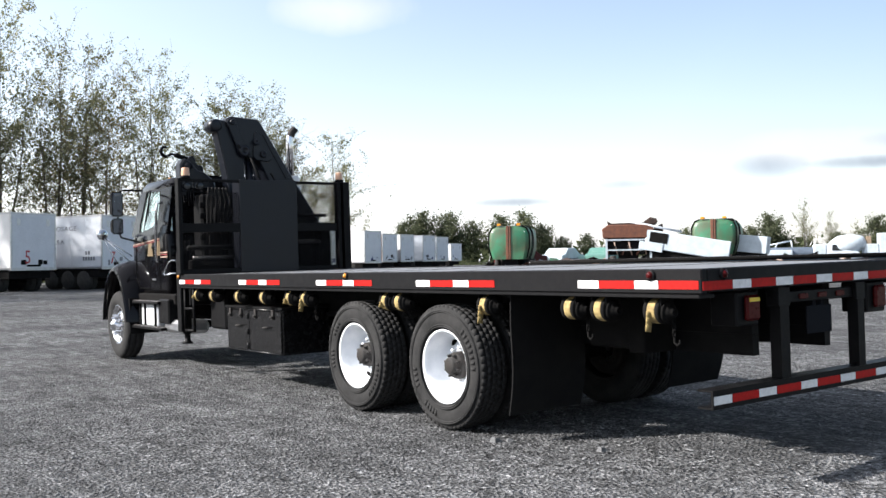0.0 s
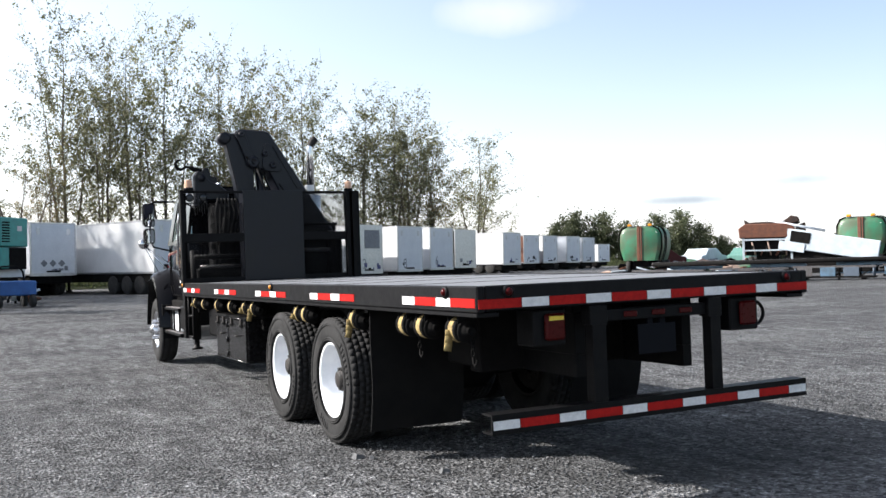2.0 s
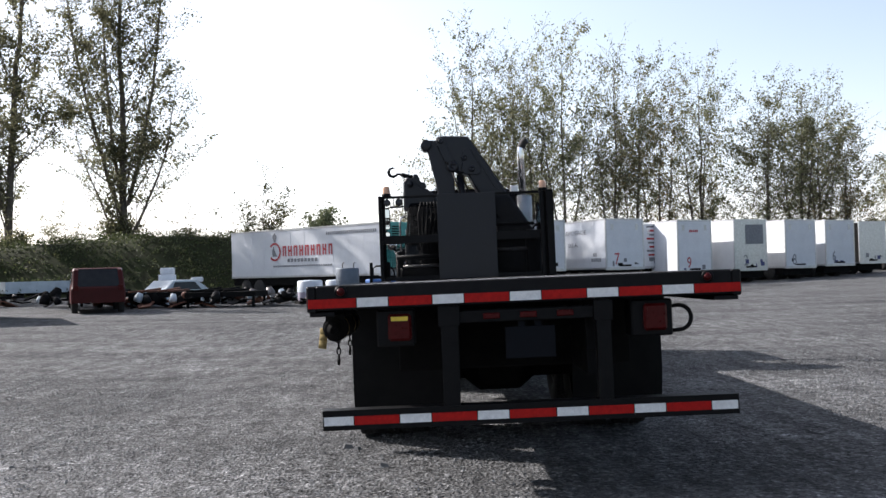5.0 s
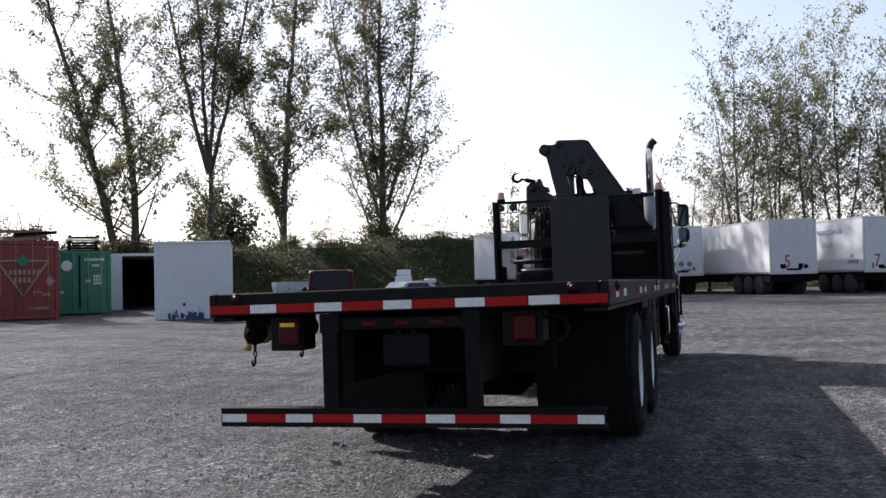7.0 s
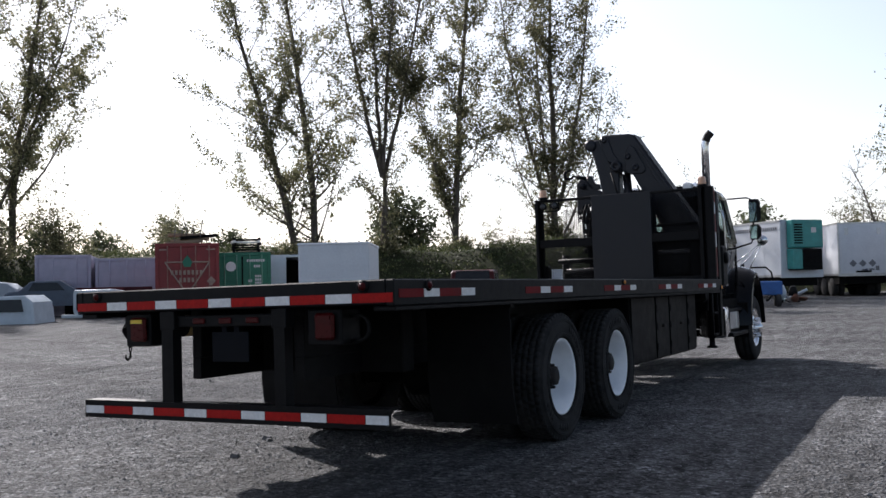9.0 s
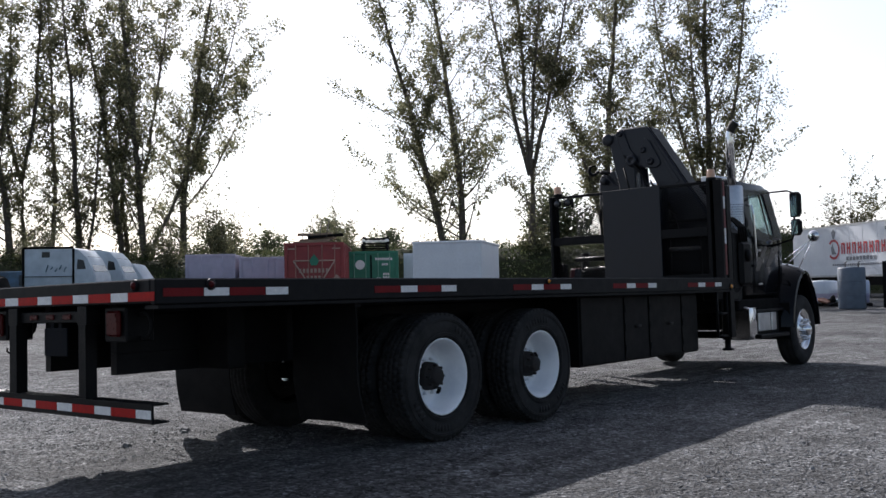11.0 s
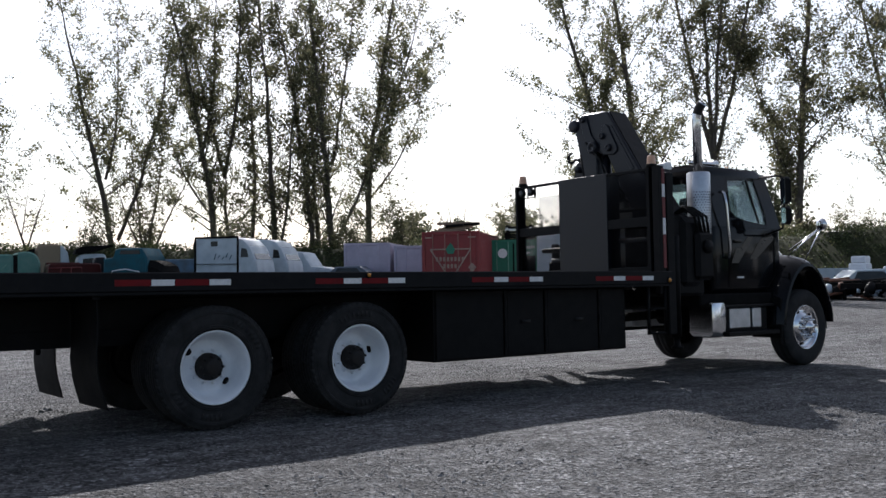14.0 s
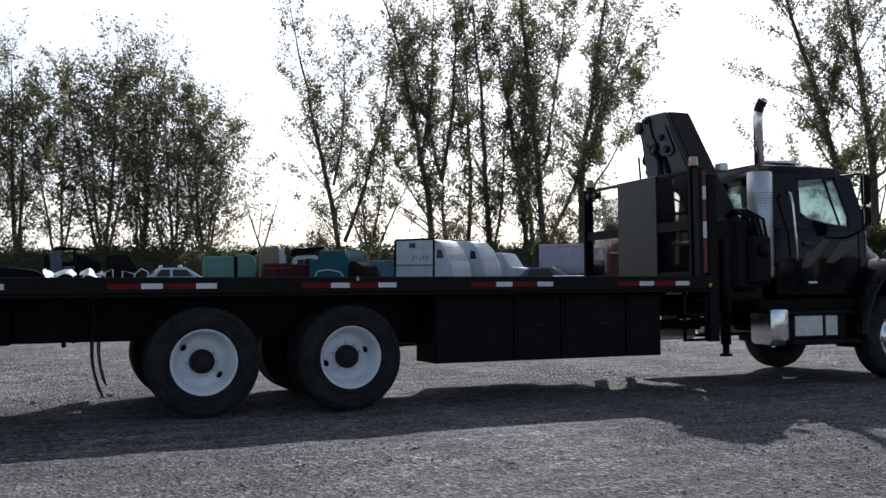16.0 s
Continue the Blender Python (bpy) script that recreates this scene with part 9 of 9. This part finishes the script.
# dump body on an old truck
du = thing("dump_truck", "derelict truck with a rusty brown dump body", "truck", at=pose(36.4, 34.9, ground_z(36, 35), 0, 0, -48))
bm = bmesh.new()
plate(bm, [(-1.5, 2.05), (1.5, 2.05), (1.55, 2.3), (1.45, 2.75), (0.9, 2.85), (-1.2, 2.85), (-1.55, 2.6)], "y", 0.0, 3.8, 0.04)
part("dump_body", bm, M_RUST, du)
bm = bmesh.new()
plate(bm, [(-1.2, 2.82), (1.35, 2.82), (1.75, 2.95), (1.7, 3.2), (1.3, 3.3), (0.9, 3.0), (-1.0, 2.95), (-1.25, 3.12)], "y", 0.3, 3.4, 0.04)
plate(bm, [(1.5, 1.4), (2.1, 1.5), (2.05, 2.9), (1.55, 2.7)], "y", 0.5, 3.6, 0.04)
part("dark_side_panel", bm, material("dark_rusty_sheet", (0.06, 0.03, 0.022), 0.9, dark=(0.025, 0.018, 0.015), scale=4), du)
for k in range(9):
    bm = bmesh.new()
    x = -1.2 + 0.28 * k
    bar(bm, (x, 0.2, 1.05), (x + 0.2 * math.sin(k * 2.3), 0.15, 1.35 + 0.25 * (k % 3)), 0.08, 0.1)
    part("hanging_scrap", bm, (M_RUST, M_UNDER, M_SIGN_CREAM)[k % 3], du)
for x in (-1.35, 1.25):
    bm = bmesh.new()
    box(bm, x, x + 0.12, 0.1, 0.3, 0.7, 2.05)
    part("side_post", bm, M_CABWHITE, du)
bm = bmesh.new()
box(bm, -1.35, 1.35, 0.3, 0.45, 1.05, 2.05)
part("dark_back", bm, M_UNDER, du)
bm = bmesh.new()
box(bm, -1.35, 1.35, 0.05, 0.2, 1.9, 2.0)
box(bm, -1.3, 1.3, 0.05, 0.2, 1.3, 1.38)
part("cross_bar", bm, M_CABWHITE, du)
bm = bmesh.new()
box(bm, -0.6, 0.6, 0.4, 5.5, 0.6, 1.05)
part("chassis", bm, M_UNDER, du)
for u in (1.2, 5.0):
    for s in (-1, 1):
        far_wheel(du, s * 0.95, u, 0.5)
# tilted white van body with its roof pipe
vb = thing("wrecked_van_body", "white van body lying tilted with an open dark end", "van body", at=pose(37.0, 34.3, ground_z(38, 33) + 1.1, 0, 0, -58) @ pose(0, 0, 0, 0, 10, 0))
bm = bmesh.new()
box(bm, 0.0, 4.9, 0, 2.0, 0.35, 1.45, 0.04)
part("body", bm, M_CABWHITE, vb)
bm = bmesh.new()
box(bm, 0.25, 1.3, -0.03, 0.02, 0.75, 1.35)
part("dark_opening", bm, M_UNDER, vb)
bm = bmesh.new()
box(bm, -0.3, 1.1, -0.05, 0.03, 0.2, 0.7, 0.02)
part("hanging_door", bm, M_CABWHITE, vb)
bm = bmesh.new()
tube(bm, [(-1.2, 0.1, 1.75), (2.0, 0.1, 1.6)], 0.07, 8)
part("roof_pipe", bm, M_POLY, vb)
bm = bmesh.new()
box(bm, 0.1, 4.8, 0.2, 1.8, -1.25, 0.34)
part("support_block", bm, M_UNDER, vb)
vb2 = thing("white_van_box", "small white box body propped behind the wreck", "van body", at=pose(40.6, 30.4, ground_z(40, 30) + 0.9, 0, 0, -62) @ pose(0, 0, 0, 0, 6, 0))
bm = bmesh.new()
box(bm, 0, 1.7, 0, 1.6, 0.2, 1.2, 0.03)
part("body", bm, M_CABWHITE, vb2)
bm = bmesh.new()
box(bm, 0.1, 1.6, 0.1, 1.5, -1.2, 0.2)
part("support_block", bm, M_UNDER, vb2)
# long pipes on light blue trestles
for k in range(5):
    x, y = 26.4 + 2.2 * k, 29.5 - 2.9 * k
    tr = thing("steel_trestle", "light blue steel trestle carrying pipes", "trestle", "pipe trestles", at=pose(x, y, ground_z(x, y), 0, 0, -53))
    for nm, d in (("top_beam", (-1.2, 1.2, -0.08, 0.08, 0.62, 0.78)), ("low_beam", (-1.2, 1.2, -0.05, 0.05, 0.25, 0.33))):
        bm = bmesh.new()
        box(bm, *d)
        part(nm, bm, M_LTBLUE, tr)
    for sx in (-1, 1):
        bm = bmesh.new()
        bar(bm, (sx * 1.1, -0.3, 0), (sx * 1.05, 0, 0.65), 0.08, 0.08)
        bar(bm, (sx * 1.1, 0.3, 0), (sx * 1.05, 0, 0.65), 0.08, 0.08)
        part("leg", bm, M_LTBLUE if k % 2 else M_UNDER, tr)
for k in range(5):
    x, y = 25.6 + 2.2 * k, 30.5 - 2.9 * k
    be = thing("steel_girder", "long open steel frame with blue plates and dark struts", "girder", "blue frames by the trestles", at=pose(x, y, ground_z(x, y), 0, 0, -53 + 3 * math.sin(k * 2.1)))
    for yy in (-0.3, 0.3):
        for z, m in ((0.58, M_STEEL), (0.13, M_UNDER)):
            bm = bmesh.new()
            box(bm, -1.7, 1.7, yy - 0.05, yy + 0.05, z - 0.045, z + 0.045, 0.008)
            part("chord", bm, m, be)
        for n in range(7):
            bm = bmesh.new()
            u = -1.6 + 3.2 * n / 6
            bar(bm, (u, yy, 0.15), (u, yy, 0.56), 0.06, 0.06)
            part("upright", bm, (M_LTBLUE, M_UNDER, M_BLUEGREY)[(n + k) % 3], be)
            if n < 6 and (n + k) % 3:
                bm = bmesh.new()
                bar(bm, (u, yy, 0.17 if n % 2 else 0.54), (u + 3.2 / 6, yy, 0.54 if n % 2 else 0.17), 0.045, 0.045)
                part("diagonal", bm, M_UNDER, be)
    for n in range(2 + k // 2):
        bm = bmesh.new()
        u = -1.5 + 0.95 * n + 0.2 * (k % 2)
        box(bm, u, u + 0.62, -0.36, -0.33, 0.16, 0.55, 0.01)
        part("side_plate", bm, (M_LTBLUE, M_BLUEGREY, M_STEEL)[(n + k) % 3], be)
    for u in (-1.2, 1.2):
        bm = bmesh.new()
        box(bm, u - 0.1, u + 0.1, -0.3, 0.3, 0.0, 0.1)
        part("timber_block", bm, M_UNDER, be)
for k in range(4):
    bm = bmesh.new()
    o = 0.24 * (k - 1.5)
    a, b = (25.2 + o * 0.6, 31.2 + o * 0.8), (36.4 + o * 0.6, 16.3 + o * 0.8)
    za, zb = ground_z(*a) + 0.9, ground_z(*b) + 0.86
    tube(bm, [(a[0], a[1], za), ((a[0] + b[0]) / 2, (a[1] + b[1]) / 2, (za + zb) / 2), (b[0], b[1], zb)], 0.1, 10)
    single("long_pipe", bm, M_UNDER if k != 2 else M_STEEL, "long dark steel pipe lying on trestles", "pipe", "pipes on trestles")
for x, y, n, s in ((33.0, 43.5, 12, 0.9), (36.0, 44.0, 12, 1.0), (38.5, 42.0, 14, 1.1), (40.0, 39.5, 12, 1.0), (45.0, 33.0, 12, 1.0), (42.5, 27.5, 14, 0.9), (47.0, 26.5, 14, 0.9), (33.6, 37.2, 16, 0.8), (35.0, 39.0, 18, 0.9), (34.2, 41.0, 18, 0.9), (37.2, 37.4, 16, 0.9), (39.8, 34.6, 14, 0.8), (43.0, 31.0, 16, 0.9), (45.5, 30.0, 16, 0.9), (49.0, 29.5, 14, 0.9)):
    heap(x, y, "heap of mixed pale, green and rusty scrap", n, s, EAST_MATS)
shell(40.5, 46.0, -70, CAR, 1.8, M_CABWHITE, "white scrapped car among the heaps", "scrap_car", "car", [("side_window", [(0.95, 1.0), (2.55, 1.0), (2.2, 1.35), (1.15, 1.35)], -1)], group="scrapped cars", base=0.15)
shell(37.0, 47.5, -95, CAR, 1.8, M_CARRED, "red scrapped car among the heaps", "scrap_car", "car", group="scrapped cars", base=0.15)
shell(43.5, 44.5, -65, CAR, 1.8, M_CABGREEN, "green scrapped car among the heaps", "scrap_car", "car", group="scrapped cars", base=0.15)
# trucks beyond, across the yard's far end
FAR_TURN = -54
for x, y, m, lab in ((88.0, 63.4, M_CABWHITE, "small white day-cab truck parked far off"), (93.0, 56.4, M_POLY, "pale grey cab parked far off"), (86.6, 65.2, M_CARRED, "red cab parked far off")):
    shell(x, y, FAR_TURN - 90, DAYCAB, 2.3, m, lab, "day_cab", "truck cab", [("side_window", [(0.5, 1.75), (1.5, 1.75), (1.3, 2.4), (0.55, 2.4)], 1), ("windshield", ((2.05, 1.8), (1.65, 2.42)), 2)], group="far trucks", wheels=((0.8, 0.5), (2.8, 0.5)), base=-0.45)
lt = thing("loader_truck", "white truck with lifting arms parked far off", "truck", "far trucks", at=pose(89.6, 61.2, 0.15, 0, 0, FAR_TURN))
for nm, d, m in (("chassis", (-2.2, 2.2, -0.9, 0.9, 0.6, 1.0), M_UNDER), ("cab", (-2.2, -0.9, -1.0, 1.0, 1.0, 2.6), M_CABWHITE), ("deck_box", (-0.7, 2.2, -1.0, 1.0, 1.0, 1.9), M_CABWHITE)):
    bm = bmesh.new()
    box(bm, *d, 0.06)
    part(nm, bm, m, lt)
for p, q in (((-0.8, 0, 2.4), (2.1, 0, 2.95)), ((2.1, 0, 2.95), (2.3, 0, 1.9)), ((-1.6, 0, 2.6), (-1.5, 0, 3.1)), ((0.3, 0, 1.9), (0.6, 0, 2.7))):
    bm = bmesh.new()
    bar(bm, p, q, 0.16, 0.18)
    part("lifting_arm", bm, M_CABWHITE, lt)
bm = bmesh.new()
box(bm, -2.0, -1.1, -1.04, -0.98, 1.8, 2.4)
part("side_window", bm, M_DUSTYGLASS, lt)
for u in (-1.6, 1.4):
    for sy in (-1, 1):
        o = far_wheel(lt, u, sy * 0.9, 0.5)
        o.rotation_euler = (0, 0, radians(90))
gt = thing("tank_trailer", "long dull grey tank trailer parked far off", "trailer", at=pose(90.8, 59.6, 0.1, 0, 0, FAR_TURN))
bm = bmesh.new()
tube(bm, [(-3.6, 0, 1.5), (-3.4, 0, 1.5), (-3.0, 0, 1.5), (3.0, 0, 1.5), (3.4, 0, 1.5), (3.6, 0, 1.5)], [0.2, 0.55, 0.75, 0.75, 0.55, 0.2], 18)
part("tank", bm, M_BLUEGREY, gt)
bm = bmesh.new()
box(bm, -3.2, 3.2, -0.5, 0.5, 0.55, 0.85)
part("chassis", bm, M_UNDER, gt)
for u in (-2.6, -1.4, 2.4):
    for sy in (-1, 1):
        o = far_wheel(gt, u, sy * 0.8, 0.5)
        o.rotation_euler = (0, 0, radians(90))
mx = thing("mixer_truck", "white concrete mixer truck with a rounded drum", "truck", at=pose(94.2, 54.6, 0.05, 0, 0, FAR_TURN))
bm = bmesh.new()
tube(bm, [(-1.9, 0, 2.0), (-1.6, 0, 2.1), (-0.8, 0, 2.35), (0.6, 0, 2.55), (1.6, 0, 2.8), (1.9, 0, 2.9)], [0.45, 0.8, 1.15, 1.2, 0.75, 0.5], 20)
part("drum", bm, M_CABWHITE, mx)
bm = bmesh.new()
box(bm, -3.4, 2.4, -0.5, 0.5, 0.6, 1.0)
part("chassis", bm, M_UNDER, mx)
bm = bmesh.new()
box(bm, -3.6, -2.2, -1.0, 1.0, 0.9, 2.6, 0.1)
part("cab", bm, M_CABWHITE, mx)
bm = bmesh.new()
box(bm, 2.0, 2.5, -0.4, 0.4, 1.0, 3.4, 0.03)
part("chute_frame", bm, M_WOOD, mx)
for u in (-2.8, 0.6, 1.7):
    for sy in (-1, 1):
        o = far_wheel(mx, u, sy * 0.9, 0.5)
        o.rotation_euler = (0, 0, radians(90))
bt2 = thing("box_truck", "white box truck at the yard's far end", "truck", "far trucks", at=pose(97.2, 51.2, 0.1, 0, 0, FAR_TURN))
for nm, d, m in (("box_body", (-1.2, 3.6, -1.2, 1.2, 1.0, 3.7), M_CABWHITE), ("chassis", (-2.6, 3.4, -0.5, 0.5, 0.6, 1.0), M_UNDER), ("cab", (-2.8, -1.3, -1.0, 1.0, 0.8, 2.5), M_CABWHITE)):
    bm = bmesh.new()
    box(bm, *d, 0.05)
    part(nm, bm, m, bt2)
for u in (-2.1, 2.4):
    for sy in (-1, 1):
        o = far_wheel(bt2, u, sy * 0.9, 0.5)
        o.rotation_euler = (0, 0, radians(90))

# ---- small things on the ground ----
for x, y, s, a in ((-1.28, 2.0, 0.05, 20), (-1.2, 1.93, 0.035, 70), (-0.95, 1.2, 0.04, 10)):
    bm = bmesh.new()
    loft(bm, [[(-s, -s * 0.6, 0), (s, -s * 0.7, 0), (s * 0.9, s * 0.6, 0), (-s * 0.8, s * 0.7, 0)], [(-s * 0.6, -s * 0.3, s * 0.8), (s * 0.5, -s * 0.4, s * 0.6), (s * 0.5, s * 0.3, s * 0.7), (-s * 0.4, s * 0.4, s * 0.9)]])
    single("loose_stone", bm, M_STONE, "loose grey stone beside a rear tyre", "stone", "stones by the wheels", at=pose(x, y, ground_z(x, y) - 0.005, 0, 0, a))
